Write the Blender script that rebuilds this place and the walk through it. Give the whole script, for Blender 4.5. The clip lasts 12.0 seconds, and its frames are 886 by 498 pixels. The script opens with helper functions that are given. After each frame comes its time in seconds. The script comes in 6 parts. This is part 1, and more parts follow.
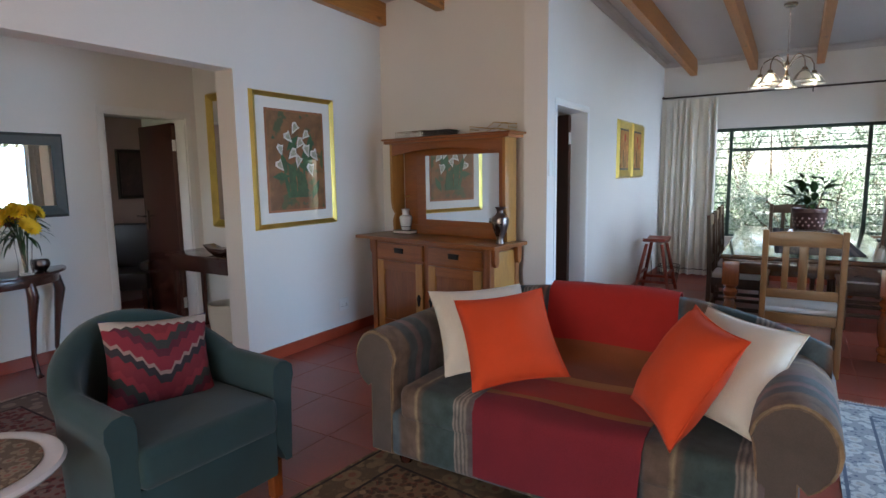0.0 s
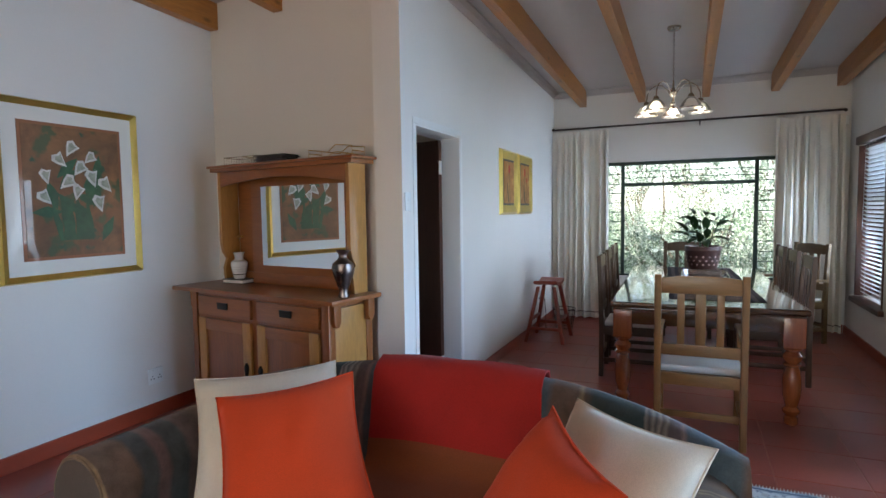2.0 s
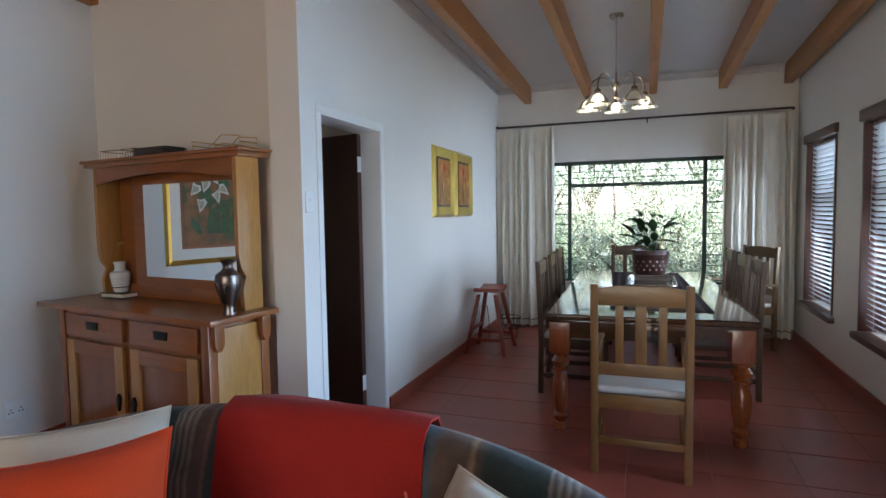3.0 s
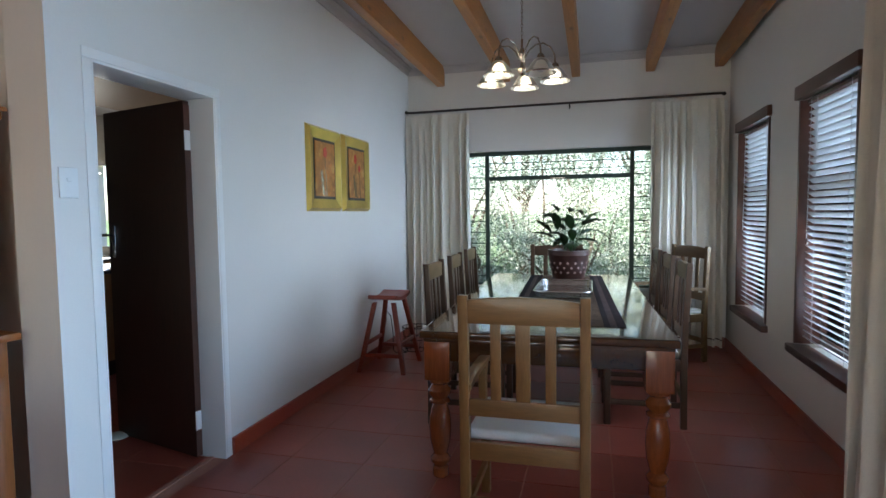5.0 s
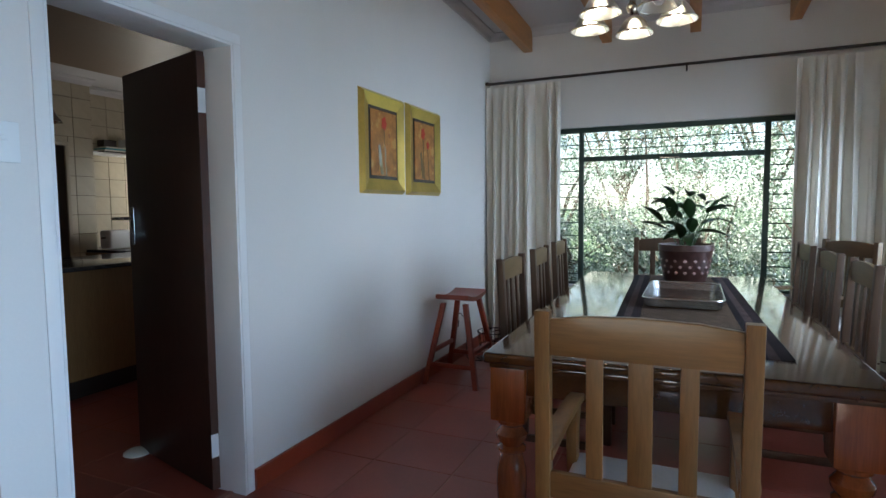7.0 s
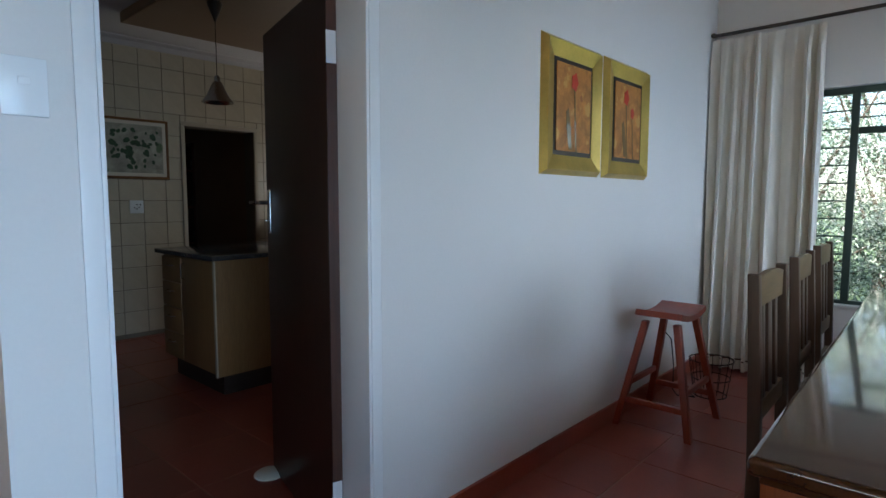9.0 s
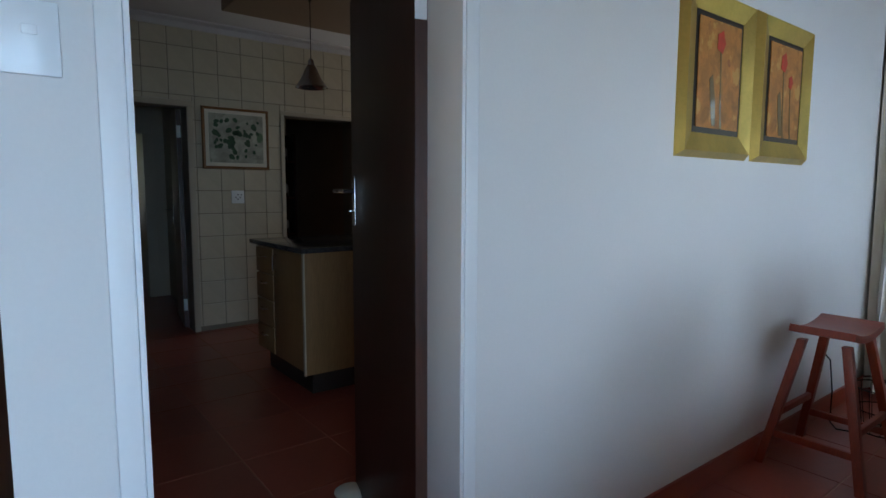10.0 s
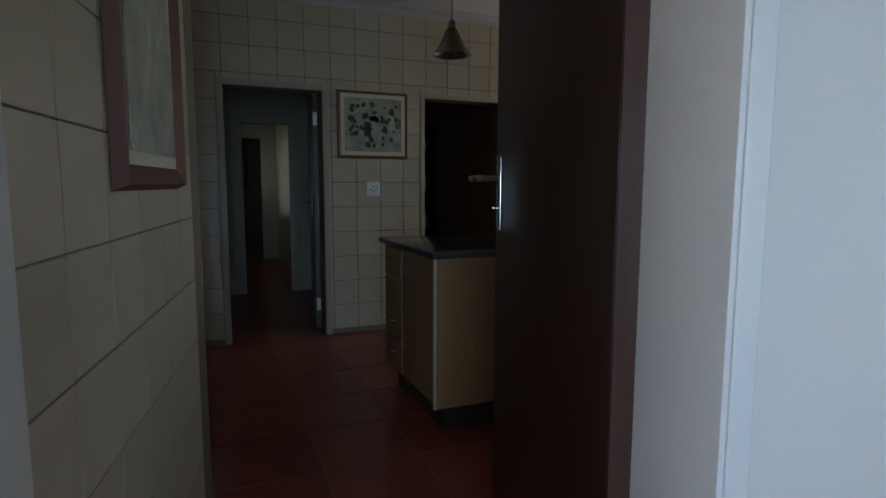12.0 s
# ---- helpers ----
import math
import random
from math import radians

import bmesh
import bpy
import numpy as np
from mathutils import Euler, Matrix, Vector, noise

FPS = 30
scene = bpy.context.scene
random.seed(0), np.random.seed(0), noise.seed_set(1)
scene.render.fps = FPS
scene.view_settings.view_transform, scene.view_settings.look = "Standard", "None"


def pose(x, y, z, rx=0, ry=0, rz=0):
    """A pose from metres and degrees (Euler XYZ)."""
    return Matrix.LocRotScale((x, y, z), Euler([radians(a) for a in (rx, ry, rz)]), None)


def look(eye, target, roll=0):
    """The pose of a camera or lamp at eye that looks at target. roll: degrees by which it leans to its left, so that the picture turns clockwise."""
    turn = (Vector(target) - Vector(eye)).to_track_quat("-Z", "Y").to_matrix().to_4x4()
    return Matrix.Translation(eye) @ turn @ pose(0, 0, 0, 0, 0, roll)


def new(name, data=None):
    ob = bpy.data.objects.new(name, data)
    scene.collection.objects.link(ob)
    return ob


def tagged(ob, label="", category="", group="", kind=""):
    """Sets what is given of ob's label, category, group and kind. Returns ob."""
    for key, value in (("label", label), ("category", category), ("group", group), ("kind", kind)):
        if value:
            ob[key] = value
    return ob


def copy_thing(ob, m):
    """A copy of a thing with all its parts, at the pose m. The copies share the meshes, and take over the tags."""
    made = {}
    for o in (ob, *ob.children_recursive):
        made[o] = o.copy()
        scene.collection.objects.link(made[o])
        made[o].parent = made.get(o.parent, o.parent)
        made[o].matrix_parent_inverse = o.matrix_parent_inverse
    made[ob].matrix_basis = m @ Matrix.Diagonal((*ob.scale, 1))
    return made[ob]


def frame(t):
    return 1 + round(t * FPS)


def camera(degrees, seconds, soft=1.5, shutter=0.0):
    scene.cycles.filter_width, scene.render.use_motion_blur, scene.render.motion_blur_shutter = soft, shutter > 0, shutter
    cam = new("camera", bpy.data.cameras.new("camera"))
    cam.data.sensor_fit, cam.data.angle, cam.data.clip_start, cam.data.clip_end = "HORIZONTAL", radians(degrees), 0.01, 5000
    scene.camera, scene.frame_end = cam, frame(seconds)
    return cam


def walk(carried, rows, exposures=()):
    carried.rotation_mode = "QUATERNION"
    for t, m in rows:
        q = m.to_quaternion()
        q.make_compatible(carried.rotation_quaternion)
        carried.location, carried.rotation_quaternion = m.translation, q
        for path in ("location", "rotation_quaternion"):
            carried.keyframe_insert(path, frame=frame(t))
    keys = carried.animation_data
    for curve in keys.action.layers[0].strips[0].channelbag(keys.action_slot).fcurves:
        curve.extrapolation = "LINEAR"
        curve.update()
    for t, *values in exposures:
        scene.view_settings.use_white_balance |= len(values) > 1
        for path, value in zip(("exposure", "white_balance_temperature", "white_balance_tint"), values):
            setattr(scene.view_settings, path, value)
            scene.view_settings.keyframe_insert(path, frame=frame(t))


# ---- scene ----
cam = camera(76.2, 12.0)
PATH = [
    (0, (0.2, -0.348, 1.5), (-0.851, 1.333, 1.237), -0.8),
    (0.5, (0.185, -0.091, 1.508), (-0.802, 1.635, 1.293), -0.9),
    (1, (0.161, 0.162, 1.491), (-0.769, 1.923, 1.313), -0.9),
    (1.5, (0.146, 0.415, 1.486), (-0.726, 2.208, 1.331), -0.9),
    (2, (0.199, 0.7, 1.476), (-0.599, 2.529, 1.339), -0.8),
    (2.5, (0.248, 0.962, 1.474), (-0.49, 2.816, 1.342), -0.9),
    (3, (0.289, 1.258, 1.463), (-0.385, 3.136, 1.335), -0.9),
    (3.5, (0.319, 1.508, 1.441), (-0.283, 3.411, 1.318), -0.9),
    (4.45, (0.57, 1.93, 1.412), (0.02, 3.85, 1.288), -0.8),
    (5.5, (0.488, 2.429, 1.386), (-0.002, 4.363, 1.257), -0.7),
    (6, (0.467, 2.614, 1.394), (-0.068, 4.536, 1.252), -0.3),
    (6.5, (0.47, 2.819, 1.34), (-0.204, 4.697, 1.199), -0.3),
    (6.7, (0.439, 2.887, 1.333), (-0.292, 4.743, 1.19), -0.4),
    (8.3, (0.153, 3.5, 1.301), (-0.973, 5.146, 1.144), -0.1),
    (8.5, (0.103, 3.569, 1.296), (-1.082, 5.172, 1.136), -0.0),
    (9, (-0.036, 3.719, 1.302), (-1.382, 5.188, 1.127), 0.1),
    (9.5, (-0.189, 3.844, 1.29), (-1.662, 5.184, 1.102), 0.2),
    (10, (-0.315, 3.972, 1.284), (-1.894, 5.183, 1.082), 0.2),
    (10.5, (-0.458, 4.118, 1.276), (-2.126, 5.201, 1.066), 0.3),
    (11, (-0.61, 4.228, 1.281), (-2.352, 5.187, 1.064), 0.2),
    (11.5, (-0.809, 4.291, 1.272), (-2.6, 5.155, 1.05), 0.2),
    (12, (-0.998, 4.347, 1.267), (-2.83, 5.118, 1.041), 0.2),
]
walk(cam, [(t, look(eye, target, roll)) for t, eye, target, roll in PATH], [(0.0, 2.4, 6300, 13), (2.5, 2.35, 6300, 12), (5.5, 2.1, 6200, 10), (8.0, 2.0, 6150, 10), (11.0, 1.96, 6100, 10), (12.0, 2.06, 6150, 10)])

# ---- light ----
world = bpy.data.worlds.new("sky")
scene.world = world
world.use_nodes = True
wn = world.node_tree.nodes
sky = wn.new("ShaderNodeTexSky")
sky.sky_type, sky.sun_disc = "NISHITA", False
sky.sun_elevation, sky.sun_rotation = radians(58), radians(195)
world.node_tree.links.new(sky.outputs[0], wn["Background"].inputs[0])
wn["Background"].inputs[1].default_value = 0.15
sun_data = bpy.data.lights.new("sun", "SUN")
sun_data.energy, sun_data.angle, sun_data.color = 5.0, radians(0.5), (1.0, 0.95, 0.86)
sun = new("sun", sun_data)
sun.matrix_world = look((0, 0, 30), (4.9, 18.3, 0))


def window_light(name, eye, target, width, height, watts, color, spread=180):
    data = bpy.data.lights.new(name, "AREA")
    data.shape, data.size, data.size_y, data.energy, data.color = "RECTANGLE", width, height, watts, color
    data.spread = radians(spread)
    ob = new(name, data)
    ob.matrix_world = look(eye, target)
    return ob


window_light("daylight_patio", (2.06, 3.45, 1.08), (-3.4, 2.5, 0.35), 2.0, 2.0, 9.0, (0.42, 0.68, 1.0), 105)
window_light("daylight_back", (-0.6, -3.28, 1.3), (-0.9, 3.0, 1.3), 3.2, 1.8, 6.0, (1.0, 0.86, 0.70))
window_light("daylight_side", (1.80, 7.54, 1.3), (-1.5, 8.2, 0.15), 0.9, 1.4, 4.9, (0.62, 0.79, 1.0), 100)
window_light("daylight_side_b", (1.80, 5.975, 1.3), (-1.5, 6.6, 0.15), 0.9, 1.4, 4.9, (0.62, 0.79, 1.0), 100)
# area lamp added outside, only to brighten the blind slats
window_light("fill_blinds", (2.6, 6.8, 1.5), (1.8, 6.8, 1.2), 2.6, 1.5, 14, (0.62, 0.80, 1.0))
window_light("daylight_kitchen", (-3.8, 8.46, 1.55), (-5.4, 7.2, 1.4), 1.2, 0.8, 1.9, (1.0, 0.95, 0.88))
# added lamp in an unseen slot, to brighten the kitchen recess
window_light("fill_recess", (-5.87, 8.40, 1.55), (-6.0, 7.4, 1.5), 0.26, 1.0, 2.6, (1.0, 0.95, 0.86))
# fill lamp added at an opening out of view in the bedroom
window_light("fill_bedroom", (-6.1, 0.58, 1.5), (-6.6, 4, 1.2), 0.9, 0.9, 0.14, (1.0, 0.80, 0.76))
# weak lamp added at an invented opening, to lift the dark passage
window_light("fill_passage", (-10.0, 4.16, 1.6), (-10.0, 6, 1.2), 0.8, 0.9, 0.014, (1.0, 0.95, 0.9))


# ---- materials ----
def nodes_of(name, rough=0.5, metal=0.0):
    m = bpy.data.materials.new(name)
    m.use_nodes = True
    t = m.node_tree
    b = t.nodes["Principled BSDF"]
    b.inputs["Roughness"].default_value, b.inputs["Metallic"].default_value = rough, metal
    return m, t, b


def ramp(t, fac, stops, hard=False):
    r = t.nodes.new("ShaderNodeValToRGB")
    r.color_ramp.interpolation = "CONSTANT" if hard else "LINEAR"
    e = r.color_ramp.elements
    while len(e) < len(stops):
        e.new(0.5)
    for el, (p, c) in zip(e, stops):
        el.position, el.color = p, (*c, 1)
    t.links.new(fac, r.inputs[0])
    return r.outputs[0]


def coords(t, scale=(1, 1, 1), turn=(0, 0, 0), kind="Object"):
    tc, mp = t.nodes.new("ShaderNodeTexCoord"), t.nodes.new("ShaderNodeMapping")
    mp.inputs["Scale"].default_value = scale
    mp.inputs["Rotation"].default_value = [radians(a) for a in turn]
    t.links.new(tc.outputs[kind], mp.inputs[0])
    return mp.outputs[0]


def noise_of(t, vec, scale, detail=4.0, rough=0.55, distort=0.0):
    n = t.nodes.new("ShaderNodeTexNoise")
    n.inputs["Scale"].default_value, n.inputs["Detail"].default_value = scale, detail
    n.inputs["Roughness"].default_value, n.inputs["Distortion"].default_value = rough, distort
    t.links.new(vec, n.inputs["Vector"])
    return n.outputs[0]


def mixed(t, fac, a, b, mode="MIX"):
    m = t.nodes.new("ShaderNodeMix")
    m.data_type, m.blend_type = "RGBA", mode
    for sock, v in ((m.inputs[0], fac), (m.inputs[6], a), (m.inputs[7], b)):
        if isinstance(v, (int, float)):
            sock.default_value = v
        elif isinstance(v, tuple):
            sock.default_value = (*v, 1)
        else:
            t.links.new(v, sock)
    return m.outputs[2]


def bumped(t, b, height, strength, distance=0.002):
    n = t.nodes.new("ShaderNodeBump")
    n.inputs["Strength"].default_value, n.inputs["Distance"].default_value = strength, distance
    t.links.new(height, n.inputs["Height"])
    t.links.new(n.outputs[0], b.inputs["Normal"])


def scaled(c, k):
    return tuple(min(1.0, v * k) for v in c)


def paint(name, c, rough=0.6, metal=0.0, var=0.12, big=1.2, fine=40.0, bump=0.15, dist=0.002, per_object=0.0, coat=0.0):
    """A plain surface with blotches, fine grain and a little relief."""
    m, t, b = nodes_of(name, rough, metal)
    v = coords(t)
    n1, n2 = noise_of(t, v, big, 5), noise_of(t, v, fine, 3)
    col = ramp(t, n1, [(0.3, scaled(c, 1 - var)), (0.7, scaled(c, 1 + var))])
    col = mixed(t, 0.25, col, ramp(t, n2, [(0.3, scaled(c, 1 - var)), (0.7, scaled(c, 1 + var))]))
    if per_object:
        oi = t.nodes.new("ShaderNodeObjectInfo")
        col = mixed(t, 1.0, col, ramp(t, oi.outputs["Random"], [(0, (1 - per_object,) * 3), (1, (1, 1, 1))]), "MULTIPLY")
    t.links.new(col, b.inputs["Base Color"])
    rr = t.nodes.new("ShaderNodeMapRange")
    rr.inputs[3].default_value, rr.inputs[4].default_value = max(0.02, rough * 0.8), min(1, rough * 1.2)
    t.links.new(n1, rr.inputs[0])
    t.links.new(rr.outputs[0], b.inputs["Roughness"])
    b.inputs["Coat Weight"].default_value = coat
    if bump:
        bumped(t, b, n2, bump, dist)
    return m


def wood(name, c, axis=0, rough=0.35, contrast=0.35, knots=0.0, coat=0.2, relief=0.12, gloss=0.15):
    """Wood with the grain along an axis of the object."""
    m, t, b = nodes_of(name, rough)
    s = [9.0, 9.0, 9.0]
    s[axis] = 0.7
    v = coords(t, tuple(s))
    n = noise_of(t, v, 2.2, 6, 0.6, 1.2)
    fine = noise_of(t, coords(t, tuple(k * 7 for k in s)), 3.0, 3)
    col = ramp(t, n, [(0.25, scaled(c, 1 - contrast)), (0.5, c), (0.78, scaled(c, 1 + contrast))])
    col = mixed(t, 0.35, col, ramp(t, fine, [(0.35, scaled(c, 0.6)), (0.65, scaled(c, 1.15))]))
    if knots:
        vo = t.nodes.new("ShaderNodeTexVoronoi")
        k = [3.0, 3.0, 3.0]
        k[axis] = 1.3
        t.links.new(coords(t, tuple(k)), vo.inputs["Vector"])
        vo.inputs["Scale"].default_value = 1.6
        col = mixed(t, ramp(t, vo.outputs["Distance"], [(0.05, (knots,) * 3), (0.13, (0, 0, 0))]), col, scaled(c, 0.25))
    t.links.new(col, b.inputs["Base Color"])
    b.inputs["Coat Weight"].default_value, b.inputs["Coat Roughness"].default_value = coat, gloss
    bumped(t, b, fine, relief, 0.001)
    return m


def cloth(name, c, weave=500.0, rough=0.9, var=0.15, sheen=0.2):
    m, t, b = nodes_of(name, rough)
    v = coords(t)
    n, f = noise_of(t, v, 5, 4), noise_of(t, v, weave, 2)
    col = ramp(t, n, [(0.3, scaled(c, 1 - var)), (0.7, scaled(c, 1 + var))])
    col = mixed(t, 0.3, col, ramp(t, f, [(0.3, scaled(c, 0.6)), (0.7, scaled(c, 1.3))]))
    t.links.new(col, b.inputs["Base Color"])
    b.inputs["Sheen Weight"].default_value = sheen
    bumped(t, b, f, 0.35, 0.0015)
    return m


def stripes(name, bands, axis, period, rough=0.9, wobble=0.03, turn=(0, 0, 0), sheen=0.15):
    """Woven cloth with bands along an axis, repeating after a period in metres."""
    m, t, b = nodes_of(name, rough)
    v = coords(t, (1, 1, 1), turn)
    sep = t.nodes.new("ShaderNodeSeparateXYZ")
    t.links.new(v, sep.inputs[0])
    n, f = noise_of(t, v, 9, 4), noise_of(t, v, 260, 2)
    add = t.nodes.new("ShaderNodeMath")
    add.operation = "MULTIPLY_ADD"
    t.links.new(n, add.inputs[0])
    add.inputs[1].default_value = wobble
    t.links.new(sep.outputs[axis], add.inputs[2])
    div = t.nodes.new("ShaderNodeMath")
    div.operation = "DIVIDE"
    t.links.new(add.outputs[0], div.inputs[0])
    div.inputs[1].default_value = period
    fr = t.nodes.new("ShaderNodeMath")
    fr.operation = "FRACT"
    t.links.new(div.outputs[0], fr.inputs[0])
    col = ramp(t, fr.outputs[0], bands)
    blot = noise_of(t, v, 14, 5)
    col = mixed(t, 0.55, col, ramp(t, blot, [(0.3, (0.3, 0.3, 0.3)), (0.7, (1.25, 1.25, 1.25))]), "MULTIPLY")
    col = mixed(t, 0.35, col, ramp(t, f, [(0.3, (0.45, 0.45, 0.45)), (0.7, (1, 1, 1))]), "MULTIPLY")
    t.links.new(col, b.inputs["Base Color"])
    b.inputs["Sheen Weight"].default_value = sheen
    b.inputs["Specular IOR Level"].default_value = 0.2
    bumped(t, b, f, 0.4, 0.002)
    return m


def glass(name, c=(1, 1, 1), rough=0.0):
    m, t, b = nodes_of(name, rough)
    b.inputs["Base Color"].default_value = (*c, 1)
    b.inputs["Transmission Weight"].default_value = 1.0
    b.inputs["IOR"].default_value = 1.45
    return m


def pane_glass(name):
    m, t, b = nodes_of(name, 0.02)
    t.nodes.remove(b)
    tr, gl, mx, fr = (t.nodes.new("ShaderNode" + k) for k in ("BsdfTransparent", "BsdfGlossy", "MixShader", "Fresnel"))
    gl.inputs["Roughness"].default_value = 0.02
    t.links.new(fr.outputs[0], mx.inputs[0])
    t.links.new(tr.outputs[0], mx.inputs[1])
    t.links.new(gl.outputs[0], mx.inputs[2])
    t.links.new(mx.outputs[0], t.nodes["Material Output"].inputs[0])
    return m


def carpet(name, size, field, border, accents, cell=9.0):
    """An oriental carpet: borders set by distance from the edge, motifs in the field."""
    m, t, b = nodes_of(name, 0.95)
    v = coords(t)
    sep = t.nodes.new("ShaderNodeSeparateXYZ")
    t.links.new(v, sep.inputs[0])

    def math(op, a, c=None):
        n = t.nodes.new("ShaderNodeMath")
        n.operation = op
        for i, q in enumerate((a, c)):
            if q is None:
                continue
            if isinstance(q, (int, float)):
                n.inputs[i].default_value = q
            else:
                t.links.new(q, n.inputs[i])
        return n.outputs[0]
    ex = math("SUBTRACT", size[0] / 2, math("ABSOLUTE", sep.outputs[0]))
    ey = math("SUBTRACT", size[1] / 2, math("ABSOLUTE", sep.outputs[1]))
    edge = math("MINIMUM", ex, ey)
    vo = t.nodes.new("ShaderNodeTexVoronoi")
    vo.inputs["Scale"].default_value = cell
    vo.inputs["Randomness"].default_value = 0.75
    t.links.new(v, vo.inputs["Vector"])
    vo2 = t.nodes.new("ShaderNodeTexVoronoi")
    vo2.inputs["Scale"].default_value = cell * 2.6
    t.links.new(v, vo2.inputs["Vector"])
    motif = ramp(t, vo.outputs["Distance"], [(0.0, accents[0]), (0.2, accents[1]), (0.32, field), (0.46, accents[2]), (0.52, field)], True)
    small = ramp(t, vo2.outputs["Distance"], [(0.0, accents[1]), (0.25, field), (0.5, accents[0])], True)
    col = mixed(t, 0.5, motif, small)
    bcol = mixed(t, 0.5, ramp(t, vo.outputs["Distance"], [(0.0, accents[2]), (0.25, border), (0.5, accents[1])], True),
                 ramp(t, vo2.outputs["Distance"], [(0.0, accents[0]), (0.3, border)], True))
    zone = ramp(t, edge, [(0.0, (1, 1, 1)), (0.2, (0, 0, 0))], True)
    col = mixed(t, zone, col, bcol)
    line = ramp(t, edge, [(0.0, (0, 0, 0)), (0.015, (1, 1, 1)), (0.03, (0, 0, 0)), (0.19, (1, 1, 1)), (0.205, (0, 0, 0))], True)
    col = mixed(t, line, col, accents[1])
    f = noise_of(t, v, 320, 2)
    col = mixed(t, 0.4, col, ramp(t, f, [(0.3, (0.5, 0.5, 0.5)), (0.7, (1, 1, 1))]), "MULTIPLY")
    t.links.new(col, b.inputs["Base Color"])
    bumped(t, b, f, 0.6, 0.004)
    return m


def picture(name, ground, marks, scale=12.0, coat=1.0):
    """A painted sheet behind glass: soft blots of the given colours on a ground."""
    m, t, b = nodes_of(name, 0.5)
    v = coords(t)
    col = ramp(t, noise_of(t, v, scale, 6, 0.6, 0.6), [(0.3, scaled(ground, 0.6)), (0.7, scaled(ground, 1.4))])
    for i, (c, lo) in enumerate(marks):
        n = noise_of(t, coords(t, (1, 1, 1), (17 * i, 31 * i, 11 * i)), scale * (0.8 + 0.35 * i), 3)
        col = mixed(t, ramp(t, n, [(lo, (0, 0, 0)), (lo + 0.05, (1, 1, 1))]), col, c)
    t.links.new(col, b.inputs["Base Color"])
    b.inputs["Coat Weight"].default_value, b.inputs["Coat Roughness"].default_value = coat, 0.02
    return m


WALL = paint("wall_plaster", (0.74, 0.72, 0.69), 0.75, var=0.04, big=0.8, fine=90, bump=0.12)
PINK = paint("wall_plaster_pink", (0.66, 0.50, 0.46), 0.75, var=0.05, big=0.8, fine=90, bump=0.12)
WHITE = paint("gloss_white_paint", (0.78, 0.78, 0.77), 0.35, var=0.03, fine=60, bump=0.05)
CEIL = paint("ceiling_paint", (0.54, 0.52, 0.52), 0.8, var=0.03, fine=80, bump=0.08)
SKIRT = paint("skirting_red", (0.30, 0.052, 0.024), 0.3, var=0.2, fine=30, bump=0.1, coat=0.2)
TILE = paint("floor_tile_red", (0.29, 0.064, 0.040), 0.3, var=0.24, big=1.7, fine=50, bump=0.10, per_object=0.10)
GROUT = paint("grout", (0.36, 0.17, 0.125), 0.8, var=0.15)
CREAMPAINT = paint("beige_gloss_paint", (0.42, 0.36, 0.27), 0.45, var=0.06)
KTILE = paint("wall_tile_cream", (0.52, 0.455, 0.335), 0.3, var=0.07, big=5, fine=30, bump=0.06, per_object=0.1)
KGROUT = paint("wall_grout", (0.20, 0.17, 0.13), 0.85, var=0.1)
BEAM = wood("beam_pine", (0.45, 0.175, 0.034), 1, 0.45, 0.3, knots=0.9, coat=0.12)
TABLETOP = wood("table_top_dark", (0.075, 0.028, 0.008), 1, 0.12, 0.35, coat=1.0, relief=0.02, gloss=0.07)
REDPINE = wood("table_leg_red_pine", (0.28, 0.075, 0.019), 2, 0.25, 0.35, coat=0.6)
OAK = wood("chair_oak", (0.20, 0.09, 0.025), 2, 0.38, 0.3, coat=0.25)
OAKX = wood("chair_oak_rail", (0.21, 0.095, 0.027), 0, 0.38, 0.3, coat=0.25)
STOOL = wood("stool_red_wood", (0.25, 0.036, 0.012), 2, 0.42, 0.3, coat=0.15)
# darker copies of the chair oak, with the backlit look in their colour
OAKBACKLIT = wood("chair_oak_backlit", (0.06, 0.028, 0.012), 2, 0.5, 0.3, coat=0.06)
OAKBACKLITX = wood("chair_oak_backlit_rail", (0.13, 0.072, 0.023), 0, 0.5, 0.3, coat=0.06)
SIDEB = wood("sideboard_wood", (0.25, 0.078, 0.017), 2, 0.33, 0.3, knots=0.5, coat=0.35)
SIDEBX = wood("sideboard_wood_long", (0.27, 0.088, 0.02), 0, 0.33, 0.3, coat=0.35)
# lighter copy of the sideboard wood, with window light painted in
SIDEBLIT = wood("sideboard_wood_lit", (0.42, 0.20, 0.05), 2, 0.33, 0.2, knots=0.5, coat=0.3)
DOORWOOD = wood("door_dark_wood", (0.055, 0.022, 0.014), 2, 0.4, 0.25, coat=0.1)
DOOREDGE = wood("door_edge_wood", (0.085, 0.032, 0.018), 2, 0.45, 0.35, coat=0.1)
BLINDWOOD = wood("blind_frame_wood", (0.085, 0.030, 0.018), 1, 0.3, 0.3, coat=0.4)
DARKWOOD = wood("dark_mahogany", (0.06, 0.018, 0.012), 2, 0.25, 0.3, coat=0.5)
CABOAK = wood("kitchen_oak", (0.30, 0.165, 0.065), 2, 0.4, 0.18, coat=0.15)
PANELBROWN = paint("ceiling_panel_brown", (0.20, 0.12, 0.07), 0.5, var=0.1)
GRANITE = paint("granite_dark", (0.05, 0.05, 0.055), 0.12, var=0.6, big=60, fine=220, bump=0.02)
STEEL = paint("brushed_steel", (0.62, 0.62, 0.62), 0.25, 1.0, var=0.05, fine=200, bump=0.03)
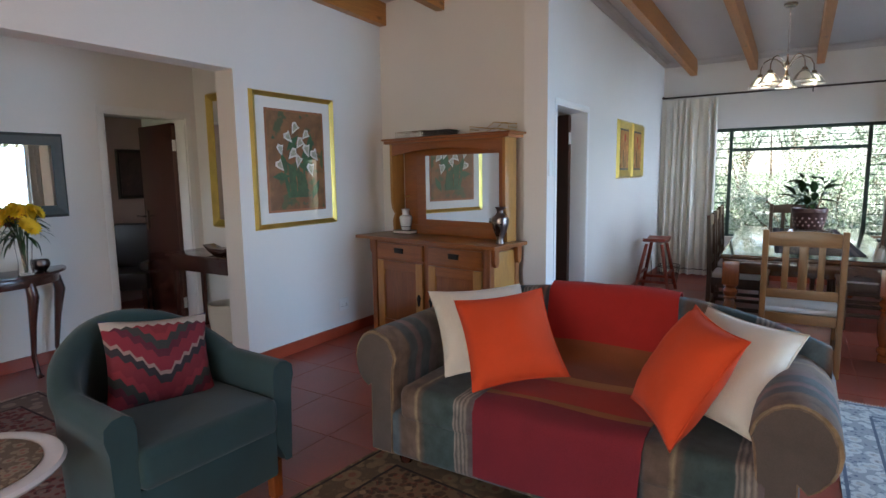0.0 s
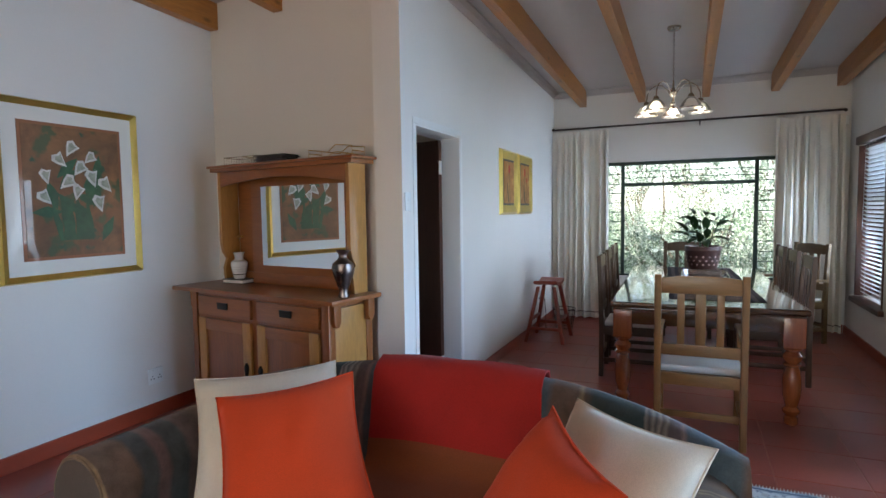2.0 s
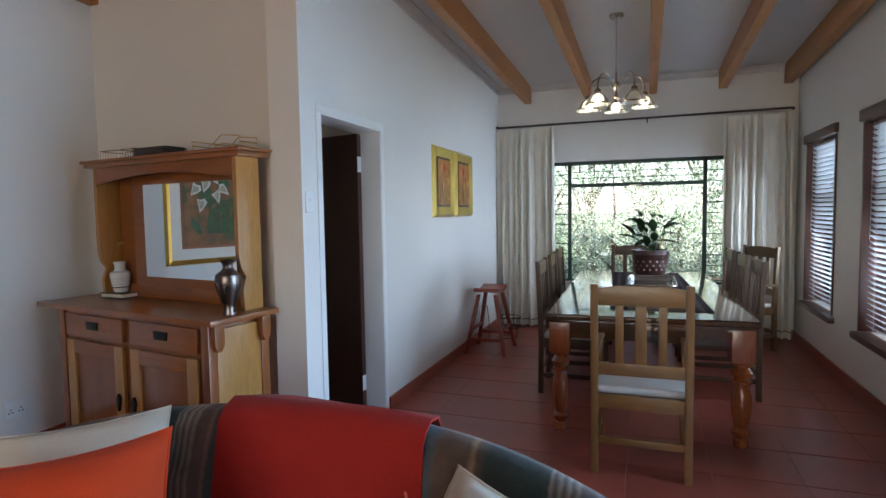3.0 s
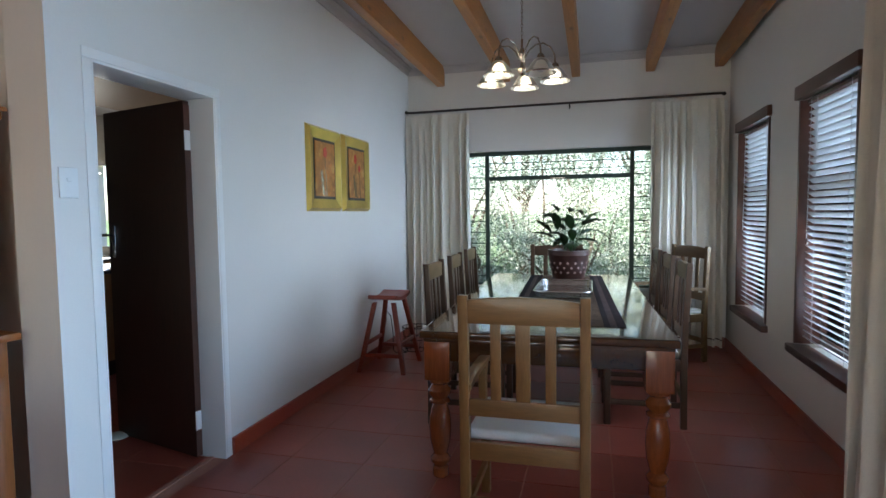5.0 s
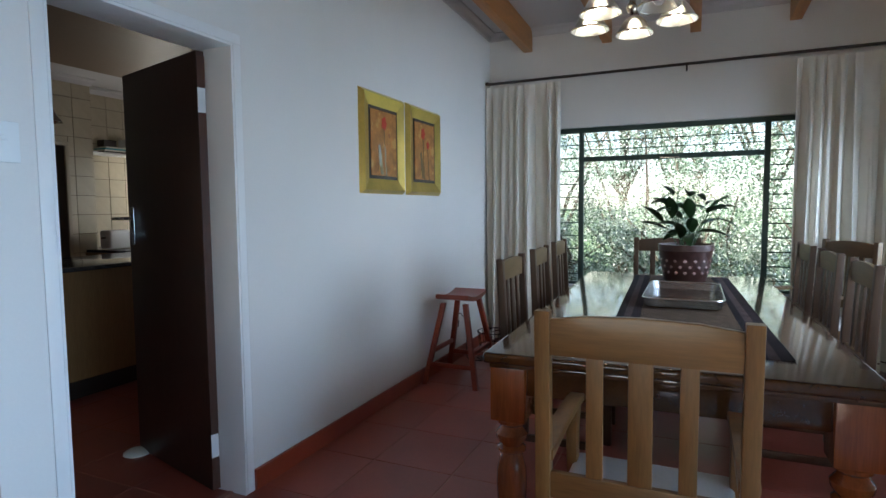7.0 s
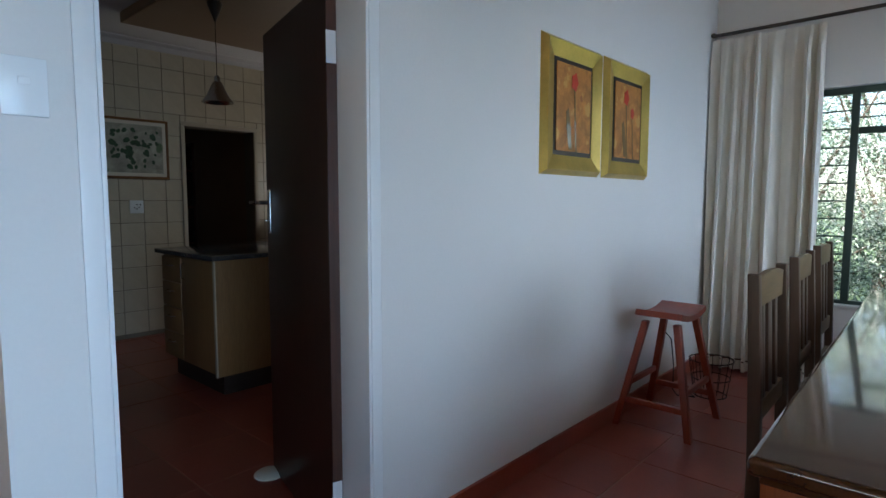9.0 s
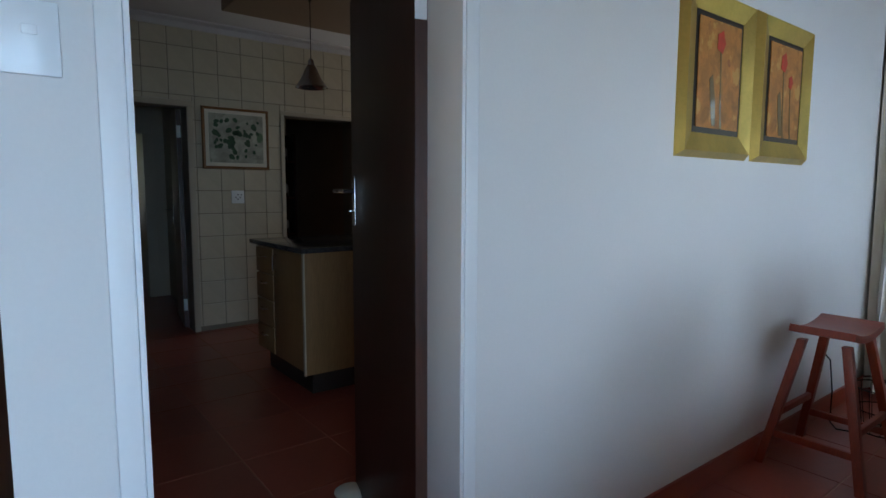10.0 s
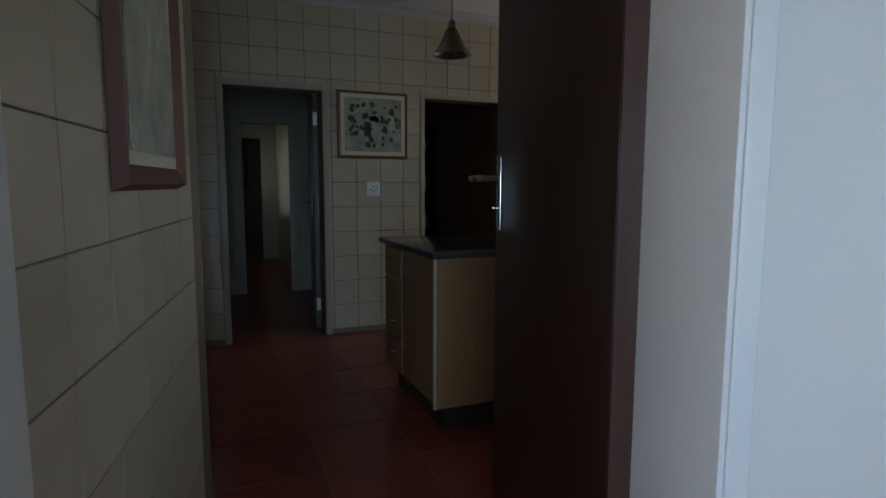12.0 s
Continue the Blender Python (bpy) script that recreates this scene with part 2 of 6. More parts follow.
PEWTER = paint("pewter", (0.19, 0.155, 0.145), 0.28, 1.0, var=0.25, big=9, bump=0.1)
BRASS = paint("brass", (0.55, 0.36, 0.13), 0.3, 1.0, var=0.1)
BRONZE = paint("antique_nickel", (0.42, 0.38, 0.32), 0.25, 1.0, var=0.1)
BLACKMETAL = paint("black_iron", (0.02, 0.018, 0.016), 0.45, 0.6, var=0.2)
GREENMETAL = paint("window_green_steel", (0.03, 0.055, 0.045), 0.45, 0.0, var=0.15)
GOLD = paint("gold_leaf", (0.66, 0.48, 0.13), 0.34, 0.92, var=0.16, big=6, fine=60, bump=0.25)
DARKFRAME = paint("frame_dark", (0.035, 0.025, 0.02), 0.4, var=0.2)
GREYFRAME = paint("frame_grey", (0.07, 0.075, 0.07), 0.5, var=0.2)
MAT = paint("picture_mount", (0.74, 0.72, 0.66), 0.6, var=0.03, coat=0.9)
PLASTIC = paint("switch_plastic", (0.80, 0.82, 0.82), 0.22, var=0.02, bump=0.02)
CURTAIN = cloth("curtain_cream", (0.74, 0.70, 0.62), 400, var=0.07)
CREAM = cloth("cream_cotton", (0.66, 0.61, 0.50), 420, var=0.06, sheen=0.03)
SEATPAD = cloth("seat_pad_cream", (0.62, 0.60, 0.56), 300, var=0.08)
ORANGE = cloth("orange_cotton", (0.62, 0.060, 0.009), 420, var=0.08, sheen=0.03)
GREENCLOTH = cloth("green_upholstery", (0.014, 0.044, 0.045), 380, var=0.2)
MIRROR, _t, _b = nodes_of("mirror_silver", 0.01, 1.0)
_b.inputs["Base Color"].default_value = (0.82, 0.84, 0.83, 1)
PANE = pane_glass("window_pane")
VASEGLASS = glass("clear_glass")
SLAT = paint("blind_slat_white", (0.76, 0.78, 0.80), 0.4, var=0.05)
CERAMIC = paint("white_ceramic", (0.70, 0.70, 0.70), 0.25, var=0.06, coat=0.3)
POT = paint("pot_maroon", (0.065, 0.027, 0.022), 0.4, var=0.25, big=12)
LEAFMAT = paint("houseplant_leaf", (0.018, 0.05, 0.014), 0.35, var=0.35, big=9)
SOIL = paint("soil", (0.03, 0.02, 0.012), 0.95, var=0.4, fine=80, bump=0.6)
GRASS = paint("lawn", (0.07, 0.11, 0.03), 0.95, var=0.4, big=0.6, fine=60, bump=0.6)
PAVING = paint("veranda_paving", (0.48, 0.36, 0.25), 0.8, var=0.2)
BARK = paint("bark", (0.10, 0.075, 0.05), 0.9, var=0.4, fine=40, bump=0.7)
# leaf colours climb to near white, painting sun highlights into the garden
SUNFOLIAGE, _t, _b = nodes_of("foliage_sunlit", 0.55)
_g = _t.nodes.new("ShaderNodeNewGeometry")
_t.links.new(ramp(_t, _g.outputs["Random Per Island"], [(0, (0.025, 0.06, 0.035)), (0.3, (0.09, 0.16, 0.09)), (0.62, (0.36, 0.44, 0.33)), (1, (0.80, 0.83, 0.76))]), _b.inputs["Base Color"])
_b.inputs["Subsurface Weight"].default_value = 0.0
GREENLEAF, _t, _b = nodes_of("garden_leaf_green", 0.55)
_g = _t.nodes.new("ShaderNodeNewGeometry")
_t.links.new(ramp(_t, _g.outputs["Random Per Island"], [(0, (0.02, 0.04, 0.012)), (0.5, (0.07, 0.11, 0.03)), (1, (0.20, 0.22, 0.07))]), _b.inputs["Base Color"])
SOFACLOTH = stripes("sofa_striped_cloth", [(0.0, (0.055, 0.078, 0.072)), (0.18, (0.06, 0.088, 0.082)), (0.19, (0.34, 0.29, 0.24)), (0.205, (0.10, 0.09, 0.085)), (0.225, (0.32, 0.28, 0.23)), (0.24, (0.09, 0.085, 0.08)),
                    (0.26, (0.33, 0.28, 0.23)), (0.275, (0.12, 0.10, 0.09)), (0.295, (0.30, 0.25, 0.20)), (0.31, (0.14, 0.11, 0.10)), (0.36, (0.16, 0.12, 0.12)), (0.38, (0.28, 0.19, 0.17)), (0.40, (0.085, 0.11, 0.125)),
                    (0.62, (0.095, 0.125, 0.14)), (0.66, (0.15, 0.10, 0.075)), (0.80, (0.16, 0.105, 0.075)), (0.83, (0.36, 0.26, 0.15)), (0.85, (0.15, 0.10, 0.07)), (0.90, (0.06, 0.078, 0.07)), (1.0, (0.055, 0.078, 0.072))], 0, 0.62)
FACING = cloth("sofa_arm_facing", (0.085, 0.065, 0.052), 260, var=0.3, sheen=0.05)
ARMCLOTH = stripes("sofa_arm_cloth", [(0.0, (0.17, 0.12, 0.085)), (0.10, (0.19, 0.13, 0.09)), (0.115, (0.38, 0.27, 0.15)), (0.13, (0.16, 0.11, 0.075)), (0.15, (0.36, 0.25, 0.14)), (0.165, (0.17, 0.115, 0.08)), (0.38, (0.20, 0.14, 0.10)), (0.42, (0.085, 0.105, 0.11)),
                   (0.52, (0.09, 0.115, 0.12)), (0.56, (0.22, 0.15, 0.15)), (0.62, (0.20, 0.14, 0.14)), (0.66, (0.085, 0.11, 0.115)), (0.78, (0.09, 0.115, 0.12)), (0.82, (0.20, 0.14, 0.13)), (0.92, (0.18, 0.125, 0.10)), (1.0, (0.17, 0.12, 0.085))], 1, 0.5)
RUNNER = stripes("table_runner_ribs", [(0.0, (0.02, 0.010, 0.008)), (0.45, (0.03, 0.014, 0.010)), (0.55, (0.26, 0.18, 0.12)), (0.85, (0.22, 0.15, 0.10)), (0.95, (0.03, 0.014, 0.010)), (1, (0.02, 0.010, 0.008))], 1, 0.021, wobble=0.006, sheen=0.0)
RUNNEREDGE = stripes("table_runner_border", [(0.0, (0.012, 0.009, 0.012)), (0.30, (0.016, 0.010, 0.014)), (0.34, (0.075, 0.05, 0.055)), (0.62, (0.10, 0.062, 0.062)), (0.68, (0.02, 0.012, 0.016)), (1, (0.03, 0.016, 0.02))], 0, 0.105, wobble=0.006, sheen=0.0)


# ---- mesh tools ----
def add_box(bm, c, s, bev=0.0, rot=None, seg=2):
    m = Matrix.Translation(c) @ (rot.to_4x4() if rot else Matrix()) @ Matrix.Diagonal((*s, 1))
    vs = bmesh.ops.create_cube(bm, size=1, matrix=m)["verts"]
    if bev:
        es = list({e for v in vs for e in v.link_edges})
        bmesh.ops.bevel(bm, geom=es, offset=bev, segments=seg, affect="EDGES", profile=0.6)
    return bm


def box(c, s, bev=0.0, rot=None, seg=2):
    return add_box(bmesh.new(), c, s, bev, rot, seg)


def span(x0, x1, y0, y1, z0, z1, bev=0.0):
    return box(((x0 + x1) / 2, (y0 + y1) / 2, (z0 + z1) / 2), (x1 - x0, y1 - y0, z1 - z0), bev)


def lathe(profile, seg=28, centre=(0, 0, 0), bm=None, cap=True):
    """Turn (radius, height) pairs about a vertical axis."""
    bm = bm or bmesh.new()
    rings = []
    for r, z in profile:
        rings.append([bm.verts.new((centre[0] + max(r, 0.0004) * math.cos(2 * math.pi * i / seg), centre[1] + max(r, 0.0004) * math.sin(2 * math.pi * i / seg), centre[2] + z)) for i in range(seg)])
    for a, b in zip(rings, rings[1:]):
        for i in range(seg):
            bm.faces.new((a[i], a[(i + 1) % seg], b[(i + 1) % seg], b[i]))
    for ring, flip in ((rings[0], True), (rings[-1], False)) if cap else ():
        bm.faces.new(ring[::-1] if flip else ring)
    return bm


def tube(points, radius, seg=8, bm=None):
    bm = bm or bmesh.new()
    pts = [Vector(p) for p in points]
    rings = []
    for i, p in enumerate(pts):
        d = (pts[min(i + 1, len(pts) - 1)] - pts[max(i - 1, 0)]).normalized()
        side = d.cross(Vector((0, 0, 1)) if abs(d.z) < 0.95 else Vector((1, 0, 0))).normalized()
        up = side.cross(d)
        r = radius[i] if isinstance(radius, (list, tuple)) else radius
        rings.append([bm.verts.new(p + r * (math.cos(2 * math.pi * k / seg) * side + math.sin(2 * math.pi * k / seg) * up)) for k in range(seg)])
    for a, b in zip(rings, rings[1:]):
        for k in range(seg):
            bm.faces.new((a[k], a[(k + 1) % seg], b[(k + 1) % seg], b[k]))
    bm.faces.new(rings[0][::-1])
    bm.faces.new(rings[-1])
    return bm


def prism(outline, depth, axis=1, at=0.0, bm=None, bev=0.0):
    """Push an outline of (u, v) pairs along an axis (0 x, 1 y, 2 z) by depth from at."""
    bm = bm or bmesh.new()

    def place(u, v, w):
        return ((w, u, v), (u, w, v), (u, v, w))[axis]
    a = [bm.verts.new(place(u, v, at)) for u, v in outline]
    b = [bm.verts.new(place(u, v, at + depth)) for u, v in outline]
    n = len(a)
    fs = [bm.faces.new(a), bm.faces.new(b[::-1])]
    fs += [bm.faces.new((a[i], b[i], b[(i + 1) % n], a[(i + 1) % n])) for i in range(n)]
    bmesh.ops.recalc_face_normals(bm, faces=bm.faces[:])
    if bev:
        bmesh.ops.bevel(bm, geom=[e for f in fs[:2] if f.is_valid for e in f.edges], offset=bev, segments=2, affect="EDGES", profile=0.6)
    return bm


def sheet(grid, thick):
    """A closed sheet with thickness from rows of points."""
    bm = bmesh.new()
    rows = [[bm.verts.new(p) for p in r] for r in grid]
    for r0, r1 in zip(rows, rows[1:]):
        for i in range(len(r0) - 1):
            bm.faces.new((r0[i], r0[i + 1], r1[i + 1], r1[i]))
    bm.normal_update()
    bmesh.ops.solidify(bm, geom=bm.faces[:], thickness=thick)
    bmesh.ops.recalc_face_normals(bm, faces=bm.faces[:])
    return bm


def pillow(w, h, thick, n=14, seed=0):
    bm = bmesh.new()
    grids = []
    for sgn in (1, -1):
        g = []
        for i in range(n + 1):
            row = []
            for j in range(n + 1):
                u, v = 2 * i / n - 1, 2 * j / n - 1
                puff = (max(0.0, 1 - abs(u) ** 2.6) * max(0.0, 1 - abs(v) ** 2.6)) ** 0.55
                wob = 0.16 * noise.noise(Vector((u * 1.7 + seed, v * 1.7, sgn * 2.0))) + 0.07 * noise.noise(Vector((u * 5 + seed, v * 5, sgn * 2.0)))
                x = w / 2 * u * (1 - 0.09 * (1 - v * v))
                z = h / 2 * v * (1 - 0.09 * (1 - u * u))
                row.append(bm.verts.new((x, sgn * thick / 2 * puff * (1 + wob), z)))
            g.append(row)
        grids.append(g)
    for g, sgn in zip(grids, (1, -1)):
        for i in range(n):
            for j in range(n):
                q = (g[i][j], g[i + 1][j], g[i + 1][j + 1], g[i][j + 1])
                bm.faces.new(q[::-1] if sgn > 0 else q)
    bmesh.ops.remove_doubles(bm, verts=bm.verts[:], dist=0.0006)
    bmesh.ops.recalc_face_normals(bm, faces=bm.faces[:])
    return bm


def mesh_of(bm, name, mats, smooth=38):
    me = bpy.data.meshes.new(name)
    if smooth:
        for f in bm.faces:
            f.smooth = True
    bm.to_mesh(me)
    bm.free()
    if smooth:
        me.set_sharp_from_angle(angle=radians(smooth))
    for m in mats if isinstance(mats, (list, tuple)) else (mats,):
        me.materials.append(m)
    return me


def thing(name, at=None, label="", category="", group="", kind=""):
    ob = new(name)
    ob.empty_display_size = 0.1
    if at is not None:
        ob.matrix_world = at
    return tagged(ob, label, category, group, kind)


def part(name, bm, material, parent=None, label="", smooth=38):
    ob = new(name, mesh_of(bm, name, material, smooth))
    if parent is not None:
        ob.parent = parent
    return tagged(ob, label)


def solid(name, bm, material, label="", category="", group="", kind="", at=None, smooth=38):
    ob = new(name, mesh_of(bm, name, material, smooth))
    if at is not None:
        ob.matrix_world = at
    return tagged(ob, label, category, group, kind)


def structure(name, bm, material, label="", smooth=0):
    return solid(name, bm, material, label, "", "", "structure", None, smooth)


def wall_with_holes(axis, at, thick, u0, u1, z0, z1, holes):
    """A wall across an axis from at to at+thick, between u0 and u1, with (ua, ub, za, zb) holes through it."""
    bm = bmesh.new()
    us = sorted({u0, u1, *[h[0] for h in holes], *[h[1] for h in holes]})
    zs = sorted({z0, z1, *[h[2] for h in holes], *[h[3] for h in holes]})
    cells = {}
    for i in range(len(us) - 1):
        for k in range(len(zs) - 1):
            um, zm = (us[i] + us[i + 1]) / 2, (zs[k] + zs[k + 1]) / 2
            cells[i, k] = not any(h[0] < um < h[1] and h[2] < zm < h[3] for h in holes)

    def pt(u, w, z):
        return (w, u, z) if axis == 0 else (u, w, z)
    verts = {}

    def vert(i, w, k):
        if (i, w, k) not in verts:
            verts[i, w, k] = bm.verts.new(pt(us[i], at if w == 0 else at + thick, zs[k]))
        return verts[i, w, k]
    for (i, k), full in cells.items():
        if not full:
            continue
        for w in (0, 1):
            bm.faces.new((vert(i, w, k), vert(i + 1, w, k), vert(i + 1, w, k + 1), vert(i, w, k + 1)))
        for di, dk, e in ((-1, 0, ((i, k), (i, k + 1))), (1, 0, ((i + 1, k), (i + 1, k + 1))), (0, -1, ((i, k), (i + 1, k))), (0, 1, ((i, k + 1), (i + 1, k + 1)))):
            if not cells.get((i + di, k + dk), False):
                (a, b), (c, d) = e
                bm.faces.new((vert(a, 0, b), vert(c, 0, d), vert(c, 1, d), vert(a, 1, b)))
    bmesh.ops.recalc_face_normals(bm, faces=bm.faces[:])
    return bm


# ---- the setting ----
WALL_TOP, BEAM_DEEP, PITCH = 3.40, 0.21, 0.03


def ceiling_at(y):
    """Height of the ceiling, which falls gently towards the dining window."""
    return 3.02 + PITCH * (8.42 - y)


structure("ground", span(-400, 400, -400, 400, -0.4, -0.15), GRASS, "green lawn around the house")
structure("floor", span(-3.6, 1.85, -3.2, 8.42, -0.15, -0.0025), GROUT, "polished red terracotta tile floor with pale joints")
structure("floor_kitchen", span(-5.9, -3.6, 3.43, 8.6, -0.15, -0.004), GROUT, "dark red tile floor of the kitchen")
structure("floor_hall", span(-5.15, -3.6, -3.2, 3.42, -0.15, -0.004), TILE, "red tile floor of the hall")
structure("floor_passage", span(-13.0, -5.9, 3.8, 5.7, -0.15, -0.004), TILE, "dark red tile floor of the passage")
structure("floor_bedroom", prism([(-6.95, 0.5), (-5.15, 0.5), (-5.15, 3.25), (-5.9, 3.25), (-5.9, 4.0), (-6.95, 4.0)], 0.146, 2, -0.15), TILE, "dark red floor of the bedroom")

structure("wall_kitchen_side", wall_with_holes(0, -1.70, 0.20, 3.95, 8.62, -0.1, WALL_TOP, [(4.153, 4.953, -0.2, 2.06)]), WALL, "smooth off-white plaster wall with the kitchen doorway")
structure("wall_picture", wall_with_holes(0, -3.574, 0.20, -3.2, 4.26, -0.1, WALL_TOP, [(-1.2, 2.482, -0.2, 2.29)]), WALL, "off-white plaster wall with a wide opening to the hall")
nib = prism([(-3.574, 4.279), (-1.50, 3.95), (-1.70, 4.082), (-3.25, 4.328)], WALL_TOP + 0.1, 2, -0.1)
structure("wall_niche", nib, WALL, "off-white plaster wall behind the sideboard")
structure("wall_window", wall_with_holes(1, 8.42, 0.22, -1.5, 2.1, -0.1, WALL_TOP, [(-0.98, 1.32, 0.56, 2.068)]), WALL, "off-white plaster wall with a wide window")
structure("wall_right", wall_with_holes(0, 1.85, 0.25, -3.2, 8.42, -0.1, WALL_TOP, [(7.06, 8.02, 0.47, 2.16), (5.535, 6.415, 0.47, 2.16), (2.35, 4.55, -0.2, 2.2)]), WALL, "off-white plaster wall with two windows and a patio opening")
structure("wall_back", wall_with_holes(1, -3.4, 0.2, -5.2, 2.1, -0.1, WALL_TOP, [(-2.4, 1.2, -0.2, 2.2)]), WALL, "off-white plaster wall")
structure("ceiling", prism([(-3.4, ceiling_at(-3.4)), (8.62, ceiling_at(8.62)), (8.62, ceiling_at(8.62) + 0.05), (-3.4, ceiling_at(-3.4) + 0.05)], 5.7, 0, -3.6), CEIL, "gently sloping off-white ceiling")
# slab out of view, added to keep direct sun off the rooms
structure("roof", span(-13.5, 2.5, -4.0, 9.1, 3.45, 3.6), PAVING, "plain unseen roof slab added over the house to block sun")

# hall
structure("wall_hall", wall_with_holes(0, -5.15, 0.2, -3.2, 3.25, -0.1, 2.8, [(2.352, 3.13, -0.2, 2.075)]), WALL, "off-white hall wall with a bedroom doorway")
structure("wall_hall_end", span(-5.9, -3.574, 3.25, 3.42, -0.1, 2.8), WALL, "off-white end wall of the hall")
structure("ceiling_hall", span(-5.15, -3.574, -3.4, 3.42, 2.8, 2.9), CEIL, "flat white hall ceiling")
# bedroom seen through the hall door
structure("wall_bedroom", span(-6.95, -6.75, 0.5, 4.0, -0.1, 2.3), PINK, "pale pink bedroom wall")
structure("wall_bedroom_side", span(-6.75, -5.9, 3.85, 4.0, -0.1, 2.3), PINK, "pale pink bedroom wall")
# the opening is added for the bedroom fill lamp
structure("wall_bedroom_near", wall_with_holes(1, 0.5, 0.15, -6.75, -5.15, -0.1, 2.3, [(-6.6, -5.6, 1.0, 2.0)]), PINK, "pale pink bedroom wall with an unseen opening for added light")
structure("ceiling_bedroom", prism([(-6.95, 0.5), (-5.15, 0.5), (-5.15, 3.25), (-5.9, 3.25), (-5.9, 4.0), (-6.95, 4.0)], 0.1, 2, 2.22), CEIL, "white bedroom ceiling")
# kitchen
structure("wall_kitchen_far", wall_with_holes(0, -5.9, 0.188, 3.42, 7.2, -0.1, 2.8, [(4.505, 5.257, -0.2, 2.02), (6.145, 6.88, -0.2, 2.015)]), KGROUT, "cream tiled kitchen wall with two doorways")
# the narrow slot is an addition that lets light into the recess
structure("wall_kitchen_window", wall_with_holes(1, 8.42, 0.2, -6.25, -1.7, -0.1, 2.8, [(-4.5, -3.1, 1.1, 2.0), (-6.02, -5.72, 1.0, 2.1)]), WALL, "kitchen wall with a window and an unseen slot added for light")
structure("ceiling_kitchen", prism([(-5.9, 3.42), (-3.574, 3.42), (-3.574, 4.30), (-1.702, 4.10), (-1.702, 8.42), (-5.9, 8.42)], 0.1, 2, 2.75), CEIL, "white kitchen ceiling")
structure("wall_kitchen_recess", span(-6.25, -6.062, 7.0, 8.62, -0.1, 2.8), KGROUT, "cream tiled wall of the kitchen recess")
structure("wall_recess_return", span(-6.062, -5.9, 7.0, 7.2, -0.1, 2.8), KTILE, "short cream return wall of the kitchen recess")
structure("ceiling_recess", span(-6.25, -5.9, 7.0, 8.62, 2.75, 2.85), CEIL, "white ceiling of the kitchen recess")
structure("floor_recess", span(-6.25, -5.9, 7.2, 8.6, -0.15, -0.004), TILE, "dark red floor of the kitchen recess")
structure("ceiling_panel", span(-4.95, -1.75, 5.36, 8.0, 2.665, 2.75, 0.01), PANELBROWN, "brown dropped ceiling panel above the kitchen counter")
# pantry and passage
# dark brown here paints in the shade of the unlit pantry
structure("wall_pantry", prism([(-5.9, 5.75), (-7.6, 5.75), (-7.6, 7.0), (-5.9, 7.0), (-5.9, 6.9), (-7.5, 6.9), (-7.5, 5.85), (-5.9, 5.85)], 2.6, 2, -0.1), PANELBROWN, "pantry walls, shade put into their brown colour")
structure("ceiling_pantry", span(-7.6, -5.9, 5.7, 7.0, 2.5, 2.6), CEIL, "pantry ceiling")
structure("floor_pantry", span(-7.6, -5.9, 5.7, 7.0, -0.15, -0.004), TILE, "pantry floor")
# the hole is out of view, added for the passage lamp
structure("wall_passage_left", wall_with_holes(1, 4.1, 0.12, -12.8, -5.9, -0.1, 2.5, [(-10.5, -9.5, 1.0, 2.0)]), CREAMPAINT, "beige passage wall")
structure("wall_passage_right", span(-12.8, -5.9, 5.5, 5.62, -0.1, 2.5), CREAMPAINT, "beige passage wall")
structure("wall_passage_arch", wall_with_holes(0, -8.0, 0.15, 4.22, 5.5, -0.1, 2.5, [(4.76, 5.27, -0.2, 1.96)]), CREAMPAINT, "white framed opening in the passage")
structure("wall_passage_end", wall_with_holes(0, -11.2, 0.15, 4.22, 5.5, -0.1, 2.5, [(4.5, 5.25, -0.2, 2.03)]), CREAMPAINT, "end wall of the passage with a dark doorway")
# brown again stands in for the dark beyond the doorway
structure("wall_passage_beyond", span(-12.9, -12.8, 4.1, 5.62, -0.1, 2.5), PANELBROWN, "wall beyond the passage, dimness put into its brown colour")
structure("ceiling_passage", span(-12.9, -5.9, 4.1, 5.62, 2.5, 2.6), CEIL, "white passage ceiling")
# beams
for x in [-1.11 + 0.736 * i for i in range(-3, 4)] + [1.745]:
    y1 = 8.42 if x > -1.5 else 3.93 - 0.158 * (x + 1.5) + 0.02
    bm = box((0, 0, 0), (0.085, y1 + 3.2, BEAM_DEEP), 0.006)
    solid("ceiling_beam", bm, BEAM, "varnished knotty pine ceiling beam", "beam", "ceiling beams", "", pose(x, (y1 - 3.2) / 2, ceiling_at((y1 - 3.2) / 2) - BEAM_DEEP / 2 - 0.0015, -math.degrees(math.atan(PITCH))))
# cornices
cor = [(0, 0), (0.07, 0), (0.066, -0.012), (0.03, -0.028), (0.012, -0.066), (0, -0.07)]


def cornice(a, b, za, zb, inward):
    """A moulding along the line a-b under the heights za and zb, spreading to the inward side."""
    n = Vector(inward).to_3d()
    bm = bmesh.new()
    r0 = [bm.verts.new(Vector((*a, za)) + n * u + Vector((0, 0, v))) for u, v in cor]
    r1 = [bm.verts.new(Vector((*b, zb)) + n * u + Vector((0, 0, v))) for u, v in cor]
    for i in range(len(cor)):
        bm.faces.new((r0[i], r0[(i + 1) % len(cor)], r1[(i + 1) % len(cor)], r1[i]))
    bm.faces.new(r0), bm.faces.new(r1[::-1])
    bmesh.ops.recalc_face_normals(bm, faces=bm.faces[:])
    return bm


